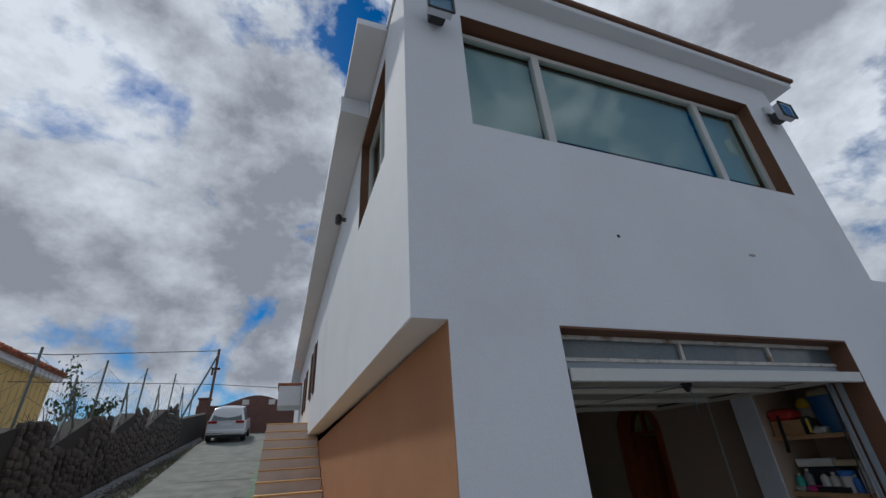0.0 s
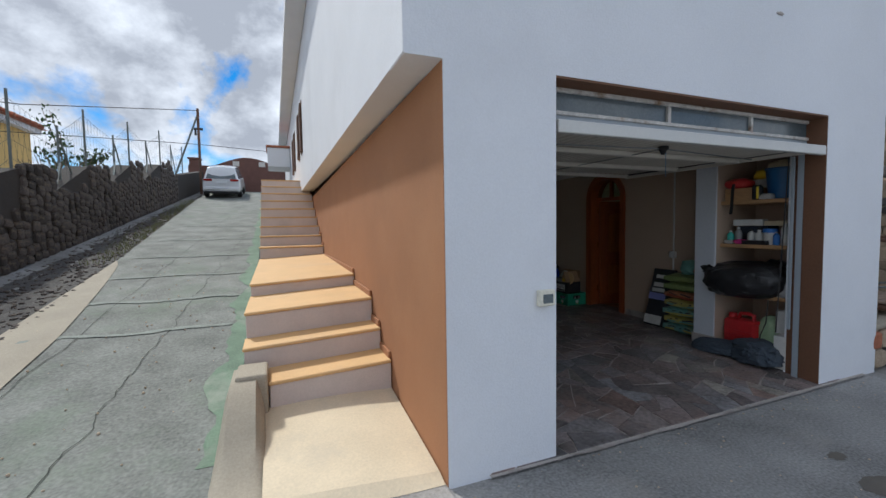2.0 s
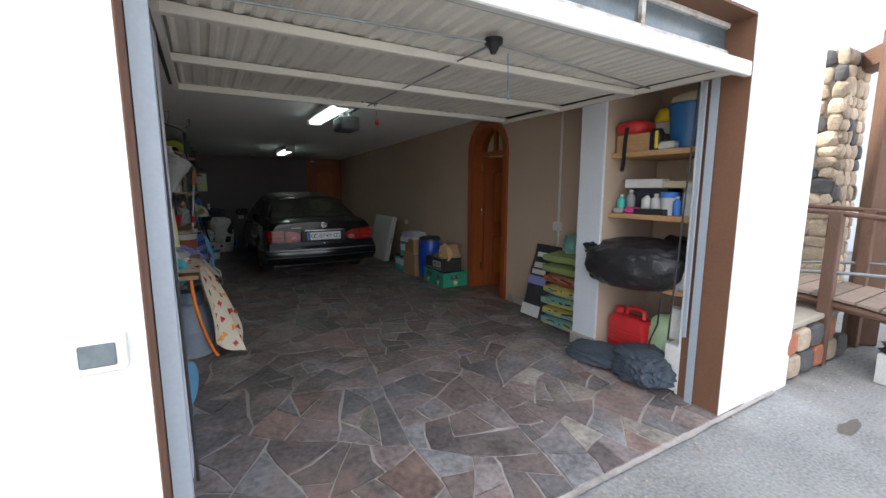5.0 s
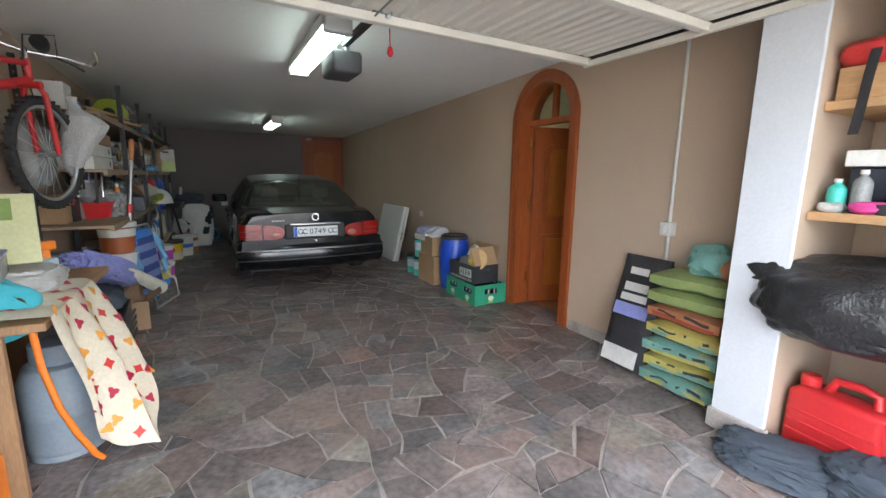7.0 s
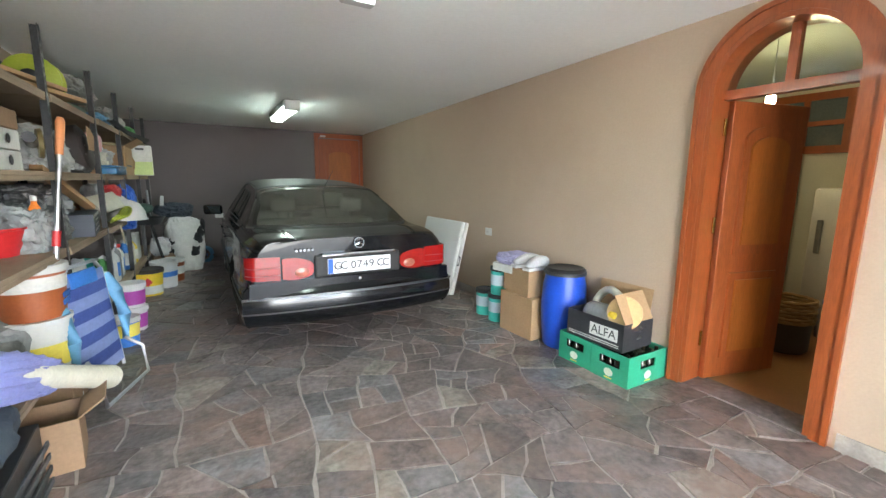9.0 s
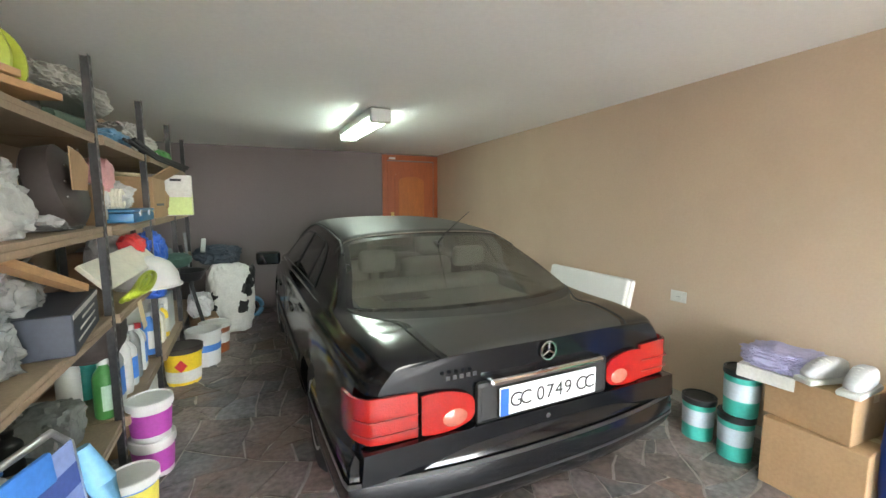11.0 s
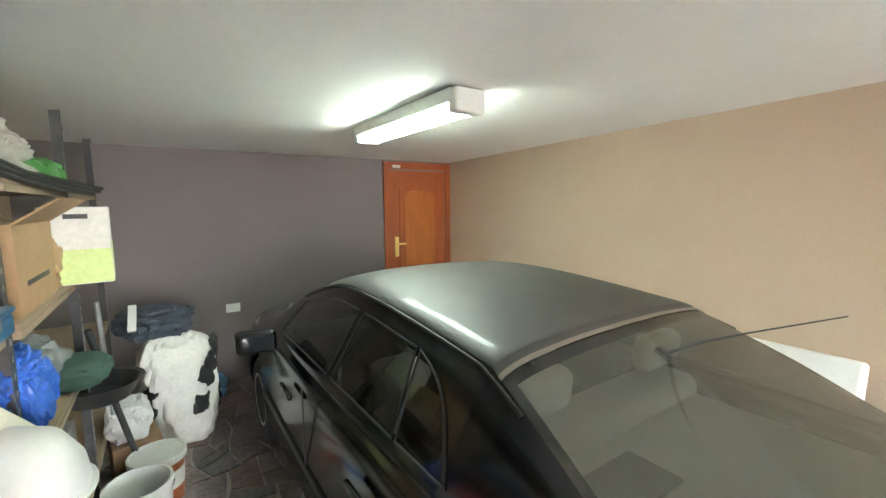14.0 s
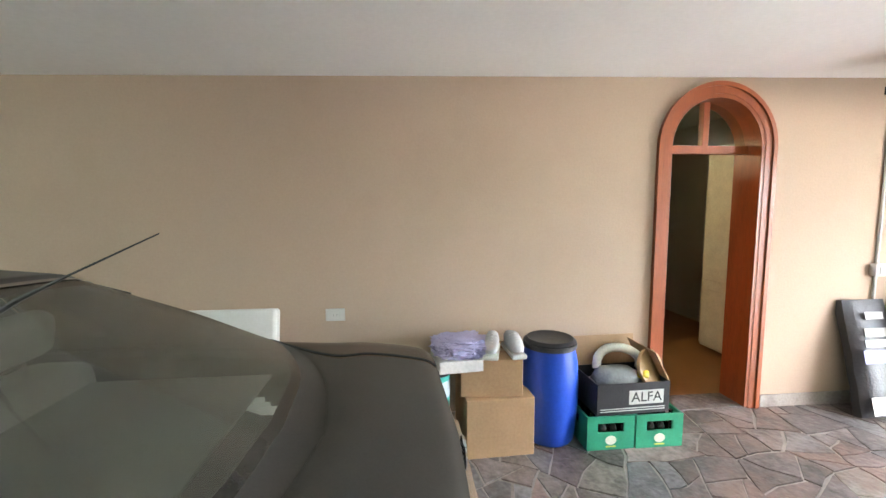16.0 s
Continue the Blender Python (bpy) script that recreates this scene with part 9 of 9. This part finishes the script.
# ---- bushes and the neighbour's yellow house ----
def shrub(name, label, at, spread, height, count, seed, leaf="leaf", leaf_size=0.09, twigs=14):
    t = thing(name, label, "shrub", at)
    rg = random.Random(seed)
    tw, lv = bmesh.new(), bmesh.new()
    tips = []
    for k in range(twigs):
        a, h = rg.random() * 6.28, height * rg.uniform(0.45, 1.0)
        e = Vector((spread * rg.uniform(0.2, 1) * math.cos(a), spread * rg.uniform(0.2, 1) * math.sin(a), h))
        mid = e * 0.5 + Vector((rg.uniform(-0.1, 0.1), rg.uniform(-0.1, 0.1), 0.1))
        tube([(0, 0, 0), tuple(mid), tuple(e)], [0.03, 0.016, 0.006], 5, tw)
        tips += [(mid, e)]
    for k in range(count):
        mid, e = tips[k % len(tips)]
        p = mid.lerp(e, rg.random() ** 0.6) + Vector((rg.gauss(0, 0.12), rg.gauss(0, 0.12), rg.gauss(0, 0.1)))
        s = leaf_size * rg.uniform(0.6, 1.3)
        m0 = Matrix.Translation(p) @ Euler((rg.random() * 6.28, rg.random() * 6.28, rg.random() * 6.28)).to_matrix().to_4x4()
        q = [lv.verts.new(m0 @ Vector(c)) for c in ((0, 0, 0), (s * 0.5, s * 0.28, 0.01), (s, 0, 0), (s * 0.5, -s * 0.28, 0.01))]
        lv.faces.new(q)
    part("branches", tw, "dry", t)
    if count:
        part("foliage", lv, leaf, t)["kind"] = "stuff"
    return t


shrub("garden_shrub", "leafy green shrub behind the boundary wall", (-5.4, 9.6, 1.6), 1.5, 1.5, 2600, 3, leaf_size=0.16)
shrub("garden_shrub", "leafy dark green shrub behind the wall", (-6.6, 9.0, 1.4), 1.6, 1.6, 2600, 6, leaf_size=0.16)
shrub("thin_tree", "sparse young tree with few leaves behind the wall", (-5.4, 15.6, 2.4), 1.1, 2.9, 420, 9, leaf_size=0.14, twigs=12)
shrub("dry_bush", "bare dry bush behind the wall", (-5.2, 13.4, 2.2), 0.9, 1.3, 0, 11, twigs=60)
yh = thing("yellow_house", "neighbouring yellow house with a clay tile roof", "house", (-14.5, 23.5, 1.0))
part("wall", box(-6, 3.15, -4, 4, 0, 5.6), "yellow_wall", yh)
part("eave", box(-6.3, 3.5, -4.3, 4.3, 5.6, 5.85), "render_white", yh)
part("roof", prism([(-6.5, 5.85), (3.75, 5.85), (-1.4, 8.0)], 8.8, "y", -4.4), "tile_roof", yh)
for k in range(14):
    part("roof_tile", tube([(3.75, -4.2 + 0.62 * k, 5.93), (-1.4, -4.2 + 0.62 * k, 8.08)], 0.1, 8), "tile_roof", yh)
part("window", box(3.15, 3.17, -1, 0.2, 2.6, 4.0), "dark_glass", yh)

# ---- yard on the other side: stone column, white house, screen, bridge ----
nh = thing("white_house", "white neighbouring house wing with a stepped parapet", "house", (0, 0, 0))
part("wall", box(6.6, 16, 4.6, 5.0, 0, 3.6), "render_white", nh)
part("parapet", box(9.1, 16, 4.58, 5.0, 3.6, 4.9), "render_white", nh)
part("ledge", box(6.6, 16, 4.42, 4.6, 2.75, 2.95, 0.01), "render_white", nh)
part("side_wall", box(15.7, 16, -3, 4.6, 0, 4.9), "render_white", nh)
part("doorway", box(10.6, 11.6, 4.57, 4.599, 0, 1.55), "dark_glass", nh)
part("hook", tube([(10.0, 4.58, 4.3), (10.0, 4.5, 4.32), (10.06, 4.46, 4.2), (10.1, 4.48, 4.08)], 0.02, 8), "steel_grey", nh)
col = tagged(new("stone_column"), "tall column faced with pale and dark field stone", "column", "", "structure")
CX0, CX1, CY0, CY1 = 8.0, 8.6, 2.5, 3.1
part("core", box(CX0 + 0.02, CX1 - 0.02, CY0 + 0.02, CY1 - 0.02, 0, 3.02), "mortar", col)
rng = random.Random(21)
for face in ("west", "south"):
    z = 0.05
    while z < 2.95:
        h = rng.uniform(0.12, 0.22)
        a = 0.0
        while a < 0.58:
            w = rng.uniform(0.1, 0.24)
            w = min(w, 0.6 - a)
            sz = (0.08, w * 1.0, h * 1.05)
            bm = lump(*(sz if face == "west" else (sz[1], sz[0], sz[2])), rng.random() * 50, 0.3, 2, 2.4, 0.25)
            p = (CX0 + 0.01, CY0 + a + w / 2, z) if face == "west" else (CX0 + a + w / 2, CY0 + 0.01, z)
            part("stone", moved(bm, pose(*p, rng.uniform(-8, 8) if face == "west" else 0, rng.uniform(-8, 8) if face == "south" else 0, 0)), "dark_stone" if rng.random() < 0.13 else "field_stone", col)
            a += w
        z += h * 0.92
low = tagged(new("planter_wall"), "low wall of coloured stone blocks beside the bridge", "wall", "", "structure")
part("core", box(5.83, 6.9, 2.02, 2.6, 0, 0.42), "mortar", low)
for k in range(9):
    x = 5.82 + 0.13 * (k % 5) * 1.9
    part("stone", moved(lump(0.25, 0.09, 0.2, k * 3.3, 0.12, 2, 2, 0.5), pose(x + 0.12 - 0.1 * (k // 5), 2.0, 0.02 + 0.2 * (k // 5))), ("field_stone", "dark_stone", "tile_roof")[k % 3] if k % 3 else "field_stone", low)
part("cap", box(5.82, 6.92, 1.98, 2.62, 0.42, 0.47, 0.01), "drive_bare", low)
scr = thing("slat_screen", "dark brown wooden slat screen hung on a post and beam", "screen", (0, 0, 0))
P0, P1 = Vector((7.55, 2.02, 0)), Vector((8.5, 0.9, 0))
dirv = (P1 - P0).normalized()
ang = math.degrees(math.atan2(dirv.y, dirv.x))
ms = pose(P0.x, P0.y, 0, 0, 0, ang)
part("post", moved(box(-0.1, 0.1, -0.1, 0.1, 0, 3.0, 0.008), ms), "wood_brown", scr)
part("beam", moved(box(0.1, 0.3, 0.0, 1.3, 2.8, 3.0, 0.008), ms), "wood_brown", scr)
for k in range(10):
    part("slat", moved(box(0.05, 2.6, -0.03, 0.0, 0.98 + 0.135 * k, 1.085 + 0.135 * k, 0.003), ms), "wood_brown", scr)
part("back_post", moved(box(1.9, 2.0, 0.0, 0.08, 0.9, 2.4), ms), "wood_brown", scr)
br = thing("garden_bridge", "small arched wooden garden bridge with weathered boards", "bridge", (0, 0, 0))
Q0, Q1 = Vector((6.5, 2.55, 0)), Vector((6.55, 0.05, 0))
bd = (Q1 - Q0).normalized()
bw = Vector((-bd.y, bd.x, 0))
L = (Q1 - Q0).length


def deck_z(s):
    return 0.63 - 0.55 * (max(s, 0) / L) ** 2


n = 17
for k in range(n):
    s = L * (k + 0.5) / n
    slope = math.degrees(math.atan2(deck_z(s + 0.05) - deck_z(s - 0.05), 0.1))
    m0 = Matrix.Translation(Q0 + bd * s + Vector((0, 0, deck_z(s)))) @ Matrix.Rotation(math.atan2(bd.y, bd.x), 4, "Z") @ Matrix.Rotation(radians(-slope), 4, "Y")
    part("deck_board", moved(box(-L / n / 2 + 0.006, L / n / 2 - 0.006, 0.0, 0.85, -0.012, 0.014, 0.003), m0), "wood_grey", br)
for off in (0.05, 0.78):
    part("side_beam", tube([tuple(Q0 + bd * (L * k / 14) + bw * off + Vector((0, 0, deck_z(L * k / 14) - 0.06))) for k in range(15)], 0.04, 8), "wood_brown", br)
for off in (0.0, 0.85):
    part("handrail", tube([tuple(Q0 + bd * (L * k / 14) + bw * off + Vector((0, 0, deck_z(L * k / 14) * 0.9 + 0.78))) for k in range(15)], 0.022, 8), "wood_brown", br)
    part("lower_rail", tube([tuple(Q0 + bd * (L * k / 14) + bw * off + Vector((0, 0, deck_z(L * k / 14) * 0.9 + 0.4 - 0.22 * abs(k / 7 - 1)))) for k in range(15)], 0.014, 8), "steel_grey", br)
    for s in (0.55, L - 0.3):
        c = Q0 + bd * s + bw * off
        part("rail_post", box(c.x - 0.045, c.x + 0.045, c.y - 0.045, c.y + 0.045, 0, deck_z(s) * 0.9 + 0.8, 0.006), "wood_brown", br)
wb = carton("white printed appliance carton on the ground under the bridge", (6.55, 1.32, 0.004), 0.34, 0.56, 0.24, "paper", -12, tape=False)
for k in range(3):
    part("print", box(-0.1715, -0.17, -0.24 + 0.1 * k, -0.1 + 0.06 * k, 0.06 + 0.05 * k, 0.08 + 0.05 * k), "ink", wb)
lettering("number_print", "701", 0.09, "ink", wb, pose(-0.1715, -0.16, 0.075, 90, 0, -90))
soft("scrap_heap", "black plastic scrap lying on the white carton", "scrap", (6.56, 1.36, 0.245), (0.34, 0.5, 0.12), "bag_black", 4.4, sub=4, fold=0.3)
single("yellow_tub", lathe([(0.06, 0), (0.075, 0.1), (0.08, 0.1)], 16), "plastic_yellow", "yellow plastic pot under the bridge", "pot", pose(6.75, 1.62, 0.004), smooth=True)
# ---- flagstones of the garage floor ----
def clip_poly(poly, px, py, nx, ny):
    out = []
    for k in range(len(poly)):
        a, b = poly[k], poly[(k + 1) % len(poly)]
        da, db = (a[0] - px) * nx + (a[1] - py) * ny, (b[0] - px) * nx + (b[1] - py) * ny
        if da <= 0:
            out.append(a)
        if (da < 0 < db) or (db < 0 < da):
            t = da / (da - db)
            out.append((a[0] + t * (b[0] - a[0]), a[1] + t * (b[1] - a[1])))
    return out


def split_stone(poly, rng, out):
    """Crazy paving: break a slab across its length until the pieces are stone-sized."""
    area = abs(sum(poly[k - 1][0] * poly[k][1] - poly[k][0] * poly[k - 1][1] for k in range(len(poly)))) / 2
    if area < rng.uniform(0.02, 0.105):
        out.append(poly)
        return
    cx, cy = sum(p[0] for p in poly) / len(poly), sum(p[1] for p in poly) / len(poly)
    xx = sum((p[0] - cx) ** 2 for p in poly)
    yy = sum((p[1] - cy) ** 2 for p in poly)
    xy = sum((p[0] - cx) * (p[1] - cy) for p in poly)
    ang = 0.5 * math.atan2(2 * xy, xx - yy) + rng.gauss(0, 0.17)
    nx, ny = math.cos(ang), math.sin(ang)
    size = math.sqrt(area)
    sh = rng.uniform(-0.16, 0.16) * size
    px, py = cx + nx * sh, cy + ny * sh
    for s in (1, -1):
        half = clip_poly(poly, px, py, nx * s, ny * s)
        if len(half) >= 3:
            split_stone(half, rng, out)


def bend(x, y):
    """Sways the joints so that none runs straight across the floor; nothing moves at the walls."""
    k = min(1.0, max(0.0, min(x - 1.27, 5.15 - x, y - 1.95, 11.69 - y)) / 0.3)
    a = noise.noise((x * 1.1, y * 1.1, 3.0)) * 0.1 + noise.noise((x * 3.6, y * 3.6, 7.0)) * 0.06
    b = noise.noise((x * 1.1, y * 1.1, 13.0)) * 0.1 + noise.noise((x * 3.6, y * 3.6, 17.0)) * 0.06
    return x + a * k, y + b * k


def flagstones():
    rng = random.Random(4)
    pieces = []
    split_stone([(1.27, 1.95), (5.15, 1.95), (5.15, 11.69), (1.27, 11.69)], rng, pieces)
    near, far = [], bmesh.new()
    for poly in pieces:
        cut = poly
        for k in range(len(poly)):
            a, b = poly[k], poly[(k + 1) % len(poly)]
            ln = math.dist(a, b)
            if ln < 1e-5:
                continue
            nx, ny = (b[1] - a[1]) / ln, -(b[0] - a[0]) / ln
            gap = rng.uniform(0.003, 0.0075)
            cut = clip_poly(cut, a[0] - nx * gap, a[1] - ny * gap, nx, ny)
            if len(cut) < 3:
                break
        if len(cut) >= 3:
            near.append((sum(p[1] for p in cut) / len(cut), sum(p[0] for p in cut) / len(cut), cut))
    near.sort()
    for k, (sy, sx, poly) in enumerate(near):
        bm = bmesh.new() if k < 290 else far
        lift = rng.uniform(0.0, 0.003)
        cx, cy = bend(sum(p[0] for p in poly) / len(poly), sum(p[1] for p in poly) / len(poly))
        fine = []
        area = abs(sum(poly[q - 1][0] * poly[q][1] - poly[q][0] * poly[q - 1][1] for q in range(len(poly)))) / 2
        if area < 0.002:
            continue
        for i in range(len(poly)):
            a, b = poly[i], poly[(i + 1) % len(poly)]
            fine.append(a)
            if math.dist(a, b) > 0.12:
                w = rng.uniform(-0.006, 0.004)
                ln = math.dist(a, b)
                fine.append(((a[0] + b[0]) / 2 - (b[1] - a[1]) / ln * -w, (a[1] + b[1]) / 2 + (b[0] - a[0]) / ln * -w))
        fine = [bend(*p) for p in fine]
        lo = [bm.verts.new((x, yy, floor_z(yy) - 0.012)) for x, yy in fine]
        hi = [bm.verts.new((cx + (x - cx) * 0.985, cy + (yy - cy) * 0.985, floor_z(yy) + lift)) for x, yy in fine]
        for i in range(len(lo)):
            j = (i + 1) % len(lo)
            bm.faces.new((lo[i], lo[j], hi[j], hi[i]))
        bm.faces.new(hi)
        if k < 290:
            part("flagstone", bm, "stone", floor)
    rest = part("flagstones", far, "stone_far", floor)
    rest["kind"] = "stuff"


snt = M["stone"].node_tree
rnd = next(nd for nd in snt.nodes if nd.bl_idname == "ShaderNodeObjectInfo").outputs["Random"]
hue = snt.nodes.new("ShaderNodeValToRGB")
hue.color_ramp.interpolation = "CONSTANT"
for k, (at, col) in enumerate(((0.0, (0.165, 0.14, 0.135)), (0.22, (0.185, 0.146, 0.135)), (0.4, (0.15, 0.138, 0.137)), (0.55, (0.18, 0.152, 0.142)), (0.74, (0.205, 0.142, 0.12)), (0.81, (0.165, 0.16, 0.162)), (0.94, (0.23, 0.208, 0.18)))):
    el = hue.color_ramp.elements[k] if k < 2 else hue.color_ramp.elements.new(at)
    el.position = at
    el.color = (*col, 1)
fr7 = snt.nodes.new("ShaderNodeMath")
fr7.operation = "MULTIPLY"
fr7.inputs[1].default_value = 7.31
fr8 = snt.nodes.new("ShaderNodeMath")
fr8.operation = "FRACT"
snt.links.new(rnd, fr7.inputs[0])
snt.links.new(fr7.outputs[0], fr8.inputs[0])
snt.links.new(fr8.outputs[0], hue.inputs[0])
snt.links.new(hue.outputs[0], next(nd for nd in snt.nodes if nd.bl_idname == "ShaderNodeHueSaturation").inputs["Color"])
M["stone_far"] = M["stone"].copy()
nt = M["stone_far"].node_tree
for nd in list(nt.nodes):
    if nd.bl_idname == "ShaderNodeObjectInfo":
        geo = nt.nodes.new("ShaderNodeNewGeometry")
        for lk in list(nd.outputs["Random"].links):
            nt.links.new(geo.outputs["Random Per Island"], lk.to_socket)
        nt.nodes.remove(nd)
flagstones()
